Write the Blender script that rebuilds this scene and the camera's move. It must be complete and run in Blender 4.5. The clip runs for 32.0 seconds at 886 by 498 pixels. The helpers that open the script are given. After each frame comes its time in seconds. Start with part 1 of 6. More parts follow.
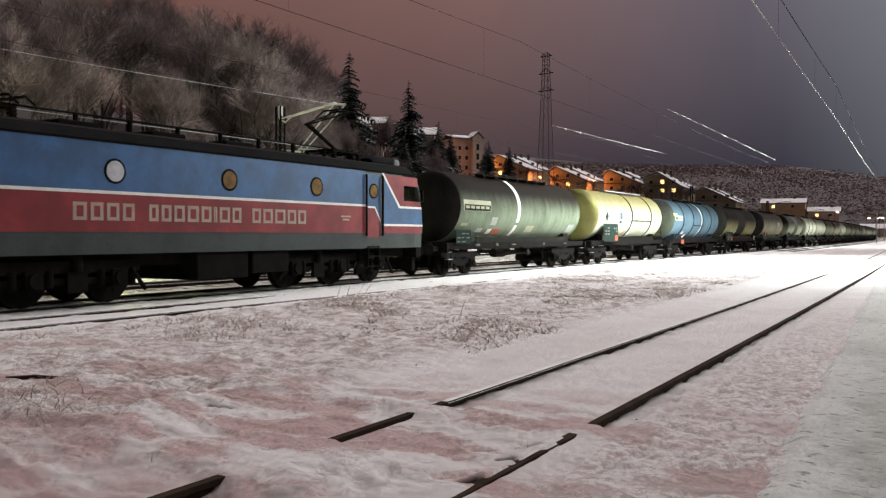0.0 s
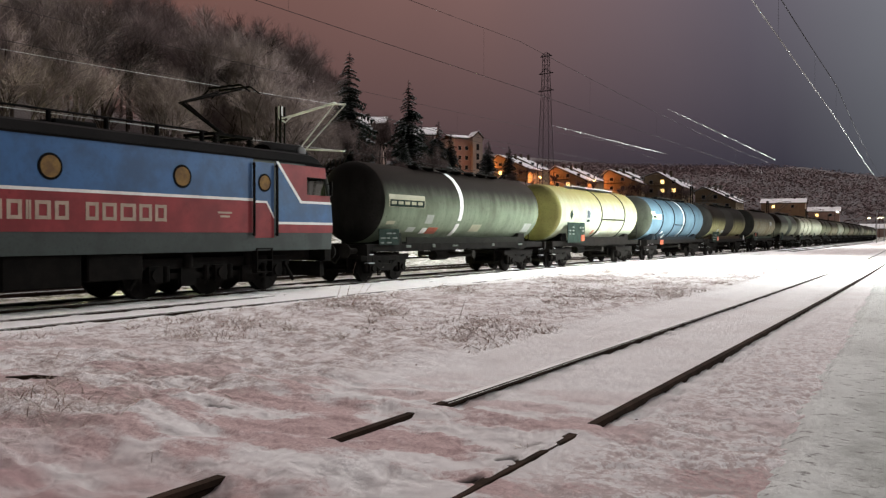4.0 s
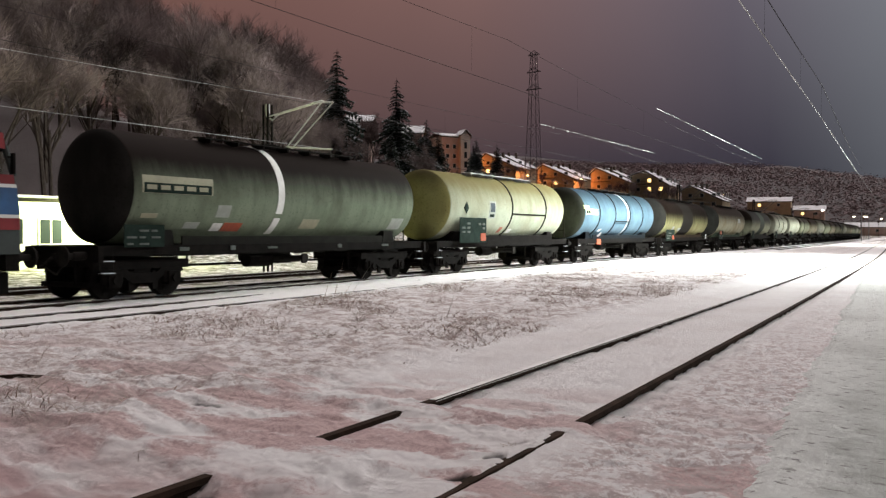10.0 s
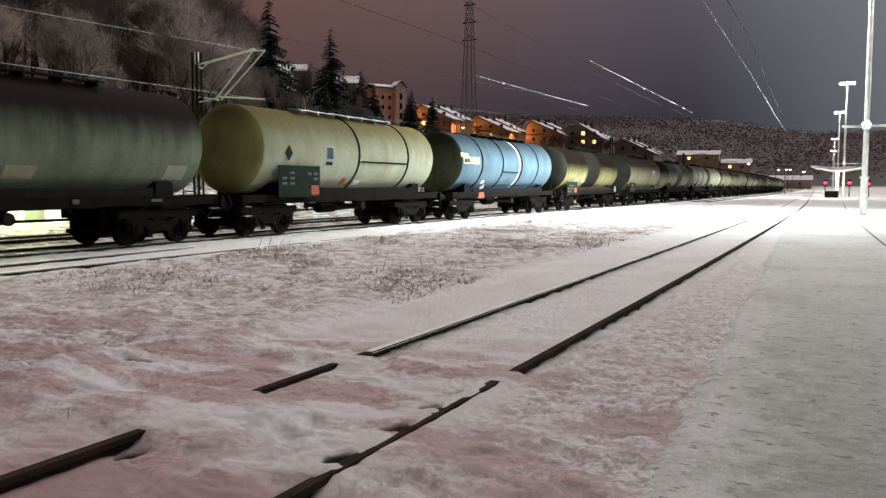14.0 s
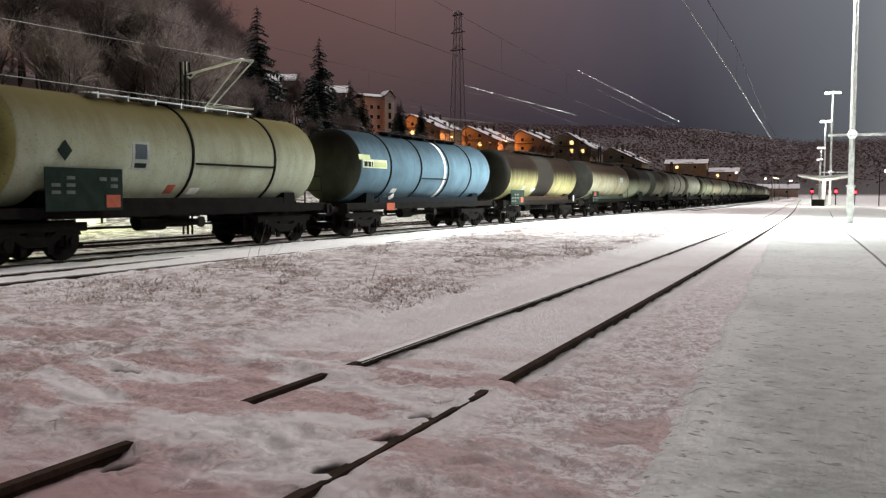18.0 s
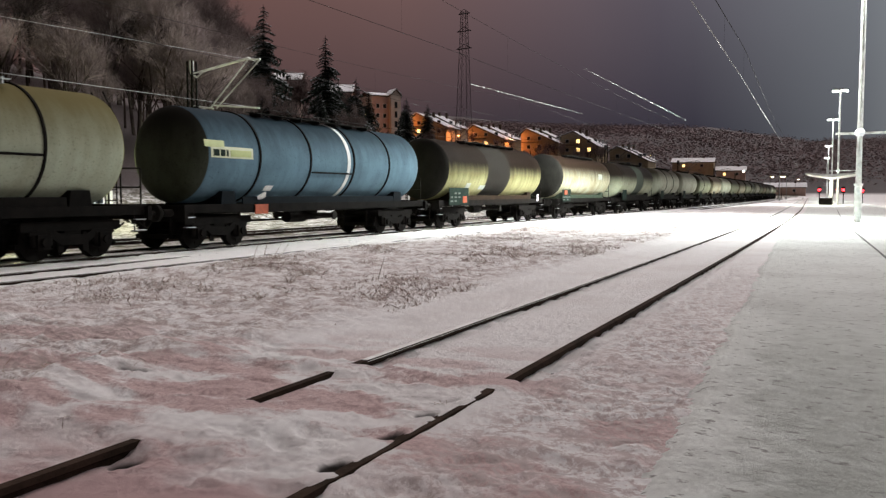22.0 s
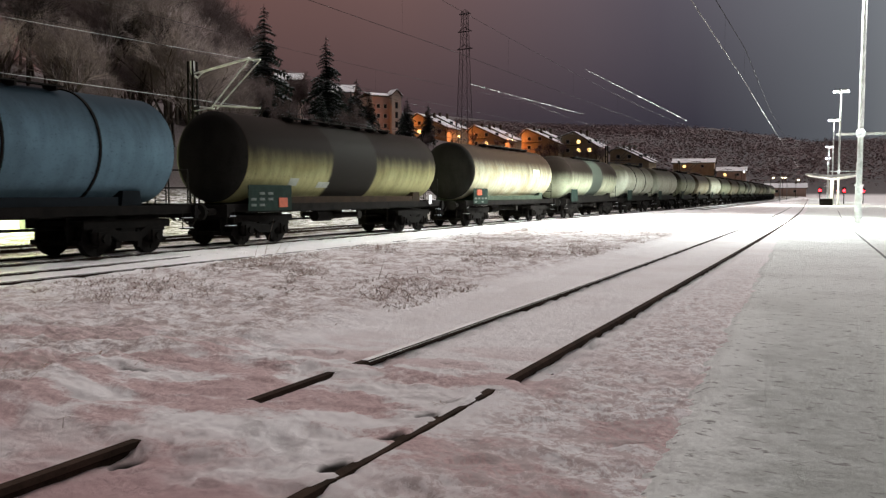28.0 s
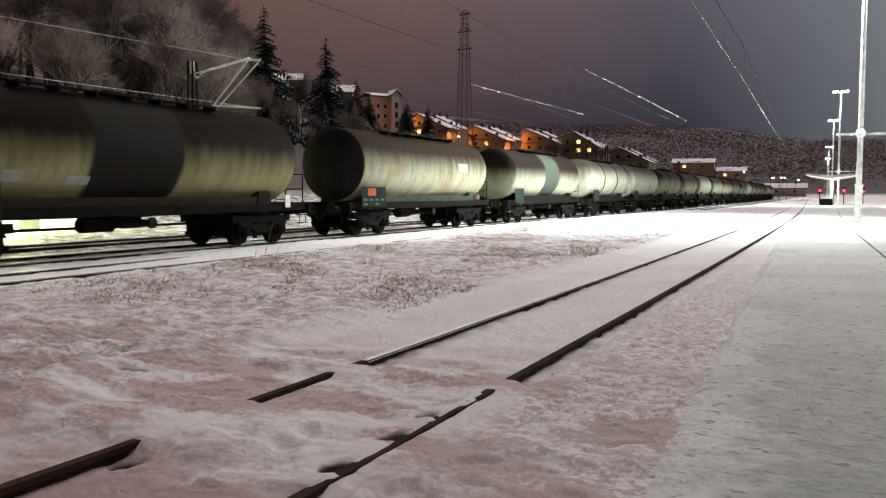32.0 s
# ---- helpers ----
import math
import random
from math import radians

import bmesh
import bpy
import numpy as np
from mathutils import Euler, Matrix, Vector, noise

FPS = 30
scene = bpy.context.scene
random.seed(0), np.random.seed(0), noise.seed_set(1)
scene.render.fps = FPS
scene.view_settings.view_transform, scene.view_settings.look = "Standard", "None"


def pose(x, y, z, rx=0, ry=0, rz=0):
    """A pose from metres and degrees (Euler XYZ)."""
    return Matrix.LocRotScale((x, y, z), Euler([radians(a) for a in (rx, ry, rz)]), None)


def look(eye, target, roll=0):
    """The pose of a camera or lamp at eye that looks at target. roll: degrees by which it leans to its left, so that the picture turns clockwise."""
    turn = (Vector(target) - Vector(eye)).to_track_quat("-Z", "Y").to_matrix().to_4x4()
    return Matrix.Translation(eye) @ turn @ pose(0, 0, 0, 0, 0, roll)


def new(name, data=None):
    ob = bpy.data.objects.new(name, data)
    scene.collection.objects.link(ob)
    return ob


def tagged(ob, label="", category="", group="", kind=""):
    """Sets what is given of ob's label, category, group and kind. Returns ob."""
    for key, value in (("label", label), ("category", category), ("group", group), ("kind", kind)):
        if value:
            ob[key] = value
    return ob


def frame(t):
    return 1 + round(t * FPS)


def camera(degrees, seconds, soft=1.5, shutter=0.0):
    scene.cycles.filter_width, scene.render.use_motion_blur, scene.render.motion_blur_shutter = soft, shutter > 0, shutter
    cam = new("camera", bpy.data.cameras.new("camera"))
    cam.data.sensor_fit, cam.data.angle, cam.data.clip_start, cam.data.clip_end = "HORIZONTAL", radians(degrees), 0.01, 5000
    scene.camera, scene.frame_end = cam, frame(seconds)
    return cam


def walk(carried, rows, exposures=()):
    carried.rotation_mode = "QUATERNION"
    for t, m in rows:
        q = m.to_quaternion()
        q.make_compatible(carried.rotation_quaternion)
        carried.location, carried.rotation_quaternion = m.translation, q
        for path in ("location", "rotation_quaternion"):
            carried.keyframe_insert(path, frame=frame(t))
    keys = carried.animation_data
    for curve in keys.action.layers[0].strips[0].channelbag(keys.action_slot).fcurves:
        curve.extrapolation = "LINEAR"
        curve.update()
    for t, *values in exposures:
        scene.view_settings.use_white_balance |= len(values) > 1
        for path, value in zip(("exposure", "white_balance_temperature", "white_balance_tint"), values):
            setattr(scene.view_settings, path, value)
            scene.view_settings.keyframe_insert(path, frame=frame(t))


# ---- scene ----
cam = camera(55.2, 32.0, soft=1.3, shutter=0.5)
EYE = (0.0, 0.0, 1.48)


def aim(yaw, pitch, roll):
    """The camera's pose: degrees left of the track's direction, up, and lean."""
    a, b = radians(yaw), radians(pitch)
    return look(EYE, (EYE[0] - math.sin(a) * math.cos(b), EYE[1] + math.cos(a) * math.cos(b), EYE[2] + math.sin(b)), roll)


PAN = [
    (0.0, 30.803, -0.966, 0.08), (9.0, 30.80, -0.967, 0.08), (9.5, 30.557, -0.981, 0.09), (10.0, 29.978, -1.079, 0.10),
    (10.5, 29.448, -1.19, 0.15), (11.0, 28.821, -1.474, 0.21), (11.5, 28.025, -1.721, 0.2), (12.0, 27.546, -2.043, 0.19),
    (12.5, 27.221, -2.472, 0.2), (13.0, 26.751, -2.975, 0.2), (13.5, 26.158, -3.621, 0.2), (14.0, 25.618, -4.29, 0.18),
    (14.5, 25.144, -4.817, 0.19), (15.5, 24.25, -5.05, 0.18), (16.5, 23.712, -4.512, 0.16), (17.0, 23.667, -4.163, 0.16), (17.5, 24.202, -3.818, 0.1),
    (18.0, 24.893, -3.662, 0.05), (18.5, 25.246, -3.589, 0.02), (19.0, 25.366, -3.586, 0.02), (19.5, 25.379, -3.637, 0.01),
    (20.0, 25.343, -3.695, 0.01), (20.5, 25.324, -3.748, 0.01), (21.0, 25.31, -3.75, 0.02), (25.0, 25.34, -3.735, 0.06),
    (28.0, 25.343, -3.724, 0.07), (32.0, 25.338, -3.716, 0.065)]
walk(cam, [(t, aim(y, p, r)) for t, y, p, r in PAN], [(0.0, 0.06), (9.5, 0.06), (14.0, -0.07), (32.0, -0.07)])

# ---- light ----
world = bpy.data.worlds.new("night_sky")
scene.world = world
world.use_nodes = True
wn, wl = world.node_tree.nodes, world.node_tree.links
wn.clear()
w_tc = wn.new("ShaderNodeTexCoord")
w_sep = wn.new("ShaderNodeSeparateXYZ")
wl.new(w_tc.outputs["Generated"], w_sep.inputs[0])


def ramp_node(nodes, stops, interp="LINEAR"):
    r = nodes.new("ShaderNodeValToRGB")
    r.color_ramp.interpolation = interp
    els = r.color_ramp.elements
    while len(els) < len(stops):
        els.new(0.5)
    for el, (p, c) in zip(els, stops):
        el.position, el.color = p, (*c, 1)
    return r


# town glow on low cloud: rusty to the west, blue grey along the line
w_x = wn.new("ShaderNodeMapRange")
wl.new(w_sep.outputs["X"], w_x.inputs["Value"])
w_x.inputs["From Min"].default_value, w_x.inputs["From Max"].default_value = -0.75, 0.1
# the last two stops also paint in the mast lamps' haze
glow_high = ramp_node(wn, [(0.0, (0.190, 0.092, 0.076)), (0.35, (0.196, 0.114, 0.107)), (0.66, (0.136, 0.117, 0.145)), (0.9, (0.225, 0.240, 0.268)), (1.0, (0.340, 0.365, 0.385))])
glow_low = ramp_node(wn, [(0.0, (0.105, 0.062, 0.060)), (0.45, (0.047, 0.037, 0.048)), (0.70, (0.042, 0.039, 0.055)), (0.90, (0.130, 0.140, 0.158)), (1.0, (0.260, 0.275, 0.285))])
w_z = wn.new("ShaderNodeMapRange")
wl.new(w_sep.outputs["Z"], w_z.inputs["Value"])
w_z.inputs["From Min"].default_value, w_z.inputs["From Max"].default_value = 0.07, 0.27
w_noise = wn.new("ShaderNodeTexNoise")
w_noise.inputs["Scale"].default_value, w_noise.inputs["Detail"].default_value = 3.0, 4
wl.new(w_tc.outputs["Generated"], w_noise.inputs["Vector"])
w_mix = wn.new("ShaderNodeMixRGB")
w_mul = wn.new("ShaderNodeMixRGB")
w_mul.blend_type = "MULTIPLY"
w_mul.inputs[0].default_value = 0.5
w_nr = ramp_node(wn, [(0.3, (0.75, 0.75, 0.75)), (0.7, (1.0, 1.0, 1.0))])
w_bg = wn.new("ShaderNodeBackground")
w_out = wn.new("ShaderNodeOutputWorld")
for r in (glow_high, glow_low):
    wl.new(w_x.outputs[0], r.inputs[0])
wl.new(w_z.outputs[0], w_mix.inputs[0])
wl.new(glow_low.outputs[0], w_mix.inputs[1])
wl.new(glow_high.outputs[0], w_mix.inputs[2])
wl.new(w_noise.outputs["Fac"], w_nr.inputs[0])
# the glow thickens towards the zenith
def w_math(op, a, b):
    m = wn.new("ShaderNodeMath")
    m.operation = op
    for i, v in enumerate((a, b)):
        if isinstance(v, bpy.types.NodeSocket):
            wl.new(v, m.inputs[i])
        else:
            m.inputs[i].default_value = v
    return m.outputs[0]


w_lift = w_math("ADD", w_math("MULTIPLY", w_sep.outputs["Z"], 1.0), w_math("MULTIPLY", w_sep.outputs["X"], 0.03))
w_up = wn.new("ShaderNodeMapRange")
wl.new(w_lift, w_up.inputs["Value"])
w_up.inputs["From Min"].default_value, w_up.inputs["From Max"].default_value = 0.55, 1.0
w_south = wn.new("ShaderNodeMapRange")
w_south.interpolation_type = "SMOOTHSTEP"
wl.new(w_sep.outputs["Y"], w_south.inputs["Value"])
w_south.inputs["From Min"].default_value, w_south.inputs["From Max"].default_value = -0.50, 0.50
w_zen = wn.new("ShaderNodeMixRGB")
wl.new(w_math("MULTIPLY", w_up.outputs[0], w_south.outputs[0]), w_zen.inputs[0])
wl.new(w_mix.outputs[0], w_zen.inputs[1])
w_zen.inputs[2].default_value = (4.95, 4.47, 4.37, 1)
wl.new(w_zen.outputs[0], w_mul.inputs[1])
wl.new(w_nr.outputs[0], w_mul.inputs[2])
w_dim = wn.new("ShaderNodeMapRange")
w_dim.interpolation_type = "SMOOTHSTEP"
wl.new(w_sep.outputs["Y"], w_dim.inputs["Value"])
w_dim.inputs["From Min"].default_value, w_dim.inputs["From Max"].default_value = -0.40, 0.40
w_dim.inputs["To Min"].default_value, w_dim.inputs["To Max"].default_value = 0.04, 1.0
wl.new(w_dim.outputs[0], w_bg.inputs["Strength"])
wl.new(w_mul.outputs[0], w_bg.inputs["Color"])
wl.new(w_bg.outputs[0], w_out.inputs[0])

STATION_WHITE, SODIUM, YARD = (0.93, 1.0, 0.97), (1.0, 0.30, 0.065), (0.92, 1.0, 0.42)


def spot(name, at, to, watts, color, cone=160, blend=0.6, radius=0.25):
    d = bpy.data.lights.new(name, "SPOT")
    d.energy, d.color, d.spot_size, d.spot_blend, d.shadow_soft_size = watts, color, radians(cone), blend, radius
    ob = new(name, d)
    ob.matrix_world = look(at, to)
    return ob


def bulb(name, at, watts, color, radius=0.15):
    d = bpy.data.lights.new(name, "POINT")
    d.energy, d.color, d.shadow_soft_size = watts, color, radius
    ob = new(name, d)
    ob.location = at
    return ob


# lines of the station: the near siding and the platform bend west, the running lines further on
def siding_bend(y):
    return -1.7e-4 * y * y if y < 100 else -1.7 - 0.034 * (y - 100)


def line_bend(y):
    return -7e-5 * (y - 60) ** 2 if y > 60 else 0.0


MASTS = [(0.63, 49.0), (-0.9, 128.0), (-2.3, 177.0), (-4.6, 275.0), (-6.5, 364.0)]
MAST_H = 15.7
MAST_WATTS = (150000, 42000, 18000, 16000, 16000)
for (mx, my), watts in zip(MASTS, MAST_WATTS):
    # each head is tilted out over the tracks, and a weaker one over the platform
    spot("mast_light", (mx - 0.62, my, MAST_H - 0.46), (mx - 15, my, 0) if my < 60 else (mx - 17 if my < 150 else mx - 6, my, 0), watts, STATION_WHITE, 148 if my < 60 else 150 if my < 150 else 125, 1.0)
    spot("mast_light", (mx + 0.62, my, MAST_H - 0.46), (mx + 9, my - 3, 0), watts * 0.11, STATION_WHITE, 150, 1.0)
# added fill light for the wagons, on an unseen tower east of the platforms
FILL_TOWER = (40.0, 62.0, 20.0)
spot("fill_light", (39.2, 62.0, 19.9), (-17.0, 55.0, 1.0), 5000, (1.0, 0.94, 0.90), 120, 0.8, 0.5)
# yard lamp on the hut behind the train
bulb("hut_light", (-34.6, 26.75, 2.6), 3300, YARD, 0.2)

# ---- materials ----
def nodes_of(name):
    m = bpy.data.materials.new(name)
    m.use_nodes = True
    nt = m.node_tree
    return m, nt.nodes, nt.links, nt.nodes["Principled BSDF"]


def noise_node(n, l, vec, scale, detail=5, rough=0.6):
    t = n.new("ShaderNodeTexNoise")
    t.inputs["Scale"].default_value, t.inputs["Detail"].default_value, t.inputs["Roughness"].default_value = scale, detail, rough
    l.new(vec, t.inputs["Vector"])
    return t


def mix_node(n, l, fac, a, b, kind="MIX"):
    m = n.new("ShaderNodeMixRGB")
    m.blend_type = kind
    for i, v in enumerate((fac, a, b)):
        if isinstance(v, bpy.types.NodeSocket):
            l.new(v, m.inputs[i])
        else:
            m.inputs[i].default_value = v if i == 0 else (*v, 1)
    return m.outputs[0]


def span(n, l, value, lo, hi):
    r = n.new("ShaderNodeMapRange")
    l.new(value, r.inputs["Value"])
    r.inputs["From Min"].default_value, r.inputs["From Max"].default_value = lo, hi
    r.interpolation_type = "SMOOTHSTEP"
    return r.outputs[0]


def bump_node(n, l, bsdf, height, strength, dist):
    b = n.new("ShaderNodeBump")
    b.inputs["Strength"].default_value, b.inputs["Distance"].default_value = strength, dist
    l.new(height, b.inputs["Height"])
    l.new(b.outputs[0], bsdf.inputs["Normal"])


def paint(name, c1, c2, rough=0.5, metal=0.0, scale=2.0, fine=25.0, bump=0.15, dist=0.01, emit=None, power=0.0):
    """Two tones over two scales of grain, uneven gloss and slight relief."""
    m, n, l, p = nodes_of(name)
    tc = n.new("ShaderNodeTexCoord").outputs["Object"]
    a, b = noise_node(n, l, tc, scale), noise_node(n, l, tc, fine)
    col = mix_node(n, l, span(n, l, a.outputs["Fac"], 0.35, 0.65), c1, c2)
    dark = tuple(v * 0.72 for v in c1)
    col = mix_node(n, l, span(n, l, b.outputs["Fac"], 0.5, 0.8), col, dark)
    l.new(col, p.inputs["Base Color"])
    r = n.new("ShaderNodeMapRange")
    l.new(b.outputs["Fac"], r.inputs["Value"])
    r.inputs["To Min"].default_value, r.inputs["To Max"].default_value = max(0.03, rough - 0.12), min(1, rough + 0.12)
    l.new(r.outputs[0], p.inputs["Roughness"])
    p.inputs["Metallic"].default_value = metal
    p.inputs["Specular IOR Level"].default_value = 0.04 if rough > 0.82 else 0.2 if rough > 0.45 else 0.4
    if bump:
        bump_node(n, l, p, b.outputs["Fac"], bump, dist)
    if emit:
        p.inputs["Emission Color"].default_value, p.inputs["Emission Strength"].default_value = (*emit, 1), power
    return m


def tank_paint(name, body, dirty, soot, soot_from, soot_to, blotch=None, streak=0.5):
    """Tank paint: grime that runs down from the crown, soot on the crown, an optional wide spill."""
    m, n, l, p = nodes_of(name)
    tcn = n.new("ShaderNodeTexCoord")
    tc = tcn.outputs["Object"]
    sep = n.new("ShaderNodeSeparateXYZ")
    l.new(tc, sep.inputs[0])
    mp = n.new("ShaderNodeMapping")
    mp.inputs["Scale"].default_value = (1.0, 2.1, 0.30)
    l.new(tc, mp.inputs["Vector"])
    runs = noise_node(n, l, mp.outputs[0], 1.6, 6)
    big = noise_node(n, l, tc, 0.7, 5)
    fine = noise_node(n, l, tc, 18, 6)
    col = mix_node(n, l, span(n, l, big.outputs["Fac"], 0.35, 0.7), body, dirty)
    col = mix_node(n, l, streak, col, mix_node(n, l, span(n, l, runs.outputs["Fac"], 0.42, 0.7), col, tuple(v * 0.45 for v in dirty)))
    col = mix_node(n, l, span(n, l, fine.outputs["Fac"], 0.52, 0.8), col, tuple(v * 0.5 for v in dirty))
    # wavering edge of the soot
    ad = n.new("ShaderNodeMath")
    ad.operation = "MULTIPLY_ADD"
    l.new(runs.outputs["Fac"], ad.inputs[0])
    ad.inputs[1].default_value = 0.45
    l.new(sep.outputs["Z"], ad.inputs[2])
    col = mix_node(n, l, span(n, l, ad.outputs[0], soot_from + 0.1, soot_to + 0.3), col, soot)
    if blotch:
        y0, half, bc = blotch
        d = n.new("ShaderNodeMath")
        d.operation = "SUBTRACT"
        l.new(sep.outputs["Y"], d.inputs[0])
        d.inputs[1].default_value = y0
        ab = n.new("ShaderNodeMath")
        ab.operation = "ABSOLUTE"
        l.new(d.outputs[0], ab.inputs[0])
        w = n.new("ShaderNodeMath")
        w.operation = "MULTIPLY_ADD"
        l.new(big.outputs["Fac"], w.inputs[0])
        w.inputs[1].default_value = 0.8
        l.new(ab.outputs[0], w.inputs[2])
        inv = span(n, l, w.outputs[0], half + 0.55, half + 0.3)
        col = mix_node(n, l, inv, col, bc)
    l.new(col, p.inputs["Base Color"])
    p.inputs["Roughness"].default_value = 0.68
    p.inputs["Specular IOR Level"].default_value = 0.03
    bump_node(n, l, p, fine.outputs["Fac"], 0.08, 0.01)
    return m


def glass(name, tint=(0.02, 0.025, 0.03)):
    m, n, l, p = nodes_of(name)
    p.inputs["Base Color"].default_value = (*tint, 1)
    p.inputs["Roughness"].default_value = 0.08
    p.inputs["Specular IOR Level"].default_value = 0.6
    return m


def lamp_glow(name, color, power):
    m, n, l, p = nodes_of(name)
    p.inputs["Base Color"].default_value = (*color, 1)
    p.inputs["Emission Color"].default_value, p.inputs["Emission Strength"].default_value = (*color, 1), power
    return m


def snow_paint(name, white, dirt, trodden=False, near_grey=False):
    m, n, l, p = nodes_of(name)
    tc = n.new("ShaderNodeTexCoord").outputs["Object"]
    a, b, c = noise_node(n, l, tc, 0.55, 4), noise_node(n, l, tc, 4.5, 5, 0.55), noise_node(n, l, tc, 45, 7, 0.75)
    col = mix_node(n, l, span(n, l, a.outputs["Fac"], 0.42, 0.70), white, dirt)
    col = mix_node(n, l, span(n, l, b.outputs["Fac"], 0.52, 0.72), col, tuple(0.5 * u + 0.5 * v for u, v in zip(white, dirt)))
    col = mix_node(n, l, span(n, l, c.outputs["Fac"], 0.6, 0.8), col, tuple(v * 0.8 for v in dirt))
    if trodden:
        # the footpath over the siding: pink skylit shade painted in as random patches
        sep = n.new("ShaderNodeSeparateXYZ")
        l.new(tc, sep.inputs[0])
        fy = span(n, l, sep.outputs["Y"], 8.8, 5.6)
        mul = n.new("ShaderNodeMath")
        mul.operation = "MULTIPLY"
        l.new(fy, mul.inputs[0])
        smp = n.new("ShaderNodeMapping")
        smp.inputs["Scale"].default_value = (0.8, 1.7, 1.0)
        l.new(tc, smp.inputs["Vector"])
        pink_patch = noise_node(n, l, smp.outputs[0], 0.75, 6, 0.52)
        speck = noise_node(n, l, tc, 24, 6, 0.8)
        frayed = n.new("ShaderNodeMath")
        frayed.operation = "MULTIPLY_ADD"
        l.new(speck.outputs["Fac"], frayed.inputs[0])
        frayed.inputs[1].default_value = 0.16
        l.new(pink_patch.outputs["Fac"], frayed.inputs[2])
        l.new(span(n, l, frayed.outputs[0], 0.555, 0.635), mul.inputs[1])
        col = mix_node(n, l, mul.outputs[0], col, mix_node(n, l, span(n, l, speck.outputs["Fac"], 0.40, 0.62), (0.66, 0.50, 0.49), (0.50, 0.355, 0.35)))
        # darker pink at the near end, its shading put into the colour
        near_shade = n.new("ShaderNodeMath")
        near_shade.operation = "MULTIPLY"
        l.new(span(n, l, sep.outputs["Y"], 4.3, 3.1), near_shade.inputs[0])
        l.new(span(n, l, pink_patch.outputs["Fac"], 0.36, 0.50), near_shade.inputs[1])
        col = mix_node(n, l, near_shade.outputs[0], col, (0.50, 0.345, 0.345))
        # crumbs of dirt, thickest on the trodden strip beside the platform
        crumb = noise_node(n, l, tc, 11, 8, 0.8)
        strip = n.new("ShaderNodeMath")
        strip.operation = "MULTIPLY"
        l.new(span(n, l, sep.outputs["X"], -2.4, -1.9), strip.inputs[0])
        l.new(span(n, l, sep.outputs["Y"], 26.0, 6.0), strip.inputs[1])
        col = mix_node(n, l, strip.outputs[0], col, mix_node(n, l, span(n, l, crumb.outputs["Fac"], 0.47, 0.55), col, (0.56, 0.47, 0.46)))
        col = mix_node(n, l, span(n, l, crumb.outputs["Fac"], 0.66, 0.74), col, (0.36, 0.30, 0.29))
        # dark colour in the melt holes, fading out at the rim
        hole_tone = n.new("ShaderNodeAttribute")
        hole_tone.attribute_name = "hole_tone"
        col = mix_node(n, l, span(n, l, hole_tone.outputs["Fac"], 0.15, 0.45), col, (0.030, 0.024, 0.020))
        # dead grass showing through between the siding and the running lines
        weed = noise_node(n, l, tc, 2.6, 12, 0.85)
        wx = n.new("ShaderNodeMath")
        wx.operation = "MULTIPLY"
        l.new(span(n, l, sep.outputs["X"], -12.9, -11.6), wx.inputs[0])
        l.new(span(n, l, sep.outputs["X"], -5.1, -5.9), wx.inputs[1])
        wm = n.new("ShaderNodeMath")
        wm.operation = "MULTIPLY"
        l.new(wx.outputs[0], wm.inputs[0])
        l.new(span(n, l, weed.outputs["Fac"], 0.45, 0.58), wm.inputs[1])
        col = mix_node(n, l, wm.outputs[0], col, (0.43, 0.345, 0.325))
        # leaf litter and brush on the slopes, with patches of snow left
        brush = noise_node(n, l, tc, 0.12, 8, 0.7)
        litter = mix_node(n, l, span(n, l, brush.outputs["Fac"], 0.50, 0.75), (0.052, 0.038, 0.038), (0.070, 0.054, 0.054))
        # grass and old ballast by the yard building, where the snow is thin
        sward = noise_node(n, l, tc, 1.9, 10, 0.8)
        yard = n.new("ShaderNodeMath")
        yard.operation = "MULTIPLY"
        l.new(span(n, l, sep.outputs["X"], -19.3, -20.2), yard.inputs[0])
        l.new(span(n, l, sward.outputs["Fac"], 0.43, 0.54), yard.inputs[1])
        col = mix_node(n, l, yard.outputs[0], col, (0.085, 0.075, 0.034))
        col = mix_node(n, l, span(n, l, sep.outputs["Z"], 0.6, 2.2), col, litter)
    if near_grey:
        # greyer towards the near end and away from the edge, scuffed all over
        sep = n.new("ShaderNodeSeparateXYZ")
        l.new(tc, sep.inputs[0])
        uv = n.new("ShaderNodeUVMap")
        uv.uv_map = "edge_gap"
        us = n.new("ShaderNodeSeparateXYZ")
        l.new(uv.outputs[0], us.inputs[0])
        wav = n.new("ShaderNodeMath")
        wav.operation = "MULTIPLY_ADD"
        l.new(a.outputs["Fac"], wav.inputs[0])
        wav.inputs[1].default_value = 0.9
        l.new(us.outputs["X"], wav.inputs[2])
        wav2 = n.new("ShaderNodeMath")
        wav2.operation = "MULTIPLY_ADD"
        l.new(b.outputs["Fac"], wav2.inputs[0])
        wav2.inputs[1].default_value = 0.7
        l.new(wav.outputs[0], wav2.inputs[2])
        grey_tone = mix_node(n, l, span(n, l, b.outputs["Fac"], 0.35, 0.65), (0.53, 0.56, 0.53), (0.42, 0.445, 0.415))
        both = n.new("ShaderNodeMath")
        both.operation = "MULTIPLY"
        l.new(span(n, l, sep.outputs["Y"], 18.0, 3.0), both.inputs[0])
        l.new(span(n, l, wav2.outputs[0], 0.85, 1.5), both.inputs[1])
        col = mix_node(n, l, both.outputs[0], col, grey_tone)
        mp = n.new("ShaderNodeMapping")
        mp.inputs["Scale"].default_value = (6.5, 11.0, 1.0)
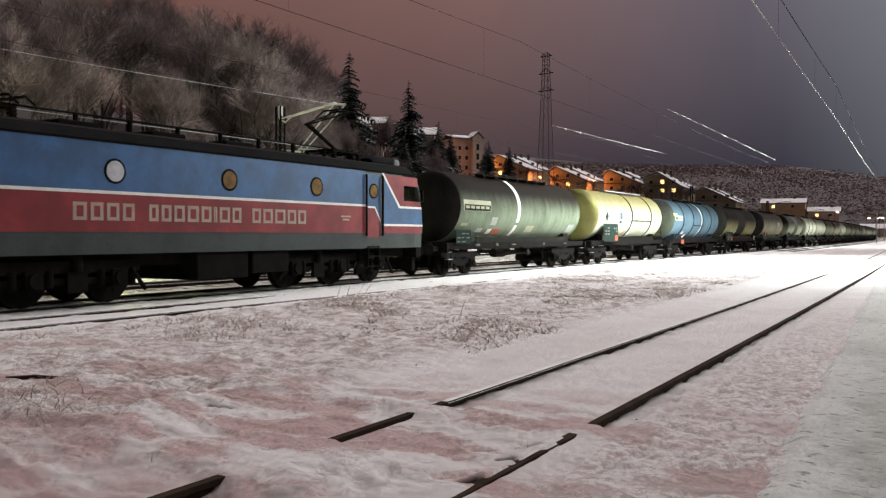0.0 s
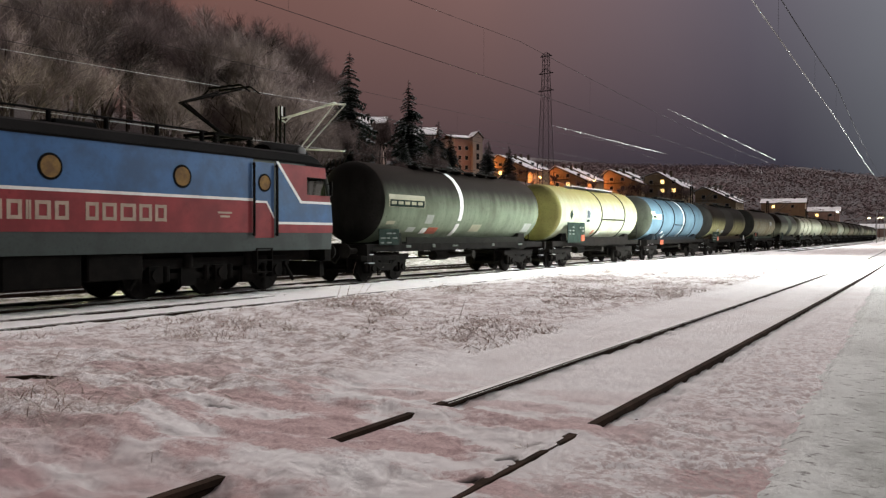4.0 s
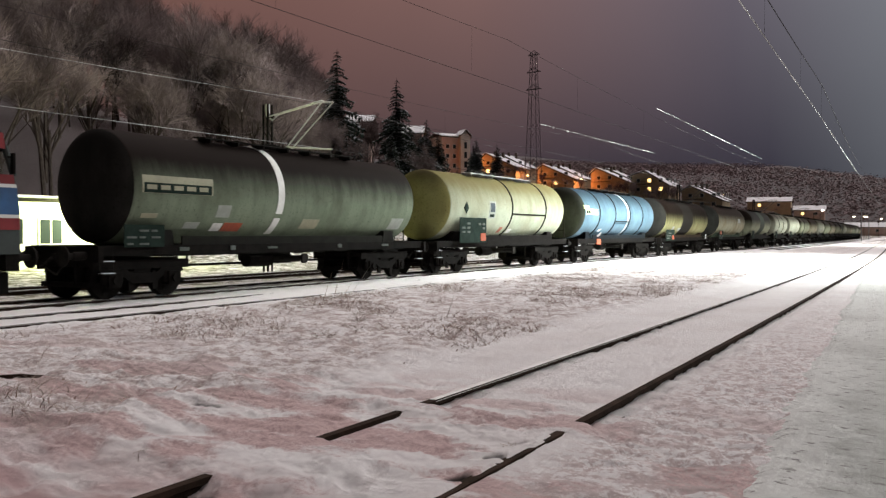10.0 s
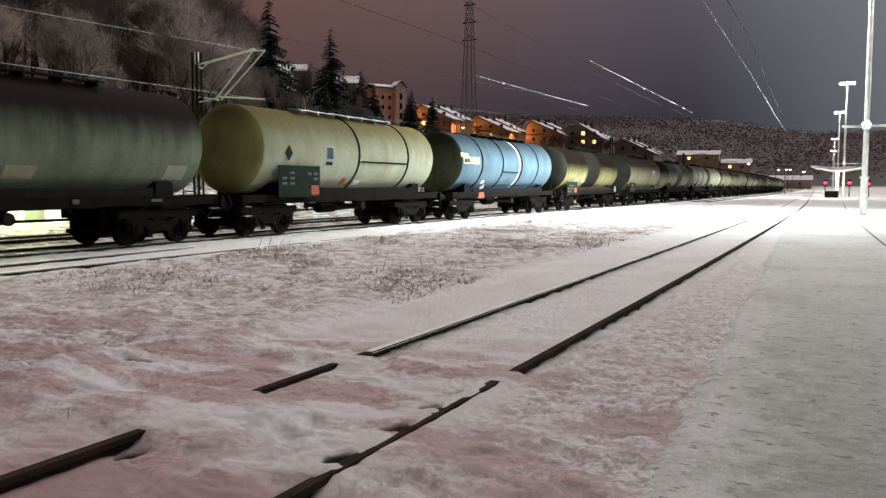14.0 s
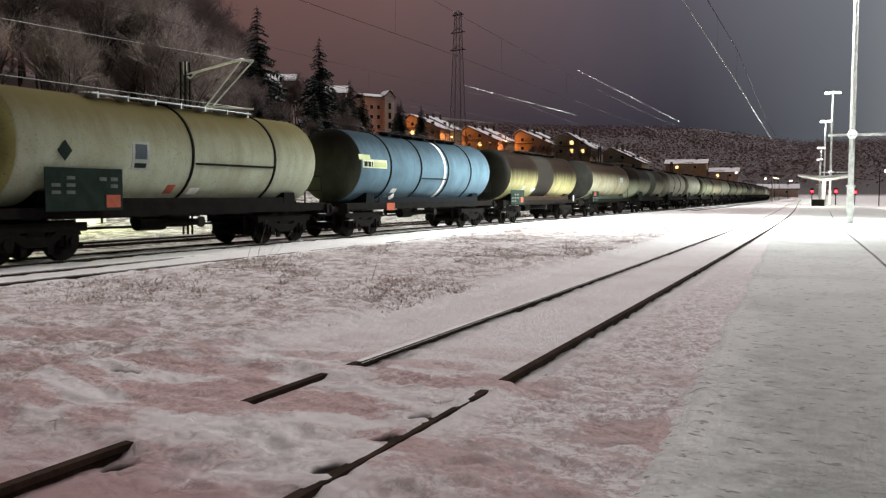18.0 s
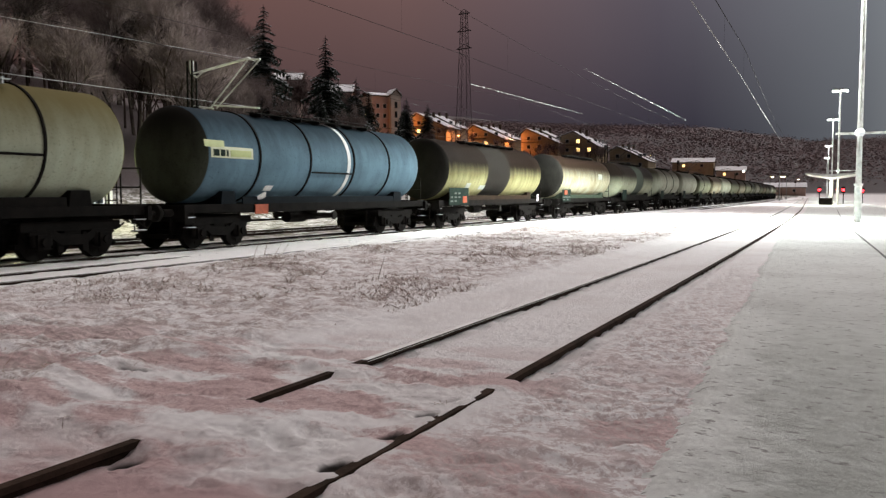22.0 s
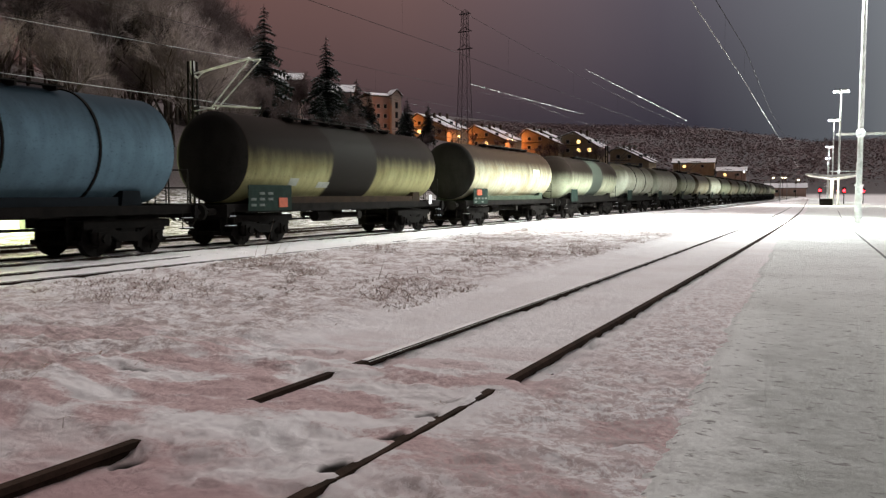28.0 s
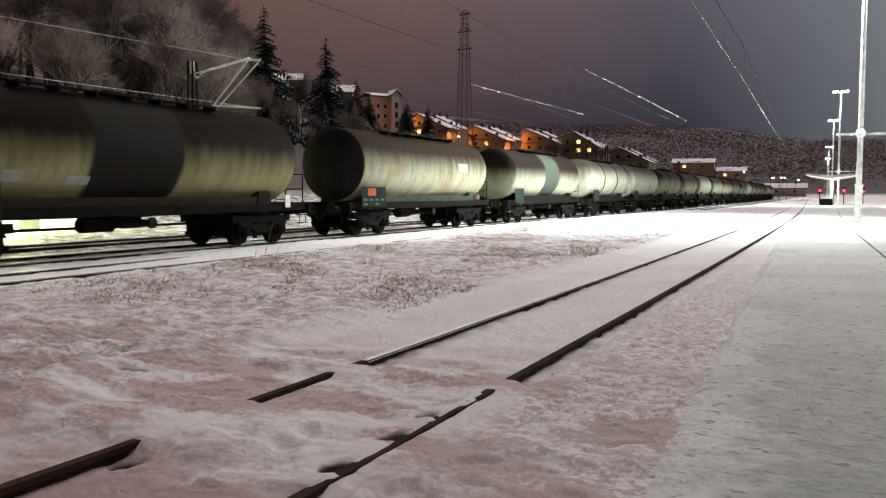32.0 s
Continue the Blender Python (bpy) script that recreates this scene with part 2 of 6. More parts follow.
        mp.inputs["Rotation"].default_value = (0, 0, 0.35)
        l.new(tc, mp.inputs["Vector"])
        scuff = noise_node(n, l, mp.outputs[0], 1.0, 5, 0.62)
        col = mix_node(n, l, span(n, l, scuff.outputs["Fac"], 0.58, 0.65), col, (0.30, 0.30, 0.285))
    l.new(col, p.inputs["Base Color"])
    p.inputs["Roughness"].default_value = 0.62
    p.inputs["Specular IOR Level"].default_value = 0.3
    add = n.new("ShaderNodeMath")
    add.operation = "MULTIPLY_ADD"
    l.new(b.outputs["Fac"], add.inputs[0])
    add.inputs[1].default_value = 0.14
    l.new(c.outputs["Fac"], add.inputs[2])
    shelf = n.new("ShaderNodeMath")
    shelf.operation = "MULTIPLY_ADD"
    l.new(span(n, l, b.outputs["Fac"], 0.50, 0.535), shelf.inputs[0])
    shelf.inputs[1].default_value = 0.04
    l.new(add.outputs[0], shelf.inputs[2])
    clod = n.new("ShaderNodeTexVoronoi")
    clod.feature = "SMOOTH_F1"
    clod.inputs["Scale"].default_value = 17
    clod.inputs["Smoothness"].default_value = 0.35
    warp = mix_node(n, l, 0.02, tc, b.outputs["Color"], "ADD")
    l.new(warp, clod.inputs["Vector"])
    lump = n.new("ShaderNodeMath")
    lump.operation = "MULTIPLY_ADD"
    l.new(clod.outputs["Distance"], lump.inputs[0])
    lump.inputs[1].default_value = -0.85
    l.new(shelf.outputs[0], lump.inputs[2])
    grain = noise_node(n, l, tc, 150, 3, 0.7)
    gritty = n.new("ShaderNodeMath")
    gritty.operation = "MULTIPLY_ADD"
    l.new(grain.outputs["Fac"], gritty.inputs[0])
    gritty.inputs[1].default_value = 0.8
    l.new(lump.outputs[0], gritty.inputs[2])
    bump_node(n, l, p, gritty.outputs[0], 0.85, 0.026)
    return m


SNOW = snow_paint("snow_ground", (0.85, 0.83, 0.83), (0.785, 0.75, 0.745), True)
SNOW_PACKED = snow_paint("packed_snow", (0.765, 0.79, 0.765), (0.64, 0.655, 0.63), False, True)
SNOW_CAP = paint("snow_cap", (0.80, 0.81, 0.83), (0.70, 0.71, 0.74), 0.7, scale=1.0, fine=12, bump=0.3, dist=0.03)
RUST_RAIL = paint("rusty_rail", (0.022, 0.016, 0.012), (0.044, 0.029, 0.022), 0.85, 0.0, 3, 40, 0.4)
RAIL_GLINT = paint("rail_glint", (0.84, 0.84, 0.83), (0.66, 0.65, 0.63), 0.5, 0.0, 4, 60, 0.1)
BLACK_IRON = paint("grimy_black_iron", (0.0055, 0.005, 0.0045), (0.010, 0.0085, 0.0075), 0.85, 0.0, 3, 30, 0.4)
DARK_STEEL = paint("dark_steel", (0.012, 0.011, 0.010), (0.020, 0.018, 0.016), 0.83, 0.0, 3, 30, 0.3)
WHEEL_STEEL = paint("wheel_steel", (0.010, 0.0085, 0.0075), (0.007, 0.006, 0.0055), 0.84, 0.0, 5, 40, 0.2)
GALV = paint("galvanised_steel", (0.42, 0.44, 0.44), (0.32, 0.33, 0.33), 0.45, 0.5, 3, 40, 0.15)
GALV_DULL = paint("dull_zinc", (0.16, 0.16, 0.16), (0.11, 0.11, 0.11), 0.8, 0, 3, 40, 0.1)
FROSTED = paint("frosted_steel", (0.78, 0.80, 0.77), (0.58, 0.59, 0.56), 0.7, 0.0, 4, 40, 0.3)
LOCO_BLUE = paint("loco_blue", (0.022, 0.090, 0.225), (0.015, 0.056, 0.135), 0.45, 0, 1.1, 9, 0.1)
LOCO_RED = paint("loco_red", (0.22, 0.030, 0.034), (0.145, 0.021, 0.024), 0.47, 0, 1.1, 9, 0.1)
LOCO_GREY = paint("loco_grey", (0.042, 0.052, 0.049), (0.030, 0.036, 0.034), 0.6, 0, 0.8, 14, 0.08)
LOCO_ROOF = paint("loco_roof", (0.006, 0.006, 0.006), (0.009, 0.0085, 0.0085), 0.85, 0, 1.2, 16, 0.2)
STRIPE = paint("white_stripe", (0.68, 0.68, 0.66), (0.58, 0.57, 0.55), 0.5, 0, 2, 20, 0.05)
LETTER = paint("cream_lettering", (0.36, 0.28, 0.22), (0.29, 0.225, 0.175), 0.5, 0, 3, 20, 0.05)
GLASS = glass("dark_glass")
CLEAR = glass("clear_pane", (0.9, 0.95, 0.92))
CLEAR.node_tree.nodes["Principled BSDF"].inputs["Transmission Weight"].default_value = 1.0
CLEAR.node_tree.nodes["Principled BSDF"].inputs["IOR"].default_value = 1.06
AMBER_GLASS = paint("amber_porthole", (0.20, 0.12, 0.035), (0.12, 0.07, 0.03), 0.2, 0, 4, 20, 0.05)
PALE_GLASS = paint("pale_porthole", (0.50, 0.50, 0.52), (0.36, 0.36, 0.40), 0.15, 0, 4, 20, 0.05)
RED_SIGN = paint("orange_red_plate", (0.36, 0.075, 0.03), (0.27, 0.06, 0.03), 0.5, 0, 6, 30, 0.05)
WHITE_SIGN = paint("white_plate", (0.70, 0.70, 0.68), (0.58, 0.58, 0.56), 0.5, 0, 6, 30, 0.05)
DATA_GREEN = paint("green_data_board", (0.018, 0.029, 0.024), (0.013, 0.021, 0.017), 0.88, 0, 3, 24, 0.1)

# ---- mesh helpers ----
def box(bm, c, s, rz=0.0, rx=0.0, ry=0.0):
    m = pose(*c, rx, ry, rz) @ Matrix.Diagonal((*s, 1))
    return bmesh.ops.create_cube(bm, size=1.0, matrix=m)["verts"]


def rod(bm, a, b, r, seg=8, r2=None):
    a, b = Vector(a), Vector(b)
    d = b - a
    m = Matrix.Translation((a + b) / 2) @ d.to_track_quat("Z", "Y").to_matrix().to_4x4()
    return bmesh.ops.create_cone(bm, cap_ends=True, segments=seg, radius1=r, radius2=r if r2 is None else r2, depth=d.length, matrix=m)["verts"]


def slab(bm, pts, x0, x1):
    """A flat plate with outline pts (y, z), between x0 and x1."""
    lo = [bm.verts.new((x0, y, z)) for y, z in pts]
    hi = [bm.verts.new((x1, y, z)) for y, z in pts]
    bm.faces.new(lo)
    bm.faces.new(hi[::-1])
    k = len(pts)
    for i in range(k):
        bm.faces.new((lo[i], hi[i], hi[(i + 1) % k], lo[(i + 1) % k]))


def loft(bm, rings, close_ends=True):
    """Skin through rings of equal length."""
    vs = [[bm.verts.new(p) for p in r] for r in rings]
    k = len(rings[0])
    for a, b in zip(vs, vs[1:]):
        for i in range(k):
            bm.faces.new((a[i], a[(i + 1) % k], b[(i + 1) % k], b[i]))
    if close_ends:
        bm.faces.new(vs[0][::-1])
        bm.faces.new(vs[-1])


def soft(me, degrees=35):
    me.polygons.foreach_set("use_smooth", [True] * len(me.polygons))
    me.set_sharp_from_angle(angle=radians(degrees))
    return me


def part(name, data, material, parent, label="", smooth=False, bevel=0.0):
    """One mesh object under a thing or a part. data: a bmesh, or a mesh that is shared."""
    me = data
    if isinstance(data, bmesh.types.BMesh):
        if bevel:
            bmesh.ops.bevel(data, geom=data.edges[:], offset=bevel, segments=1, affect="EDGES", clamp_overlap=True)
        bmesh.ops.recalc_face_normals(data, faces=data.faces)
        me = bpy.data.meshes.new(name)
        data.to_mesh(me)
        data.free()
        me.materials.append(material)
        if smooth:
            soft(me)
    ob = new(name, me)
    ob.parent = parent
    if label:
        tagged(ob, label=label)
    return ob


def boxes(*specs):
    bm = bmesh.new()
    for c, s in specs:
        box(bm, c, s)
    return bm


# ---- ground ----
def fbm(x, y, s, o=0.0):
    return noise.fractal(Vector((x * s + o, y * s - o, 0.37)), 1.0, 2.0, 4)


RAIL_Z = -0.11            # rail head of the running lines
TRAIN_X, MID_X, BACK_X, SIDING_X = -17.75, -14.35, -22.3, -3.10
HALF = 0.7175


HOLES = ((-2.49, 5.00, 0.065), (-2.47, 4.47, 0.075), (-2.46, 3.84, 0.085), (-2.51, 5.42, 0.045), (-3.70, 3.55, 0.08), (-5.25, 5.22, 0.06), (-5.40, 5.20, 0.05))   # melt holes beside the rails
# how high the snow lies against the siding's rails along the foot crossing: (y, height over the rail head)
COVER = ((-2.3825, ((2.0, -0.08), (3.42, -0.08), (3.60, -0.012), (4.50, -0.012), (4.66, -0.018), (5.84, -0.018), (5.96, 0.018), (6.20, 0.018), (6.32, -0.075), (6.9, -0.075))),
         (-3.8175, ((2.0, -0.08), (3.66, -0.08), (3.78, 0.016), (4.78, 0.016), (4.90, -0.035), (5.84, -0.035), (5.94, 0.018), (6.20, 0.018), (6.32, -0.07), (6.9, -0.07))))


def rail_cover(xs, y, z):
    """Snow pressed against or over the rails where people cross."""
    if not 2.0 < y < 6.9:
        return z
    for c, rows in COVER:
        d = abs(xs - c)
        if d < 0.30:
            for (ya, za), (yb, zb) in zip(rows, rows[1:]):
                if ya <= y < yb:
                    lie = za + (zb - za) * (y - ya) / (yb - ya) + 0.006 * fbm(xs, y, 9.0, 17)
                    if 3.5 < y < 5.84 and c > -3 and xs < c - 0.004 + 0.04 * fbm(xs, y, 3.0, 18):
                        lie = 0.014 + 0.012 * fbm(xs, y, 5.0, 19)          # drift over the west half of the rail head
                    if 3.78 < y < 4.78 and c < -3 and xs > c + 0.02:
                        lie = 0.002          # a step in the snow along the hidden rail
                    k = 1.0 if d < 0.07 else ((0.30 - d) / 0.23) ** 1.5
                    k *= min(1.0, (6.9 - y) / 0.4)
                    return z + (lie - z) * k
    return z


_fr = random.Random(5)
PRINTS = {}
for _ in range(900):
    fx, fy = _fr.uniform(-8.5, -1.0), 2.4 + 9.5 * _fr.random() ** 1.3
    fa, fl, fd = _fr.gauss(0.25, 0.6), _fr.uniform(0.08, 0.17), _fr.uniform(0.015, 0.045)
    for ci in range(-1, 2):
        for cj in range(-1, 2):
            PRINTS.setdefault((int(fx // 0.5) + ci, int(fy // 0.5) + cj), []).append((fx, fy, math.cos(fa), math.sin(fa), fl, fd))


def prints(x, y):
    """Depth of footprints and dents at a place."""
    deep = 0.0
    for fx, fy, c, s, ln, fd in PRINTS.get((int(x // 0.5), int(y // 0.5)), ()):
        u, v = (x - fx) * c + (y - fy) * s, -(x - fx) * s + (y - fy) * c
        q = (u / ln) ** 2 + (v / 0.062) ** 2
        if q < 4:
            deep = max(deep, fd * math.exp(-q * q * q))
            deep = max(deep, 0) if q < 1.6 else deep - 0.25 * fd * math.exp(-(q - 2.2) ** 2)
    return deep


def over_path(x, y):
    """Trodden snow that hides the siding's rails at the foot crossing, 0 to 1 and a little over."""
    if not 2.0 < y < 8.5 or not -9 < x < -0.5:
        return 0.0
    lx = min(1.0, max(0.0, 1 - abs(x + 4.2) / 2.9) * 2.5)
    u = y + 0.06 * (x + 3.1)
    start = 3.72 if x < -3.1 else 2.45
    level = (0.60 if x < -3.1 else 0.575) / (1 + math.exp(-(u - start) / 0.05)) / (1 + math.exp((u - 6.25) / 0.05))
    west = math.exp(-((y - 4.27) / 0.50) ** 6) * (1 if x < -3.2 else 0.4)
    bank = math.exp(-((y - 6.12) / 0.18) ** 4)
    return lx * (level + 0.55 * max(west, bank))


def hill(x, y):
    d = max(0.0, -x - 37 + 4 * math.sin(y * 0.03))
    z = 0.21 * d if d < 120 else 25.2 + 0.10 * (d - 120)
    z += 0.16 * max(0.0, d - 8) * max(0.0, min(1.0, (110 - y) / 70)) if d < 90 else 13.1 * max(0.0, min(1.0, (110 - y) / 70))
    fy = max(0.0, y - 430)
    z += min(0.085 * fy * (1 + 0.25 * math.sin(x * 0.006 + 1)), 60)
    fe = max(0.0, x - 60)
    z += min(0.06 * fe, 30) * min(1.0, max(0.0, (y + 50) / 200))
    return z


def platform_edge(y):
    return -0.68 - 0.044 * y if y < 33 else -2.13 + siding_bend(y) - siding_bend(33)


def ground_z(x, y):
    xs = x - siding_bend(y)
    z = -0.055
    r = math.hypot(x, y)
    if x < -11.5:
        z -= 0.17 * min(1, (-11.5 - x) / 1.5)
        u = x - line_bend(y)
        if r < 90 and -20.2 < u < -12.2:
            # snow lies up to the rail heads of the unused track and buries them further on
            soft_k = max(0.0, min(1.0, (-12.2 - u) / 0.8, (u + 15.9) / 0.5))
            late = max(0.0, min(1.0, (y - 15) / 3))
            lie = 0.075 + 0.050 * late * (1 if u < MID_X else 0.6) + (0.022 + 0.016 * late) * fbm(x, y, 1.7, 81) + 0.02 * fbm(x, y, 5.0, 82)
            z += soft_k * lie + (1 - soft_k) * (0.05 + 0.03 * fbm(x, y, 2.2, 83))
    if r < 70:
        near = max(0.0, min(1.0, (18 - y) / 6))
        by_rail = abs(abs(xs - SIDING_X) - HALF)
        calm = 1.0 if by_rail > 0.25 or not 3.2 < y < 6.4 else 0.35 + 0.65 * max(0.0, by_rail - 0.05) / 0.20
        z += calm * (0.014 * fbm(x, y, 1.6) + 0.009 * fbm(x, y, 4.5, 3))
        if near > 0:
            # wind-packed ledges and trodden scarps that face the near side, clods between them
            wx, wy = x + 0.12 * fbm(x, y, 1.6, 61), y + 0.12 * fbm(x, y, 1.6, 62)
            clod = noise.voronoi(Vector((wx * 6.5, wy * 8.5, 0.2)))[0][0]
            rough_bit = max(0.0, min(1.0, 0.5 + 2.0 * fbm(x, y, 0.9, 71)))
            trod = max(0.15, min(1.0, (7.6 - y) / 1.2), 0.85 if xs > -2.25 else 0.0)
            for per, slant, amp, off in ((1.15, 0.20, 0.036, 0.0), (2.6, 0.45, 0.015, 7.0)):
                u = wy * per + slant * wx + 0.95 * fbm(x * 0.6, y * 0.6, 0.8, 65 + off)
                saw = u - math.floor(u)
                prof = saw / 0.16 if saw < 0.16 else 1 - (saw - 0.16) / 0.84
                some = max(0.0, min(1.0, 0.45 + 1.9 * fbm(x * 0.7, y * 1.4, 0.9, 91 + off)))
                z += near * calm * trod * amp * some * (prof - 0.45)
            z += near * calm * (0.034 * trod * rough_bit * (0.42 - min(0.8, clod)) + 0.007 * fbm(x, y, 13.0, 43) + 0.012 * fbm(x * 0.8, y * 1.2, 2.2, 41) - 0.012)
        if -13 < x < -4.9:
            k = min(1, (x + 13) / 1.0, (-4.9 - x) / 0.6)
            z += k * (0.07 + 0.05 * fbm(x, y, 1.1, 7) + 0.045 * fbm(x, y, 2.8, 9) + (0.02 * fbm(x, y, 8.0, 10) if y < 20 else 0.0))
        if abs(xs - SIDING_X) < 0.72:
            z += 0.006
        for c in (SIDING_X - HALF, SIDING_X + HALF):
            dx = xs - c
            if 0.02 < dx < 0.24 and not 3.75 < y < 6.3:
                # scoured along the rail's east face, with a lump of snow on every fastening
                open_bit = 0.5 + 0.55 * math.cos(math.tau * y / 0.6 + 0.8 * fbm(x, y, 0.7, 4)) + 0.7 * fbm(x, y, 4.0, 6)
                z -= (0.070 * math.exp(-((dx - 0.07) / 0.075) ** 2)) * max(0.0, min(1.2, open_bit))
        z += 0.07 * over_path(xs, y)
        if y < 13 and abs(abs(xs - SIDING_X) - HALF) > 0.10:
            z -= prints(x, y) * (1.0 if y < 7 or xs > -2.25 else 0.0 if -5.0 < xs < -3.9 else 0.35)
        z = rail_cover(xs, y, z)
        for hx, hy, hr in HOLES:
            q = ((x - hx) ** 2 + (y - hy) ** 2) / (hr * hr)
            if q < 6:
                z -= 0.16 * math.exp(-q * q)
    if xs > -2.2 and y < 60 and xs < -1.0:
        z += 0.012 + 0.02 * fbm(x, y, 2.0, 15)
    if x > platform_edge(y) + 0.10:
        z = min(z, -0.20)
    h = hill(x, y)
    if h > 0:
        z += h + min(1.0, h) * 1.2 * fbm(x, y, 0.035, 20)
    return z


def axis(stops):
    out = []
    for (a, b, step) in stops:
        k = max(1, round((b - a) / step))
        out += [a + (b - a) * i / k for i in range(k)]
    return out + [stops[-1][1]]


GX = axis([(-1500, -500, 60), (-500, -140, 14), (-140, -36, 5), (-36, -20.3, 0.8), (-20.3, -12.0, 0.10), (-12.0, -9, 0.16), (-9, -4.2, 0.055), (-4.2, -0.2, 0.032), (-0.2, 12, 1.0), (12, 80, 8), (80, 1500, 60)])
GY = axis([(-300, -20, 20), (-20, 2.2, 1.6), (2.2, 7.0, 0.032), (7.0, 10.0, 0.06), (10.0, 24, 0.12), (24, 45, 0.24), (45, 140, 4), (140, 460, 12), (460, 2200, 60)])
gx, gy = len(GX), len(GY)
gverts = [(x, y, ground_z(x, y)) for y in GY for x in GX]
gfaces = [(j * gx + i, j * gx + i + 1, (j + 1) * gx + i + 1, (j + 1) * gx + i) for j in range(gy - 1) for i in range(gx - 1)]
gme = bpy.data.meshes.new("ground")
gme.from_pydata(gverts, [], gfaces)
gme.materials.append(SNOW)
hole_tones = gme.attributes.new("hole_tone", "FLOAT", "POINT")
bare = [0.0] * len(gverts)
for i, (x, y, z) in enumerate(gverts):
    if -6 < x < -2 and 3 < y < 6:
        for hx, hy, hr in HOLES:
            q = ((x - hx) ** 2 + (y - hy) ** 2) / (hr * hr)
            if q < 6:
                bare[i] = max(bare[i], math.exp(-q * q * 0.6))
hole_tones.data.foreach_set("value", bare)
gme.polygons.foreach_set("use_smooth", [True] * len(gme.polygons))
ground = tagged(new("ground", gme), "snow-covered railway yard with trodden, pink-tinted snow and a wooded hillside", "ground", kind="structure")


PY = axis([(-40, 1.6, 3), (1.6, 9, 0.06), (9, 20, 0.15), (20, 60, 1.0), (60, 420, 8)])
PXS = axis([(-0.14, 0.3, 0.044), (0.3, 2.4, 0.075), (2.4, 4.0, 0.2), (4, 9, 1.0)])
pverts, puv = [], []
for y in PY:
    e = platform_edge(y) + (0.06 * fbm(0, y, 0.8, 2) + 0.02 * fbm(0, y, 2.5, 8) if y < 60 else 0)
    for i, dx in enumerate(PXS):
        # rounded lip of shovelled snow, then the flat trodden top
        z = -0.125 + 0.100 * min(1.0, (dx + 0.14) / 0.20) ** 0.7 - 0.008 * max(0.0, min(1.0, (dx - 0.15) / 0.35))
        if y < 60:
            z += 0.007 * fbm(e + dx, y, 2.2, 11) + 0.004 * fbm((e + dx) * 0.7, y * 1.6, 5, 12)
        if y < 20:
            z += 0.005 * fbm(e + dx, y, 14, 13) - 0.25 * prints(-5.0 + 0.9 * dx, y) + 0.008 * max(0.0, 1 - abs(dx) / 0.3) * fbm(e + dx, y, 6, 14)
        if i in (0, len(PXS) - 1):
            z = -0.3
        pverts.append((e + dx, y, z))
        puv.append((max(0.0, dx), y))
pn = len(PXS)
pme = bpy.data.meshes.new("platform")
pme.from_pydata(pverts, [], [(j * pn + i, j * pn + i + 1, (j + 1) * pn + i + 1, (j + 1) * pn + i) for j in range(len(PY) - 1) for i in range(pn - 1)])
edge_gap = pme.uv_layers.new(name="edge_gap")
for lp in pme.loops:
    edge_gap.data[lp.index].uv = puv[lp.vertex_index]
pme.materials.append(SNOW_PACKED)
pme.polygons.foreach_set("use_smooth", [True] * len(pme.polygons))
platform = part("platform", pme, SNOW_PACKED, None)
tagged(platform, "low platform under grey packed snow with footprints", "platform", kind="structure")


# ---- tracks ----
RAIL_PROFILE = [(-0.036, 0.0), (0.036, 0.0), (0.036, -0.038), (0.010, -0.055), (0.010, -0.13), (0.07, -0.15), (0.07, -0.165),
                (-0.07, -0.165), (-0.07, -0.15), (-0.010, -0.13), (-0.010, -0.055), (-0.036, -0.038)]


def rail(name, x, z, bend, ys, parent, glint=True):
    bm = bmesh.new()
    loft(bm, [[(x + bend(y) + px, y, z + pz) for px, pz in RAIL_PROFILE] for y in ys])
    ob = part(name, bm, RUST_RAIL, parent)
    if not glint:
        return ob
    # shine of the worn head, painted as a pale strip over its edge
    bm = bmesh.new()
    loft(bm, [[(x + bend(y) + px, y, z + pz) for px, pz in ((-0.028, 0.004), (0.026, 0.004), (0.0385, -0.014), (0.0365, -0.015), (0.024, 0.0005), (-0.028, 0.0005))] for y in (ys if z < 0 else [6.45] + [y for y in ys if y > 6.5])])
    part("running_surface", bm, RAIL_GLINT, ob, "pale strip for the shine of the worn rail head")
    return ob


def track(label, x, z, bend, ys):
    t = tagged(new("track"), label, "railway track", "tracks", "structure")
    for side in (-HALF, HALF):
        rail("rail", x + side, z, bend, ys, t, not (x == SIDING_X and side > 0))
    return t


RY = axis([(-30, 0, 5), (0, 60, 2), (60, 420, 10)])
track("siding with dark rusty rails half buried in snow", SIDING_X, 0.0, siding_bend, axis([(-30, 0, 5), (0, 100, 2), (100, 330, 10)]))
track("snowed-in track with dark rails", MID_X, RAIL_Z, line_bend, RY)
track("running line that carries the goods train", TRAIN_X, RAIL_Z, line_bend, RY)
track("track under the overhead wire behind the train", BACK_X, RAIL_Z, line_bend, RY)
# an old rail that shows through the snow in the trodden strip
bm = bmesh.new()
loft(bm, [[(x + u, y + 0.3 * u, z + w) for u, w in ((-0.035, 0.0), (0.035, 0.0), (0.03, -0.08), (-0.03, -0.08))] for x, y, z in ((-8.45, 5.28, -0.015), (-8.2, 5.43, 0.005), (-7.85, 5.64, -0.02))])
tagged(part("buried_rail", bm, RUST_RAIL, None), "short stretch of old rail showing through trodden snow", "rail")
# drain slot along the platform
bm = bmesh.new()
loft(bm, [[(x + u, y, z) for u, z in ((-0.024, -0.06), (0.024, -0.06), (0.024, -0.018), (-0.024, -0.018))] for x, y in ((1.25, 10.0), (1.08, 17.0), (0.88, 24.0), (0.63, 31.0), (0.16, 44.0), (-0.24, 64.0), (-0.57, 86.0))])
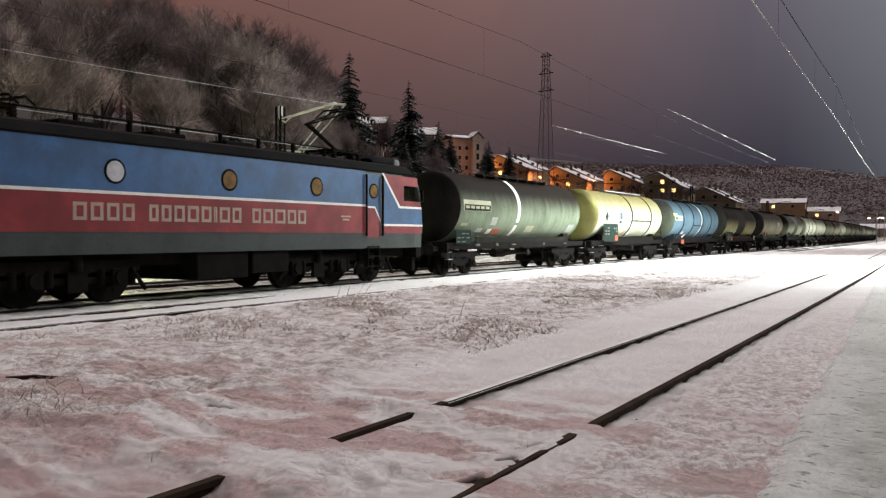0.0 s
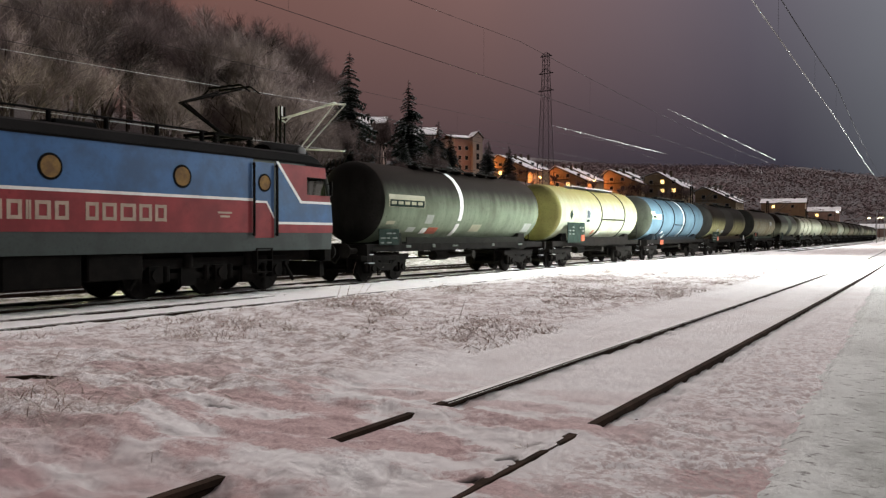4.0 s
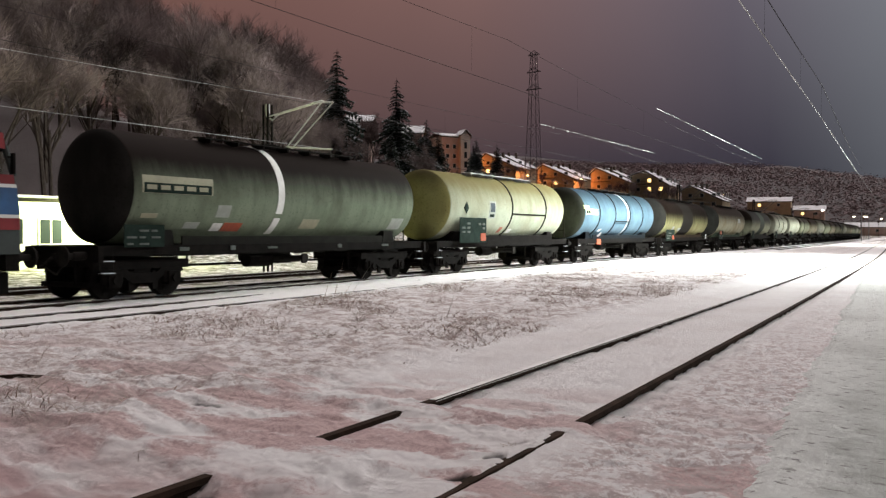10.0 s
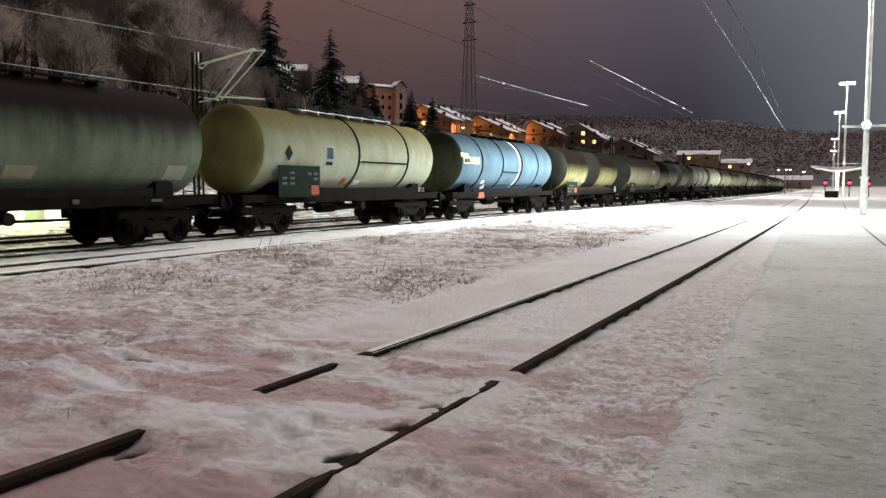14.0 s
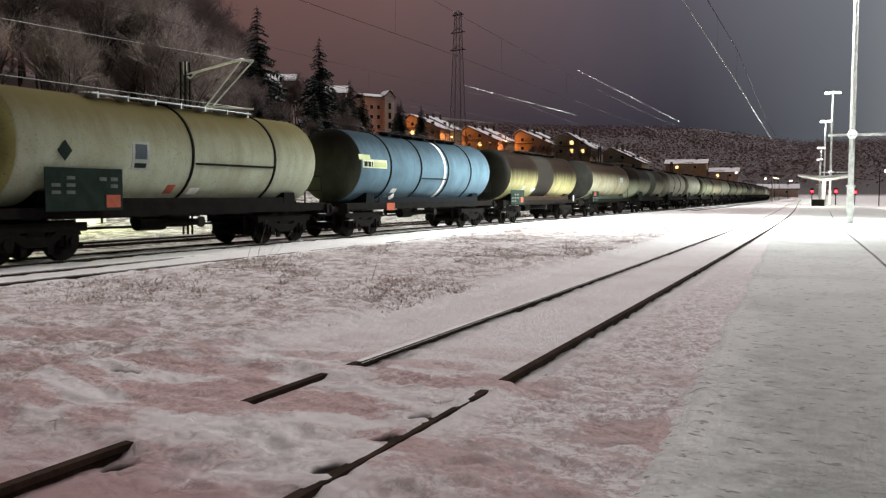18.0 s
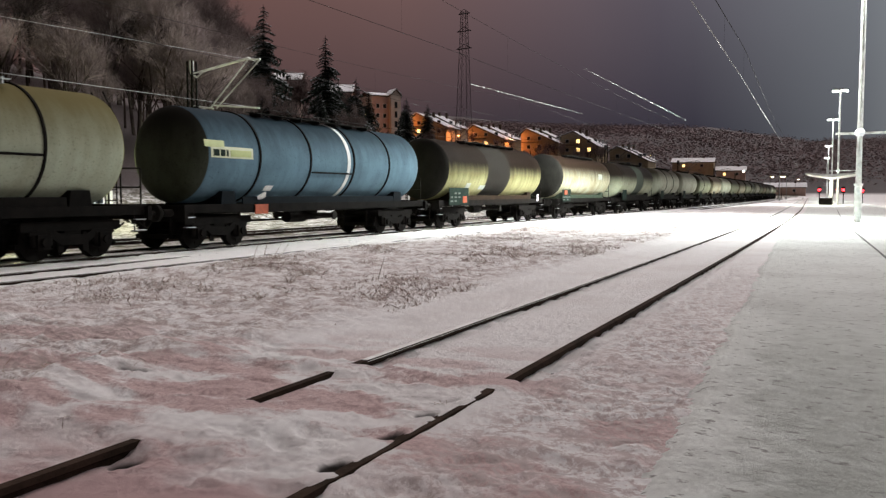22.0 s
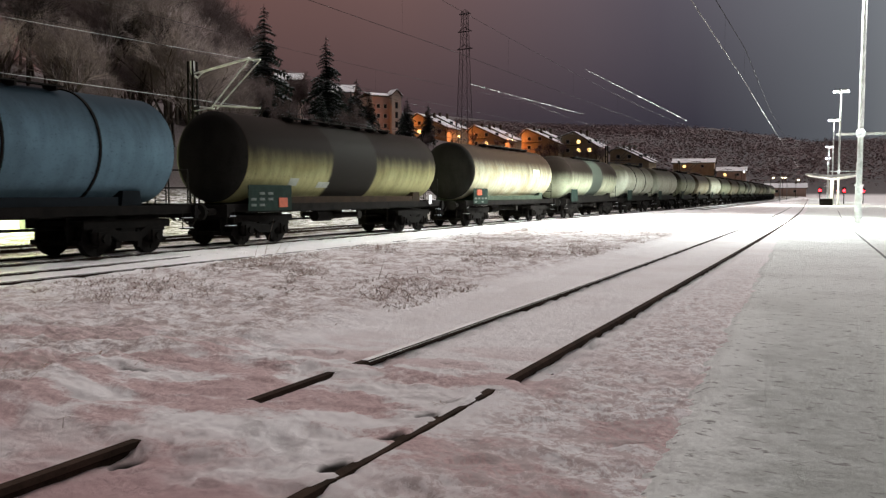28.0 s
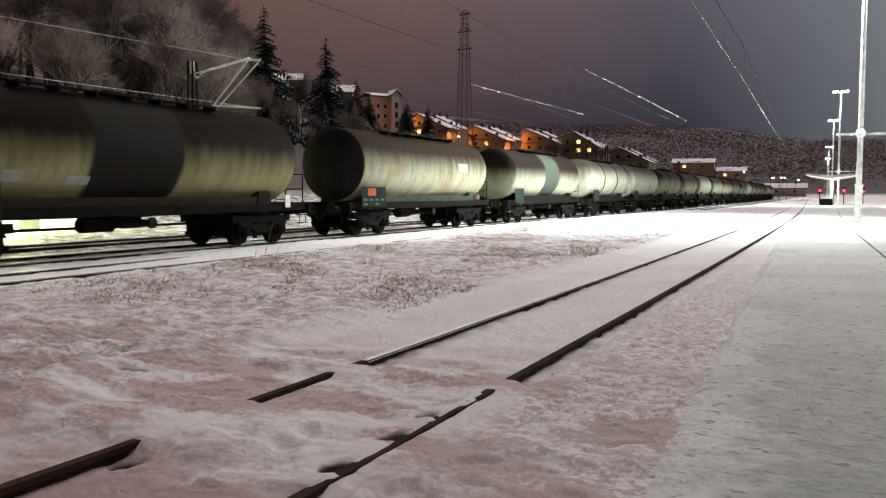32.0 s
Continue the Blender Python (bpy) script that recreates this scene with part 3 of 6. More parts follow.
tagged(part("drain_slot", bm, paint("wet_grit", (0.17, 0.17, 0.165), (0.11, 0.11, 0.105), 0.7), None), "narrow dark drain slot in the platform's snow", "drain", kind="structure")

# ---- the train ----
CREEP = (35.928, 47.661, -31.340, 12.596)


def gone(t):
    """Metres that the train has run by t seconds."""
    u = t / 32.0
    return sum(c * u ** (i + 1) for i, c in enumerate(CREEP))


def on_line(y):
    """Pose on the running line, nose along the line."""
    d = (line_bend(y + 1) - line_bend(y - 1)) / 2
    return pose(TRAIN_X + line_bend(y), y, RAIL_Z, 0, 0, math.degrees(math.atan2(-d, 1)))


ROLLING = []              # (thing, place along the train)
SPINNING = []             # (wheelset, its pose in the bogie, radius)


def wheelset_mesh(r):
    bm = bmesh.new()
    rod(bm, (-0.85, 0, 0), (0.85, 0, 0), 0.085, 10)
    for s in (-1, 1):
        rod(bm, (s * 0.69, 0, 0), (s * 0.82, 0, 0), r, 28)
        rod(bm, (s * 0.66, 0, 0), (s * 0.69, 0, 0), r + 0.028, 28)
        rod(bm, (s * 0.815, 0, 0), (s * 0.84, 0, 0), r * 0.42, 14)
        for k in range(6):
            a = k * math.pi / 3
            box(bm, (s * 0.825, math.cos(a) * r * 0.62, math.sin(a) * r * 0.62), (0.02, 0.10, 0.10))
    bmesh.ops.recalc_face_normals(bm, faces=bm.faces)
    me = bpy.data.meshes.new("wheelset")
    bm.to_mesh(me)
    bm.free()
    me.materials.append(WHEEL_STEEL)
    return soft(me)


WAGON_R, LOCO_R = 0.46, 0.60
WAGON_WHEELSET, LOCO_WHEELSET = wheelset_mesh(WAGON_R), wheelset_mesh(LOCO_R)


def shared(name, bm, material, smooth=False):
    bmesh.ops.recalc_face_normals(bm, faces=bm.faces)
    me = bpy.data.meshes.new(name)
    bm.to_mesh(me)
    bm.free()
    me.materials.append(material)
    return soft(me) if smooth else me


# a two-axle freight bogie: bolster frame, side frames with coil nests, axle boxes, brake beams
bm = bmesh.new()
slab(bm, [(-1.25, 0.62), (-1.2, 0.72), (-0.55, 0.72), (-0.35, 0.60), (0.35, 0.60), (0.55, 0.72), (1.2, 0.72), (1.25, 0.62),
          (0.6, 0.52), (0.35, 0.36), (-0.35, 0.36), (-0.6, 0.52)], 0.94, 1.06)
box(bm, (0.98, 0, 0.81), (0.10, 2.9, 0.22))
for y in (-0.36, 0.36):
    box(bm, (1.0, y, 0.42), (0.05, 0.16, 0.46))
SIDE_FRAME = shared("side_frame", bm, BLACK_IRON)
bm = bmesh.new()
box(bm, (0, 0, 0), (0.26, 0.36, 0.34))
rod(bm, (0.10, 0, 0), (0.20, 0, 0), 0.11, 12)
for dy in (-0.22, 0.22):
    rod(bm, (0, dy, -0.10), (0, dy, 0.20), 0.075, 10)
AXLE_BOX = shared("axle_box", bm, BLACK_IRON)
bm = bmesh.new()
box(bm, (0, 0, 0.36), (1.7, 0.09, 0.12))
BRAKE_BEAM = shared("brake_beam", bm, BLACK_IRON)
bm = bmesh.new()
box(bm, (0, 0, 0.72), (2.0, 0.5, 0.24))
for s in (-1, 1):
    box(bm, (s * 0.52, 0, 0.66), (0.06, 3.1, 0.62))
for y in (-1.3, 1.3):
    box(bm, (0, y, 0.84), (2.0, 0.3, 0.12))
BOGIE = shared("bogie", bm, BLACK_IRON)

bm = bmesh.new()
rod(bm, (0, 0, 0), (0, 0.34, 0), 0.10, 12)
rod(bm, (0, 0.34, 0), (0, 0.56, 0), 0.075, 12)
rod(bm, (0, 0.56, 0), (0, 0.60, 0), 0.235, 20)
BUFFER = shared("buffer", bm, DARK_STEEL, True)
bm = bmesh.new()
box(bm, (0, 0.10, 0), (0.10, 0.22, 0.16))
for k in range(4):
    box(bm, (0, 0.24 + 0.09 * k, -0.06 - 0.05 * k), (0.04 if k % 2 else 0.10, 0.10, 0.045))
rod(bm, (0.0, 0.2, 0.0), (0.0, 0.5, -0.22), 0.03)
rod(bm, (-0.35, 0.05, -0.05), (-0.30, 0.32, -0.42), 0.025)
rod(bm, (-0.30, 0.32, -0.42), (-0.22, 0.55, -0.25), 0.025)
COUPLER = shared("coupling", bm, DARK_STEEL)


def add_bogie(wagon, y):
    b = part("bogie", BOGIE, BLACK_IRON, wagon)
    b.location = (0, y, 0)
    for turn in (0, 180):
        part("side_frame", SIDE_FRAME, BLACK_IRON, b).matrix_basis = pose(0, 0, 0, 0, 0, turn)
        for dy in (-0.9, 0.9):
            part("axle_box", AXLE_BOX, BLACK_IRON, b).matrix_basis = pose(1.0 if not turn else -1.0, dy, 0.46, 0, 0, turn)
    for dy in (-1.42, -0.40, 0.40, 1.42):
        part("brake_beam", BRAKE_BEAM, BLACK_IRON, b).location = (0, dy, 0)
    for dy in (-0.9, 0.9):
        w = part("wheelset", WAGON_WHEELSET, WHEEL_STEEL, b)
        w.location = (0, dy, WAGON_R)
        SPINNING.append((w, (0, dy, WAGON_R), WAGON_R))


def plate(name, wagon, material, y0, y1, z0, z1, x, label="", lean=0.0):
    """A flat plate on the side, leaning in with the tank's curve."""
    bm = bmesh.new()
    box(bm, (0, 0, 0), (0.025, y1 - y0, z1 - z0))
    ob = part(name, bm, material, wagon, label)
    ob.matrix_basis = pose(x, (y0 + y1) / 2, (z0 + z1) / 2, 0, lean, 0)
    return ob


def on_tank(z, r, zc):
    """x of the tank's skin at height z, and the lean of a plate there."""
    dz = max(-r * 0.98, min(r * 0.98, z - zc))
    return math.sqrt(r * r - dz * dz), -math.degrees(math.asin(dz / r))


def stick(name, wagon, material, y0, y1, z0, z1, r, zc, label="", off=0.014):
    x, lean = on_tank((z0 + z1) / 2, r, zc)
    return plate(name, wagon, material, y0, y1, z0, z1, x + off, label, lean)


def curved_patch(name, wagon, material, y0, y1, z0, z1, r, zc, label="", off=0.006, steps=6):
    """A painted or pasted patch that follows the tank's curve, on the east side."""
    bm = bmesh.new()
    a0, a1 = math.asin((z0 - zc) / r), math.asin((z1 - zc) / r)
    rings = []
    for y in (y0, y1):
        ring = []
        for i in range(steps + 1):
            a = a0 + (a1 - a0) * i / steps
            ring.append((math.cos(a) * (r + off), y, zc + math.sin(a) * (r + off)))
        for i in range(steps, -1, -1):
            a = a0 + (a1 - a0) * i / steps
            ring.append((math.cos(a) * (r - 0.01), y, zc + math.sin(a) * (r - 0.01)))
        rings.append(ring)
    loft(bm, rings)
    return part(name, bm, material, wagon, label, smooth=True)


def hoop(name, wagon, material, y, width, r, zc, proud, label="", a0=0.0, a1=math.tau):
    """A band round the tank, or a stretch of one; angles from the east, upwards."""
    bm = bmesh.new()
    full = a1 - a0 > 6.2
    seg = 48 if full else 24
    rings = []
    for i in range(seg + 1):
        a = a0 + (a1 - a0) * i / seg
        c, s = math.cos(a), math.sin(a)
        rings.append([(c * q, y + u, zc + s * q) for q, u in ((r - 0.01, -width / 2), (r + proud, -width / 2), (r + proud, width / 2), (r - 0.01, width / 2))])
    loft(bm, rings, not full)
    return part(name, bm, material, wagon, label, smooth=True)


def tank_wagon(label, y0, y1, material, r=1.42, zc=2.72, ribs=(), bands=(), catwalk=True, end_rail=True, group="tank wagons", cradle=BLACK_IRON, ends=None, nose=1.55):
    """A bogie tank wagon whose tank runs from y0 to y1 along the train; local y from its middle."""
    mid, half = (y0 + y1) / 2, (y1 - y0) / 2
    wagon = tagged(new("tank_wagon"), label, "tank wagon", group)
    ROLLING.append((wagon, mid))
    # barrel with dished ends
    bm = bmesh.new()
    seg = 56
    prof = [(-half, 0.0)]
    for k in range(1, 9):
        a = k / 8 * math.pi / 2
        prof.append((-half + 0.34 * (1 - math.cos(a)), r * math.sin(a) ** 0.72))
    inner = [(-half + 0.34 + (2 * half - 0.68) * k / 10, r) for k in range(1, 10)]
    dish = prof[:8]
    prof = prof + inner + [(-p[0], p[1]) for p in reversed(prof)]
    rings = [[(math.cos(i * math.tau / seg) * max(q, 0.02), y, zc + math.sin(i * math.tau / seg) * max(q, 0.02)) for i in range(seg)] for y, q in prof]
    loft(bm, rings)
    part("tank", bm, material, wagon, smooth=True)
    # caps on the dished ends; the near wagons' caps hold their shade as colour
    for s in (-1, 1):
        bm = bmesh.new()
        loft(bm, [[(math.cos(i * math.tau / seg) * max(q * 1.004, 0.02), s * (abs(y) + 0.006), zc + math.sin(i * math.tau / seg) * max(q * 1.004, 0.02)) for i in range(0, seg * s, s)] for y, q in dish])
        part("tank_end", bm, ends or SHADED_END, wagon, "dished tank end", smooth=True)
    # weld seams and ribs
    for y in ribs:
        hoop("rib", wagon, BLACK_IRON, y, 0.075, r, zc, 0.035, "dark iron rib")
    for y, width, mat, lab in bands:
        hoop("band", wagon, mat, y, width, r, zc, 0.010, lab)
    frame_half = half + 0.62
    bm = bmesh.new()
    for s in (-1, 1):
        box(bm, (s * 1.18, 0, 1.16), (0.10, 2 * frame_half, 0.24))
        box(bm, (s * 0.35, 0, 1.10), (0.14, 2 * frame_half, 0.26))
    for y in (-frame_half, frame_half):
        box(bm, (0, y, 1.08), (2.70, 0.14, 0.36))
    for k in range(-4, 5):
        box(bm, (0, k * half / 4.6, 1.12), (2.3, 0.10, 0.18))
    part("underframe", bm, BLACK_IRON, wagon)
    for y in (-half * 0.78, half * 0.78):
        bm = bmesh.new()
        slab(bm, [(y - 0.35, 1.26), (y + 0.35, 1.26), (y + 0.28, 1.66), (y - 0.28, 1.66)], -1.08, 1.08)
        part("saddle", bm, cradle, wagon)
    for s in (-1, 1):
        bm = bmesh.new()
        slab(bm, [(-half * 0.70, 1.28), (half * 0.70, 1.28), (half * 0.70, 1.50), (-half * 0.70, 1.50)], s * 1.16 - 0.02, s * 1.16 + 0.02)
        part("side_sill", bm, cradle, wagon)
    for s in (-1, 1):
        add_bogie(wagon, s * (half - (nose if s < 0 else 1.55)))
        for x in (-0.875, 0.875):
            b = part("buffer", BUFFER, DARK_STEEL, wagon)
            b.matrix_basis = pose(x, s * (frame_half + 0.07), 1.05, 0, 0, 0 if s > 0 else 180)
        c = part("coupling", COUPLER, DARK_STEEL, wagon)
        c.matrix_basis = pose(0, s * (frame_half + 0.07), 1.03, 0, 0, 0 if s > 0 else 180)
    # brake gear and outlet pipes below
    bm = bmesh.new()
    rod(bm, (0.2, -1.2, 0.78), (0.2, -0.2, 0.78), 0.20, 14)
    box(bm, (-0.4, 0.9, 0.80), (0.5, 0.7, 0.34))
    rod(bm, (0.0, -half * 0.6, 0.70), (0.0, half * 0.6, 0.70), 0.035)
    part("brake_gear", bm, BLACK_IRON, wagon, smooth=True)
    bm = bmesh.new()
    rod(bm, (0, 0.2, 1.32), (0, 0.2, 0.80), 0.10, 12)
    rod(bm, (-1.25, 0.2, 0.82), (1.25, 0.2, 0.82), 0.09, 12)
    for s in (-1, 1):
        rod(bm, (s * 1.22, 0.2, 0.82), (s * 1.30, 0.2, 0.82), 0.15, 14)
        box(bm, (s * 1.05, 0.2, 1.0), (0.05, 0.34, 0.05))
    part("outlet_valve", bm, DARK_STEEL, wagon, smooth=True)
    # dome lid
    bm = bmesh.new()
    rod(bm, (0, 0.1, zc + r - 0.05), (0, 0.1, zc + r + 0.13), 0.34, 20)
    box(bm, (0, 0.1, zc + r + 0.15), (0.06, 0.6, 0.05))
    part("manhole", bm, DARK_STEEL, wagon, smooth=True)
    if catwalk:
        bm = bmesh.new()
        L = half * 0.52
        for x in (0.40, 0.52, 0.64, 0.76):
            box(bm, (x, 0, zc + r + 0.075 - 0.1 * x), (0.09, 2 * L, 0.03))
        for k in range(-3, 4):
            box(bm, (0.58, k * L / 3.2, zc + r - 0.04), (0.46, 0.05, 0.16))
        part("catwalk", bm, GALV if catwalk == "pale" else DARK_STEEL, wagon, "pale frosted walkway grating" if catwalk == "pale" else "")
    if end_rail:
        s = 1
        bm = bmesh.new()
        for x in (-1.1, -0.4, 0.4, 1.1):
            rod(bm, (x, s * (frame_half - 0.06), 1.24), (x, s * (frame_half - 0.06), 2.25), 0.024, 6)
        for z in (1.75, 2.25):
            rod(bm, (-1.1, s * (frame_half - 0.06), z), (1.1, s * (frame_half - 0.06), z), 0.022, 6)
        part("end_railing", bm, DARK_STEEL, wagon)
        bm = bmesh.new()
        box(bm, (0, s * (half + 0.30), 1.29), (2.5, 0.62, 0.04))
        part("end_platform", bm, DARK_STEEL, wagon)
    # ladder at the far end
    bm = bmesh.new()
    for dx in (-0.2, 0.2):
        rod(bm, (dx + 0.5, half + 0.14, 1.25), (dx + 0.5, half + 0.10, zc + 0.9), 0.02, 6)
        rod(bm, (dx + 0.5, half + 0.10, zc + 0.9), (dx + 0.5, half - 0.25, zc + r + 0.02), 0.02, 6)
    for k in range(9):
        z = 1.4 + k * 0.28
        rod(bm, (0.3, half + 0.13, z), (0.7, half + 0.13, z), 0.014, 6)
    part("ladder", bm, DARK_STEEL, wagon)
    # steps at the corners
    for y in (-frame_half + 0.25, frame_half - 0.25):
        bm = bmesh.new()
        for x in (1.22,):
            box(bm, (x, y, 0.62), (0.22, 0.38, 0.03))
            box(bm, (x, y, 0.90), (0.16, 0.38, 0.03))
            rod(bm, (x, y - 0.17, 0.60), (x, y - 0.17, 1.15), 0.015, 6)
            rod(bm, (x, y + 0.17, 0.60), (x, y + 0.17, 1.15), 0.015, 6)
        fs_ = part("footstep", bm, DARK_STEEL, wagon)
        for z, deep in ((0.642, 0.18), (0.922, 0.13)):
            bm = bmesh.new()
            box(bm, (1.23, y, z), (deep, 0.32, 0.014))
            part("step_snow", bm, SNOW_CAP, fs_, "strip of snow on the tread")
    return wagon


def bars(wagon, material, rows, x, mid, lean=0.0, r=None, zc=2.72):
    """Lines of unreadable writing as small plain bars; rows: (y0, y1, z, height)."""
    for i, (y0, y1, z, hgt) in enumerate(rows):
        if len(rows) > 5 and i % 4 == 2:
            continue
        stick("text_bar", wagon, material, y0 - mid, y1 - mid, z, z + hgt, r, zc, off=0.03) if r else plate("text_bar", wagon, material, y0 - mid, y1 - mid, z, z + hgt, x)


R, ZC = 1.42, 2.72
# darker cap colour that puts the shade of the tank ends into paint
SHADED_END = tank_paint("shaded_end", (0.030, 0.029, 0.026), (0.020, 0.019, 0.017), (0.014, 0.013, 0.012), 3.0, 4.0, streak=0.5)
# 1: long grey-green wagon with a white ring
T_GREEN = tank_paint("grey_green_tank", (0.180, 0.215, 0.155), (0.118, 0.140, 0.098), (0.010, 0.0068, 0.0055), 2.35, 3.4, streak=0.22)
m1 = (28.5 + 41.5) / 2
w1 = tank_wagon("long grey-green tank wagon with a white ring and grimy crown", 28.5, 41.5, T_GREEN, nose=0.85, catwalk=True, end_rail=False, cradle=paint("olive_sill", (0.016, 0.016, 0.013), (0.012, 0.011, 0.010), 0.85))
hoop("white_ring", w1, STRIPE, 34.0 - m1, 0.27, R, ZC, 0.012, "white ring with a gap near its foot", -0.42, 2.2)
hoop("white_ring", w1, STRIPE, 34.0 - m1, 0.27, R, ZC, 0.012, "white ring's foot", -0.95, -0.52)
PANEL_OLIVE = paint("pale_olive_panel", (0.30, 0.29, 0.20), (0.24, 0.23, 0.16), 0.5, 0, 3, 20, 0.05)
curved_patch("sign_panel", w1, PANEL_OLIVE, 29.0 - m1, 31.3 - m1, 2.55, 2.98, R, ZC, "pale panel under the owner's mark")
curved_patch("owner_mark", w1, DATA_GREEN, 29.05 - m1, 31.25 - m1, 2.56, 2.80, R, ZC, "dark owner's mark", off=0.012)
for k in range(5):
    y = 29.13 + k * 0.42
    curved_patch("mark_bar", w1, PANEL_OLIVE, y - m1, y + 0.30 - m1, 2.64, 2.75, R, ZC, off=0.018)
FAINT = paint("faded_marks", (0.085, 0.10, 0.088), (0.065, 0.075, 0.066), 0.5, 0, 3, 20, 0.05)
GREY_PATCH = paint("grey_patch", (0.30, 0.32, 0.29), (0.24, 0.26, 0.23), 0.5, 0, 3, 20, 0.05)
for y0, y1, z0, z1, mt in ((31.55, 32.05, 2.00, 2.32, GREY_PATCH), (35.2, 36.0, 1.72, 2.0, PANEL_OLIVE), (40.0, 40.75, 1.72, 2.1, GREY_PATCH), (30.6, 31.1, 1.70, 1.86, GREY_PATCH),
                           (32.0, 32.7, 1.63, 1.86, RED_SIGN), (31.6, 31.95, 1.64, 1.84, WHITE_SIGN), (29.1, 29.6, 1.95, 2.06, PANEL_OLIVE)):
    curved_patch("painted_panel", w1, mt, y0 - m1, y1 - m1, z0, z1, R, ZC)
plate("data_board", w1, DATA_GREEN, 28.55 - m1, 29.75 - m1, 1.24, 1.78, 1.31, "green data board with rows of marks")
bars(w1, FAINT, [(28.62 + 0.36 * i, 28.80 + 0.36 * i + 0.10 * ((i + k) % 2), 1.29 + 0.16 * k, 0.05) for i in range(3) for k in range(3)], 1.327, m1)
bars(w1, FAINT, [(30.3, 30.62, 1.13, 0.09), (32.1, 32.28, 1.12, 0.12), (33.6, 34.0, 1.14, 0.06), (36.9, 37.1, 1.12, 0.11), (39.4, 39.8, 1.14, 0.07)], 1.25, m1)

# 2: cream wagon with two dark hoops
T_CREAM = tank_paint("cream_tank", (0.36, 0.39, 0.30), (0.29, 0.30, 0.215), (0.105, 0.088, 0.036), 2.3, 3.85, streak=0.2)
m2 = (43.7 + 56.0) / 2
# the yard lamp's yellow-green on the end is put into its colour
w2 = tank_wagon("cream tank wagon with two dark hoops and a green board", 43.7, 56.0, T_CREAM, catwalk="pale", nose=1.05, ends=tank_paint("lamplit_cream_end", (0.34, 0.33, 0.13), (0.24, 0.22, 0.085), (0.10, 0.085, 0.04), 3.2, 4.1, streak=0.2), ribs=(49.6 - m2, 53.4 - m2), group="tank wagons")
bm = bmesh.new()
for dz, dy in ((0.11, 0.0),):
    slab(bm, [(-0.20, 0), (0, -0.24), (0.20, 0), (0, 0.24)], -0.012, 0.012)
ob = part("diamond_mark", bm, DATA_GREEN, w2, "dark diamond mark")
ob.matrix_basis = pose(R + 0.01, 45.25 - m2, 2.62, 0, 2, 0)
curved_patch("emblem_panel", w2, GREY_PATCH, 47.35 - m2, 47.95 - m2, 2.22, 2.95, R, ZC, "pale panel with a dark emblem")
curved_patch("emblem", w2, paint("slate_emblem", (0.030, 0.045, 0.060), (0.022, 0.032, 0.042), 0.5), 47.45 - m2, 47.85 - m2, 2.50, 2.88, R, ZC, off=0.014)
curved_patch("emblem_bar", w2, DATA_GREEN, 47.45 - m2, 47.85 - m2, 2.28, 2.40, R, ZC, off=0.014)
plate("data_board", w2, DATA_GREEN, 44.65 - m2, 46.95 - m2, 1.20, 2.22, 1.45, "large green data board")
bars(w2, FAINT, [(44.8 + 0.42 * i, 45.05 + 0.42 * i, 1.60 + 0.17 * k, 0.08) for i in range(2) for k in range(3)] + [(46.2 + 0.35 * i, 46.42 + 0.35 * i, 1.75 + 0.17 * k, 0.09) for i in range(2) for k in range(2)], 1.47, m2)
plate("hazard_plate", w2, RED_SIGN, 46.40 - m2, 46.85 - m2, 1.27, 1.58, 1.475, "orange hazard plate")
curved_patch("red_label", w2, RED_SIGN, 48.9 - m2, 49.2 - m2, 1.62, 1.86, R, ZC)
curved_patch("white_label", w2, WHITE_SIGN, 49.85 - m2, 50.25 - m2, 1.60, 1.78, R, ZC)
bm = bmesh.new()
rod(bm, (R + 0.02, 49.7 - m2, 2.45), (R + 0.02, 53.3 - m2, 2.45), 0.03, 8)
part("heating_pipe", bm, BLACK_IRON, w2)

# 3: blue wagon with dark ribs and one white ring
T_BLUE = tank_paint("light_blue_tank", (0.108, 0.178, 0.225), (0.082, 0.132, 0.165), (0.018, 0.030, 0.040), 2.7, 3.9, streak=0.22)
m3 = (58.6 + 72.2) / 2
# the end cap's colour holds its shade and a greenish lamp tint
w3 = tank_wagon("light blue tank wagon with dark ribs and a white ring", 58.6, 72.2, T_BLUE, nose=1.15, ends=tank_paint("shaded_blue_end", (0.075, 0.085, 0.065), (0.05, 0.055, 0.04), (0.018, 0.017, 0.015), 2.6, 3.8, streak=0.4), ribs=(61.2 - m3, 63.95 - m3, 66.75 - m3, 69.4 - m3), cradle=paint("blue_sill", (0.010, 0.013, 0.016), (0.008, 0.010, 0.012), 0.85))
hoop("white_ring", w3, STRIPE, 66.4 - m3, 0.20, R, ZC, 0.012, "white ring", -1.1, 2.2)
LIME = paint("lime_panel", (0.42, 0.46, 0.20), (0.36, 0.40, 0.17), 0.5, 0, 3, 20, 0.05)
curved_patch("sign_panel", w3, paint("pale_lime_panel", (0.56, 0.58, 0.40), (0.48, 0.50, 0.34), 0.5), 58.95 - m3, 60.85 - m3, 2.62, 2.95, R, ZC, "pale owner's sign")
curved_patch("sign_panel", w3, LIME, 58.70 - m3, 59.55 - m3, 2.92, 3.12, R, ZC, "lime upper part of the owner's sign")
for y0, y1, mt in ((59.05, 59.30, DATA_GREEN), (59.36, 59.56, DATA_GREEN), (59.62, 59.70, DATA_GREEN), (59.8, 60.75, LIME)):
    curved_patch("mark_bar", w3, mt, y0 - m3, y1 - m3, 2.67, 2.86, R, ZC, off=0.014)
bm = bmesh.new()
slab(bm, [(-0.21, 0), (0, -0.21), (0.21, 0), (0, 0.21)], -0.012, 0.012)
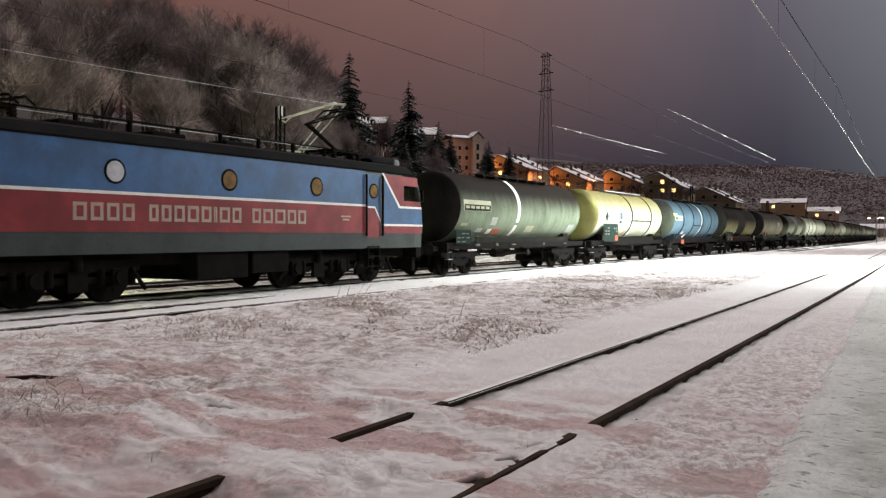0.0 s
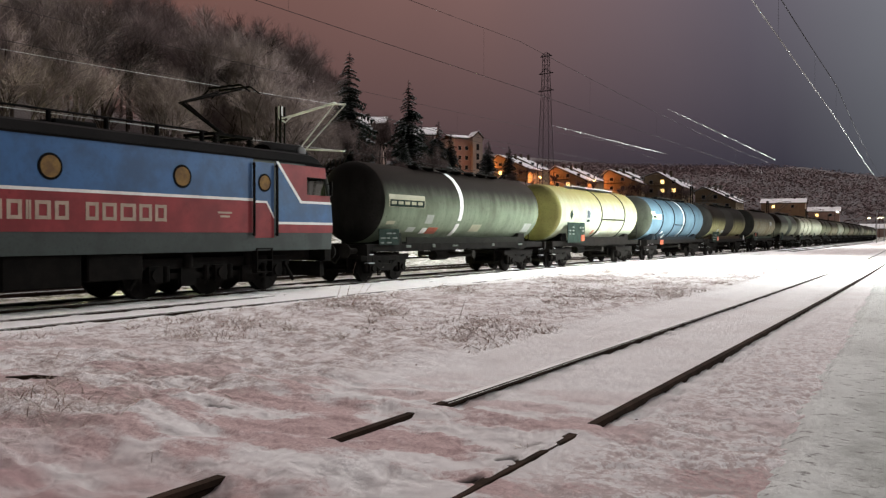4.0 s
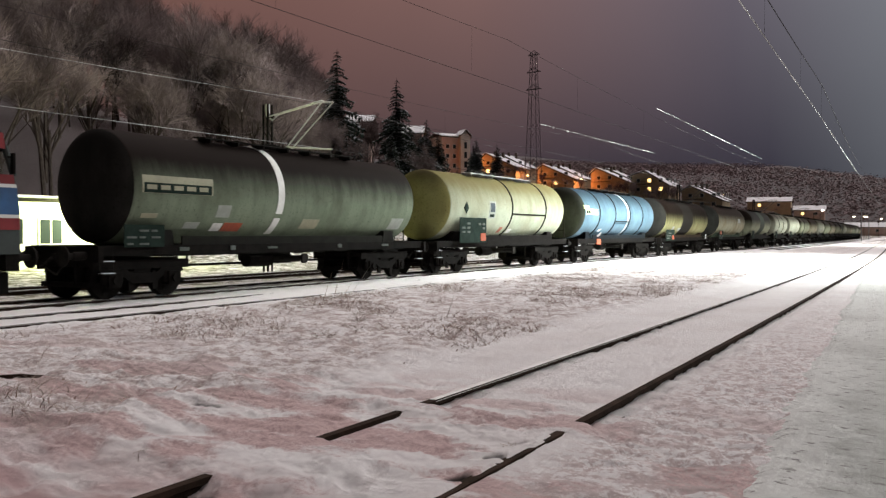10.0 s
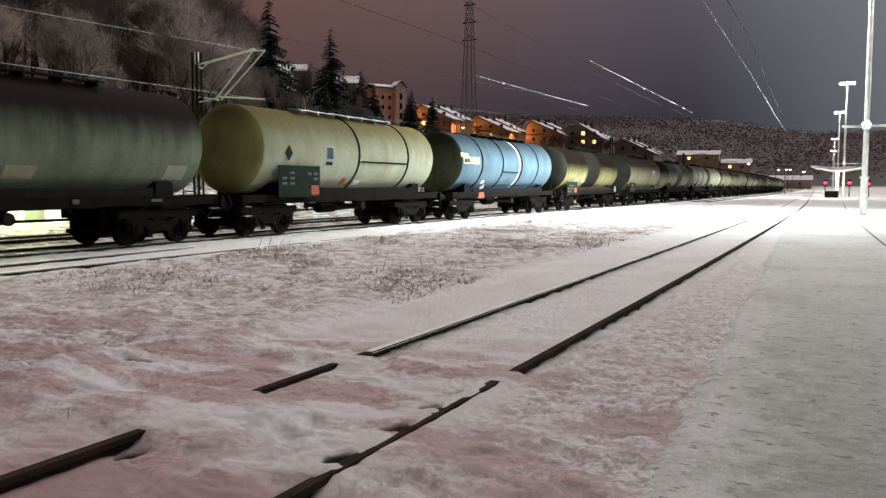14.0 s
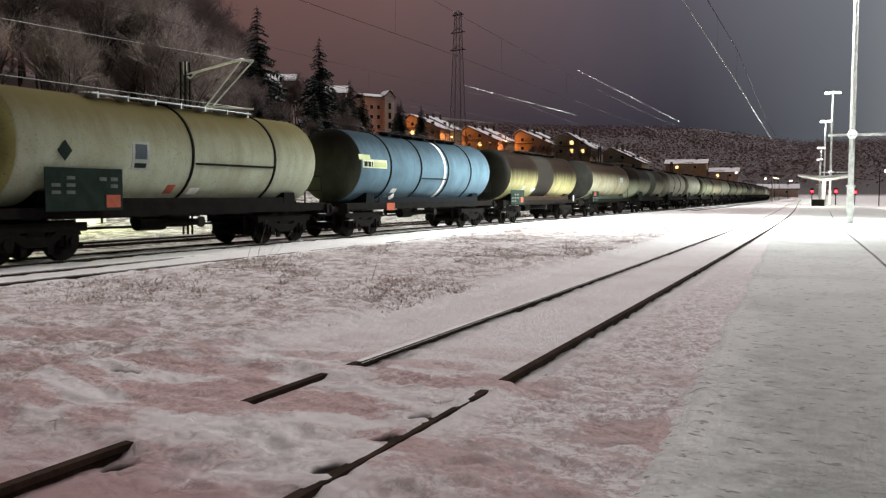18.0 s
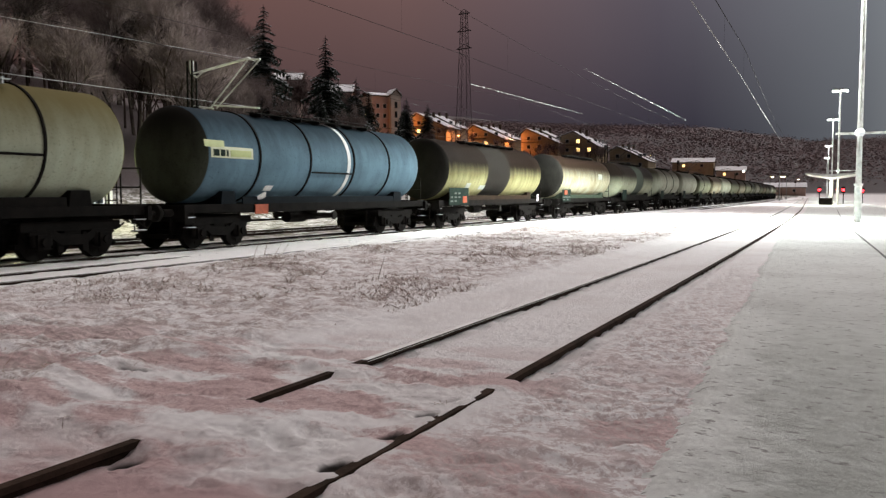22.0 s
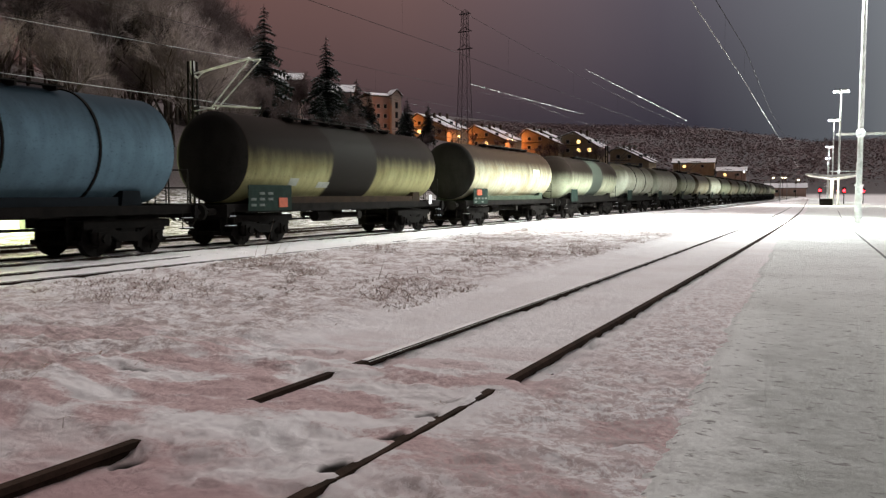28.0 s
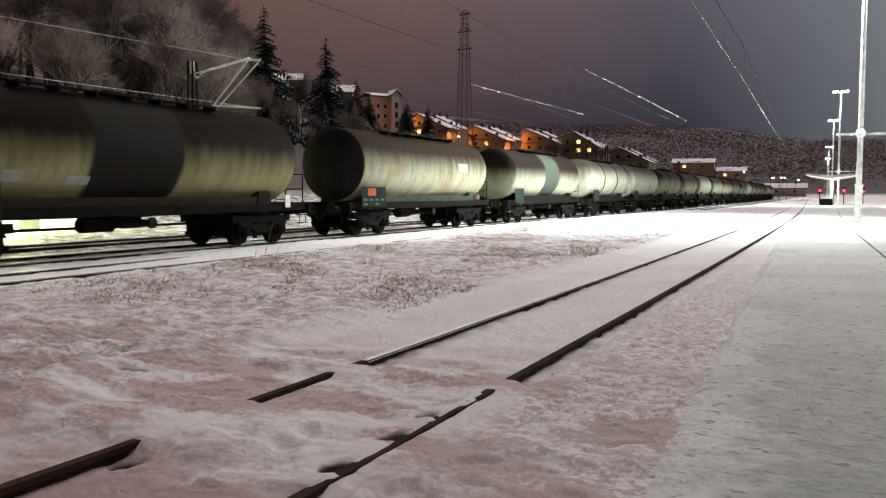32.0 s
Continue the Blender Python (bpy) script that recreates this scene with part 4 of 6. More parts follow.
ob = part("hazard_diamond", bm, WHITE_SIGN, w3, "white hazard diamond")
ob.matrix_basis = pose(1.26, 61.45 - m3, 1.50, 0, 45, 0)
ob = curved_patch("white_label", w3, WHITE_SIGN, 61.85 - m3, 62.25 - m3, 1.68, 1.84, R, ZC)
plate("hazard_plate", w3, RED_SIGN, 61.1 - m3, 61.75 - m3, 0.96, 1.26, 1.27, "orange hazard plate")
bm = bmesh.new()
rod(bm, (R + 0.02, 64.0 - m3, 2.3), (R + 0.02, 66.6 - m3, 2.3), 0.03, 8)
part("heating_pipe", bm, BLACK_IRON, w3)

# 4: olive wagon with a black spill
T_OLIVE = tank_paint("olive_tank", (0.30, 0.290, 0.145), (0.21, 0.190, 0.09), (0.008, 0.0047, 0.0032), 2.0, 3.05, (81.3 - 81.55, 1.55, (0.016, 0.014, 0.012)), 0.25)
m4 = (74.8 + 88.3) / 2
w4 = tank_wagon("olive tank wagon with sooty crown and a black oil spill", 74.8, 88.3, T_OLIVE, cradle=paint("brown_sill", (0.030, 0.019, 0.012), (0.020, 0.014, 0.010), 0.85))
plate("data_board", w4, DATA_GREEN, 75.0 - m4, 77.2 - m4, 1.06, 1.86, 1.44, "grey-green data board")
bars(w4, FAINT, [(75.1 + 0.42 * i, 75.35 + 0.42 * i, 1.2 + 0.18 * k, 0.08) for i in range(3) for k in range(3)], 1.46, m4)
plate("hazard_plate", w4, RED_SIGN, 76.5 - m4, 76.95 - m4, 1.16, 1.46, 1.465, "orange hazard plate")
curved_patch("white_label", w4, GREY_PATCH, 77.4 - m4, 77.9 - m4, 1.85, 2.1, R, ZC)
curved_patch("white_label", w4, GREY_PATCH, 79.1 - m4, 79.8 - m4, 1.80, 2.0, R, ZC)
plate("white_label", w4, WHITE_SIGN, 87.6 - m4, 87.85 - m4, 1.15, 1.55, 1.30)

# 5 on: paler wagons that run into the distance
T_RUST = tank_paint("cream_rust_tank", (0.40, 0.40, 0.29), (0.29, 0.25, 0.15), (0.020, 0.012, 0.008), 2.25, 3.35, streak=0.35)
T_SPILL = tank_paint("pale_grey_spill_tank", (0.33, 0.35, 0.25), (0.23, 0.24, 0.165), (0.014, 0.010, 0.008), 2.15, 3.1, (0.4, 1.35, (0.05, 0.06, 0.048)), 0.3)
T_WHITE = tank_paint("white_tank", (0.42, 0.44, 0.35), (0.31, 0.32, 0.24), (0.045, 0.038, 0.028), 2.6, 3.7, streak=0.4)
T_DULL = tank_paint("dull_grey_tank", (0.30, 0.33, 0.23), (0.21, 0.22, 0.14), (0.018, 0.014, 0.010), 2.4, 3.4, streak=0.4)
w5 = tank_wagon("cream tank wagon with rust runs", 92.2, 104.7, T_RUST, cradle=paint("green_sill", (0.045, 0.060, 0.042), (0.032, 0.042, 0.030), 0.85))
m5 = (92.2 + 104.7) / 2
plate("data_board", w5, DATA_GREEN, 92.2 - m5, 94.0 - m5, 1.10, 1.86, 1.44, "grey-green data board")
plate("hazard_plate", w5, RED_SIGN, 92.6 - m5, 93.2 - m5, 1.52, 1.80, 1.465, "orange hazard plate")
bars(w5, FAINT, [(92.3 + 0.42 * i, 92.55 + 0.42 * i, 1.16 + 0.17 * k, 0.08) for i in range(4) for k in range(2)], 1.465, m5)
curved_patch("white_label", w5, GREY_PATCH, 101.0 - m5, 102.1 - m5, 2.6, 3.0, R, ZC)
TAIL = [(108.4, 121.2, T_SPILL, (), "grey tank wagon with an oil spill"), (124.5, 135.4, T_WHITE, (-2.2, 1.6), "white tank wagon with two dark hoops"),
        (137.6, 148.2, T_WHITE, (), "white tank wagon with grimy flanks"), (150.6, 161.0, T_DULL, (-1.5,), "dull grey tank wagon with one hoop"),
        (163.2, 173.0, T_RUST, (), "cream tank wagon with rust runs")]
y = 175.4
for k in range(13):
    TAIL.append((y, y + 10.6, (T_WHITE, T_DULL, T_RUST, T_DULL, T_SPILL)[k % 5], (), ("white tank wagon with grimy flanks", "dull grey grimy tank wagon", "cream tank wagon with rust runs", "dull grey grimy tank wagon", "grey tank wagon with an oil spill")[k % 5]))
    y += 13.0
for y0, y1, mt, ribs, lab in TAIL:
    w = tank_wagon(lab, y0, y1, mt, ribs=ribs, ends=mt)
    h2 = (y1 - y0) / 2
    plate("data_board", w, DATA_GREEN, -h2 + 0.1, -h2 + 1.5, 1.10, 1.90, 1.44, "grey-green data board")


# ---- locomotive ----
LOCO_Y0, LOCO_Y1 = 6.4, 25.85
LM = (LOCO_Y0 + LOCO_Y1) / 2
loco = tagged(new("locomotive"), "six-axle electric locomotive in blue and red over grey with white stripes", "locomotive")
ROLLING.append((loco, LM))
LH = (LOCO_Y1 - LOCO_Y0) / 2
# hull: straight sides, leaning cab fronts, rounded roof edge
bm = bmesh.new()
sect = [(-1.47, 1.14), (-1.49, 1.6), (-1.49, 3.62), (-1.30, 3.92), (-0.9, 4.02), (0.9, 4.02), (1.30, 3.92), (1.49, 3.62), (1.49, 1.6), (1.47, 1.14)]


def hull_ring(y, lean):
    return [(x * (0.96 if lean else 1.0), y - lean * max(0.0, z - 2.35) * 0.28, z if z < 3.9 else z - abs(lean) * 0.10) for x, z in sect]


CAB = 24.55 - LM
loft(bm, [hull_ring(-LH, -1), hull_ring(-LH + 0.5, -0.9), hull_ring(-LH + 1.4, 0), hull_ring(LH - 1.4, 0), hull_ring(CAB, 0)])
part("body", bm, LOCO_GREY, loco, smooth=True)
bm = bmesh.new()
low = [(-1.47, 1.14), (-1.49, 1.6), (-1.49, 2.76), (1.49, 2.76), (1.49, 1.6), (1.47, 1.14)]
loft(bm, [[(x, CAB + 0.002, z) for x, z in low], [(x, LH - 0.55, z) for x, z in low], [(x * 0.96, LH - max(0.0, z - 2.35) * 0.28, z) for x, z in low]])
part("cab_lower", bm, LOCO_GREY, loco)
bm = bmesh.new()
high = [(-1.49, 3.30), (-1.49, 3.62), (-1.30, 3.92), (-0.9, 4.02), (0.9, 4.02), (1.30, 3.92), (1.49, 3.62), (1.49, 3.30)]
loft(bm, [[(x, CAB + 0.002, z) for x, z in high], [(x, LH - 0.75, z) for x, z in high], [(x * 0.96, LH - (z - 2.35) * 0.28, z - 0.06) for x, z in high]])
part("cab_roof", bm, LOCO_ROOF, loco, smooth=True)
for x in (-1.44, 0.0, 1.44):
    bm = bmesh.new()
    rod(bm, (x, LH - 0.14, 2.74), (x * 0.985, LH - 0.32, 3.34), 0.07, 8)
    part("cab_pillar", bm, LOCO_GREY, loco)
bm = bmesh.new()
box(bm, (0, CAB + 0.35, 2.95), (1.5, 0.3, 0.45))
box(bm, (0.55, CAB + 0.2, 2.95), (0.5, 0.16, 0.7))
part("cab_desk", bm, BLACK_IRON, loco)
bm = bmesh.new()
slab(bm, [(-LH + 0.7, 3.655), (LH - 0.55, 3.655), (LH - 0.55, 3.70), (-LH + 0.7, 3.70)], -1.52, 1.52)
part("gutter", bm, LOCO_ROOF, loco)
bm = bmesh.new()
loft(bm, [[(x * 1.012, y, z + 0.012) for x, z in ((-1.47, 3.70), (-1.30, 3.925), (-0.9, 4.025), (0.9, 4.025), (1.30, 3.925), (1.47, 3.70))] for y in (-LH + 0.75, LH - 0.75)])
part("roof", bm, LOCO_ROOF, loco, "dark sooty roof")


def side(name, mat, pts, depth=0.012, label="", base=1.49):
    """A field of paint on both flanks, outline along the train."""
    for s in (1, -1):
        bm = bmesh.new()
        slab(bm, [(y - LM, z) for y, z in pts], s * base, s * (base + depth))
        part(name, bm, mat, loco, label)


Y0 = LOCO_Y0 + 0.75
E1, E2 = 25.80, 25.45
side("red_field", LOCO_RED, [(Y0, 1.64), (22.35, 1.64), (22.35, 2.50), (Y0, 2.50)], label="red lower field")
side("blue_field", LOCO_BLUE, [(Y0, 2.57), (22.35, 2.57), (22.35, 3.655), (Y0, 3.655)], label="blue upper field")
side("stripe", STRIPE, [(Y0, 2.50), (22.35, 2.50), (22.35, 2.57), (Y0, 2.57)], 0.016)
side("red_field", LOCO_RED, [(23.28, 1.64), (E1, 1.64), (E1, 1.88), (23.28, 1.88)], label="red strip under the cab")
side("stripe", STRIPE, [(23.28, 1.88), (E1, 1.88), (E1, 1.95), (23.28, 1.95)], 0.016)
side("blue_field", LOCO_BLUE, [(23.28, 1.95), (E1, 1.95), (E1 - 0.06, 2.50), (24.30, 2.50), (23.28, 3.62)], label="blue wedge on the cab")
side("stripe", STRIPE, [(24.30, 2.50), (E1 - 0.06, 2.50), (E1 - 0.08, 2.57), (24.36, 2.57), (23.36, 3.655), (23.28, 3.655), (23.28, 3.62)], 0.016)
side("red_field", LOCO_RED, [(24.36, 2.57), (E1 - 0.10, 2.57), (E1 - 0.14, 2.76), (24.60, 2.76), (24.60, 3.28), (E2 + 0.04, 3.28), (E2, 3.60), (23.40, 3.60)], label="red field round the cab window")
# portholes, three along the flank
for y, mt, lab in ((9.2, AMBER_GLASS, "amber porthole"), (12.72, PALE_GLASS, "pale porthole"), (16.28, AMBER_GLASS, "amber porthole"), (19.86, AMBER_GLASS, "amber porthole")):
    for s in (1, -1):
        bm = bmesh.new()
        rod(bm, (s * 1.47, y - LM, 3.02), (s * 1.515, y - LM, 3.02), 0.29, 28)
        fr = part("porthole", bm, LOCO_ROOF, loco, "round window with a dark rim", smooth=True)
        bm = bmesh.new()
        rod(bm, (s * 1.50, y - LM, 3.02), (s * 1.522, y - LM, 3.02), 0.235, 28)
        part("pane", bm, mt, fr, lab, smooth=True)
# cab door
for s in (1, -1):
    bm = bmesh.new()
    slab(bm, [(22.42 - LM, 2.10), (23.18 - LM, 2.10), (23.18 - LM, 3.58), (22.42 - LM, 3.58)], s * 1.47, s * 1.492)
    door = part("cab_door", bm, LOCO_BLUE, loco, "recessed blue cab door")
    bm = bmesh.new()
    slab(bm, [(22.42 - LM, 1.50), (23.18 - LM, 1.50), (23.18 - LM, 2.02), (22.86 - LM, 2.46), (22.42 - LM, 2.46)], s * 1.47, s * 1.497)
    part("door_foot", bm, LOCO_RED, door, "red door foot")
    bm = bmesh.new()
    slab(bm, [(23.18 - LM, 2.02), (23.18 - LM, 2.10), (22.89 - LM, 2.52), (22.42 - LM, 2.52), (22.42 - LM, 2.46), (22.86 - LM, 2.46)], s * 1.47, s * 1.500)
    part("door_stripe", bm, STRIPE, door)
    bm = bmesh.new()
    rod(bm, (s * 1.47, 22.80 - LM, 3.02), (s * 1.508, 22.80 - LM, 3.02), 0.25, 28)
    rim = part("door_window", bm, LOCO_ROOF, door, "round door window with a dark rim", smooth=True)
    bm = bmesh.new()
    rod(bm, (s * 1.50, 22.80 - LM, 3.02), (s * 1.514, 22.80 - LM, 3.02), 0.20, 28)
    part("pane", bm, AMBER_GLASS, rim, "amber pane", smooth=True)
    for y in (22.33, 23.25):
        bm = bmesh.new()
        rod(bm, (s * 1.56, y - LM, 1.55), (s * 1.56, y - LM, 3.55), 0.035, 8)
        for z in (1.6, 3.5):
            rod(bm, (s * 1.48, y - LM, z), (s * 1.56, y - LM, z), 0.02, 6)
        part("handrail", bm, BLACK_IRON, loco)
    # cab side window and mirror
    bm = bmesh.new()
    slab(bm, [(24.62 - LM, 2.78), (25.42 - LM, 2.78), (25.30 - LM, 3.26), (24.62 - LM, 3.26)], s * 1.478, s * 1.486)
    part("cab_window", bm, CLEAR, loco, "clear cab side window")
    bm = bmesh.new()
    box(bm, (s * 1.62, 25.58 - LM, 2.98), (0.10, 0.05, 0.42))
    rod(bm, (s * 1.48, 25.56 - LM, 3.12), (s * 1.62, 25.58 - LM, 3.12), 0.015, 6)
    part("mirror", bm, BLACK_IRON, loco)
    # steps below the door
    bm = bmesh.new()
    for z in (0.55, 0.88, 1.2):
        box(bm, (s * 1.42, 22.8 - LM, z), (0.2, 0.62, 0.03))
    for dy in (-0.3, 0.3):
        box(bm, (s * 1.42, 22.8 + dy - LM, 0.88), (0.18, 0.03, 0.68))
    part("steps", bm, BLACK_IRON, loco)
# lettering on the red field, as plain bars
letters = [0.42, 0.40, 0.40, 0.40, None, 0.34, 0.36, 0.40, 0.44, 0.40, 0.14, 0.44, 0.40, None, 0.40, 0.46, 0.52, 0.44, 0.42]
y = 11.62
scale_l = (19.45 - 11.62) / sum((v + 0.075 if v else 0.36) for v in letters)
for v in letters:
    if v:
        for s in (1, -1):
            bm = bmesh.new()
            w = v * scale_l
            st = min(0.085, w * 0.4)
            for dy in (-0.5, 0.5):
                box(bm, (s * 1.506, y + w / 2 + dy * (w * 0.92 - st) - LM, 2.10), (0.008, st, 0.40))
            if v > 0.2:
                for dz in (-0.16, 0.16):
                    box(bm, (s * 1.5065, y + w / 2 - LM, 2.10 + dz), (0.007, w * 0.92 - 2 * st, 0.075))
            part("letter_bar", bm, LETTER, loco)
    y += (v + 0.075 if v else 0.36) * scale_l
for s in (1, -1):
    for z, w in ((2.16, 0.5), (2.06, 0.34)):
        bm = bmesh.new()
        box(bm, (s * 1.505, 21.3 - LM, z), (0.006, w, 0.05))
        part("number_bar", bm, LETTER, loco)
# rear front: windows, lamps, buffers
for s in (1, -1):
    bm = bmesh.new()
    box(bm, (0.72 * s, LH - 0.23, 3.04), (1.24, 0.02, 0.58), rx=15)
    part("windscreen", bm, CLEAR, loco, "cab windscreen")
for s in (1, -1):
    for e in (1, -1):
        b = part("buffer", BUFFER, DARK_STEEL, loco)
        b.matrix_basis = pose(0.875 * s, e * (LH + 0.02), 1.05, 0, 0, 0 if e > 0 else 180)
    bm = bmesh.new()
    rod(bm, (0.95 * s, LH - 0.05, 1.75), (0.95 * s, LH + 0.05, 1.75), 0.12, 16)
    part("tail_lamp", bm, GLASS, loco, smooth=True)
c = part("coupling", COUPLER, DARK_STEEL, loco)
c.matrix_basis = pose(0, LH, 1.03)
bm = bmesh.new()
box(bm, (0, LH - 0.15, 1.0), (2.8, 0.3, 0.42))
box(bm, (0, LH - 0.25, 0.55), (2.5, 0.2, 0.45))
part("buffer_beam", bm, BLACK_IRON, loco)
# roof gear
for y in (9.0, 12.4, 15.0, 17.5):
    bm = bmesh.new()
    box(bm, (0.0, y - LM, 4.10), (1.4, 1.1, 0.16))
    part("roof_box", bm, LOCO_ROOF, loco, bevel=0.03)
bm = bmesh.new()
for k in range(9):
    y = 9.4 + k * 1.5
    rod(bm, (0.55, y - LM, 4.02), (0.55, y - LM, 4.34), 0.06, 8)
rod(bm, (0.55, 9.2 - LM, 4.36), (0.55, 21.6 - LM, 4.36), 0.025, 6)
part("busbar", bm, LOCO_ROOF, loco)


def pantograph(y, raised=False):
    bm = bmesh.new()
    for x in (-0.55, 0.55):
        box(bm, (x, y, 4.34), (0.07, 1.5, 0.08))
    for dy in (-0.72, 0.0, 0.72):
        box(bm, (0, y + dy, 4.34), (1.17, 0.08, 0.08))
    base = part("pantograph", bm, BLACK_IRON, loco, "raised black single-arm pantograph" if raised else "folded black pantograph")
    for x in (-0.55, 0.55):
        for dy in (-0.66, 0.66):
            bm = bmesh.new()
            rod(bm, (x, y + dy, 4.0), (x, y + dy, 4.30), 0.06, 8)
            for k in range(3):
                rod(bm, (x, y + dy, 4.06 + 0.08 * k), (x, y + dy, 4.10 + 0.08 * k), 0.11, 10)
            part("insulator", bm, DARK_STEEL, base)
    knee, head = ((y - 1.35, 5.13), (y + 0.45, 5.80)) if raised else ((y - 0.9, 4.44), (y + 0.75, 4.56))
    bm = bmesh.new()
    rod(bm, (0, y + 0.30, 4.38), (0, *knee), 0.055, 8)
    rod(bm, (0.16, y + 0.05, 4.38), (0.06, knee[0] + 0.1, knee[1] + 0.02), 0.022, 6)
    part("lower_arm", bm, BLACK_IRON, base)
    bm = bmesh.new()
    for x in (-0.45, 0.45):
        rod(bm, (x * 0.2, *knee), (x, head[0], head[1] - 0.08), 0.028, 6)
    rod(bm, (-0.25, (knee[0] + head[0]) / 2, (knee[1] + head[1]) / 2 - 0.04), (0.25, (knee[0] + head[0]) / 2, (knee[1] + head[1]) / 2 - 0.04), 0.02, 6)
    part("upper_arm", bm, BLACK_IRON, base)
    for dy in (-0.19, 0.19):
        bm = bmesh.new()
        box(bm, (0, head[0] + dy, head[1]), (1.2, 0.07, 0.05))
        for e in (-1, 1):
            rod(bm, (e * 0.6, head[0] + dy, head[1]), (e * 0.95, head[0] + dy, head[1] - 0.22), 0.025, 6)
        part("collector_bar", bm, BLACK_IRON, base)


pantograph(22.55 - LM, True)
pantograph(10.2 - LM)
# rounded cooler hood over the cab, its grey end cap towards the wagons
bm = bmesh.new()
hood = [(0.62, 3.98), (0.62, 4.16), (0.50, 4.32), (0.30, 4.38), (0.10, 4.38), (-0.10, 4.32), (-0.22, 4.16), (-0.22, 3.98)]
loft(bm, [[(x, yy - LM, z - dz) for x, z in hood] for yy, dz in ((24.05, 0.12), (24.2, 0.02), (25.55, 0.0), (25.68, 0.05))])
part("cooler_hood", bm, LOCO_ROOF, loco, "dark rounded hood on the cab roof", smooth=True)
bm = bmesh.new()
bmesh.ops.create_uvsphere(bm, u_segments=20, v_segments=12, radius=0.15, matrix=pose(0.64, 25.38 - LM, 4.14) @ Matrix.Diagonal((0.35, 1.3, 1, 1)))
part("roof_lamp", bm, GALV_DULL, loco, "pale round cap on the hood", smooth=True)


# three-axle bogies
def loco_bogie(y):
    bm = bmesh.new()
    for s in (-1, 1):
        x = 1.10 * s
        box(bm, (x, 0, 0.86), (0.14, 5.6, 0.26))
        box(bm, (x, 0, 0.55), (0.10, 4.4, 0.14))
        for dy in (-2.15, 0.0, 2.15):
            box(bm, (x + 0.06 * s, dy, 0.60), (0.26, 0.42, 0.40))
            rod(bm, (x + 0.16 * s, dy, 0.6), (x + 0.26 * s, dy, 0.6), 0.16, 14)
            for k in (-0.42, 0.42):
                rod(bm, (x + 0.04 * s, dy + k, 0.42), (x + 0.04 * s, dy + k, 0.80), 0.10, 10)
        for dy in (-1.07, 1.07):
            box(bm, (x + 0.08 * s, dy, 0.52), (0.12, 0.5, 0.46))
            rod(bm, (x + 0.1 * s, dy, 0.75), (x + 0.1 * s, dy, 1.1), 0.13, 12)
        rod(bm, (x + 0.14 * s, -2.9, 0.28), (x + 0.14 * s, -2.5, 0.8), 0.05, 8)
        rod(bm, (x + 0.14 * s, 2.9, 0.28), (x + 0.14 * s, 2.5, 0.8), 0.05, 8)
    for dy in (-1.0, 1.0):
        box(bm, (0, dy, 0.75), (2.1, 0.4, 0.4))
    b = part("bogie", bm, BLACK_IRON, loco, "three-axle bogie")
    b.location = (0, y, 0)
    for dy in (-2.15, 0.0, 2.15):
        w = part("wheelset", LOCO_WHEELSET, WHEEL_STEEL, b)
        w.location = (0, dy, LOCO_R)
        SPINNING.append((w, (0, dy, LOCO_R), LOCO_R))


bm = bmesh.new()
box(bm, (0, 0, 1.0), (1.9, 2 * LH - 1.0, 0.34))
part("underframe", bm, BLACK_IRON, loco)
loco_bogie(5.25)
loco_bogie(-5.25)
for y0, y1, z0, mt in ((-1.75, 0.1, 0.42, BLACK_IRON), (0.25, 1.75, 0.52, BLACK_IRON)):
    bm = bmesh.new()
    box(bm, (0, (y0 + y1) / 2 + 0.9, (z0 + 1.14) / 2), (2.75, y1 - y0, 1.14 - z0))
    part("equipment_box", bm, mt, loco, bevel=0.03)

# ---- station furniture ----
LED = lamp_glow("led_white", (0.95, 1.0, 0.97), 60)
SODIUM_GLASS = lamp_glow("sodium_glass", (1.0, 0.55, 0.16), 25)
RED_LIGHT = lamp_glow("red_signal_lens", (1.0, 0.02, 0.03), 12)
WARM_WINDOW = lamp_glow("lit_window", (1.0, 0.62, 0.22), 3.5)
CONCRETE = paint("pale_concrete", (0.44, 0.44, 0.41), (0.36, 0.36, 0.33), 0.75, 0, 2, 20, 0.3)


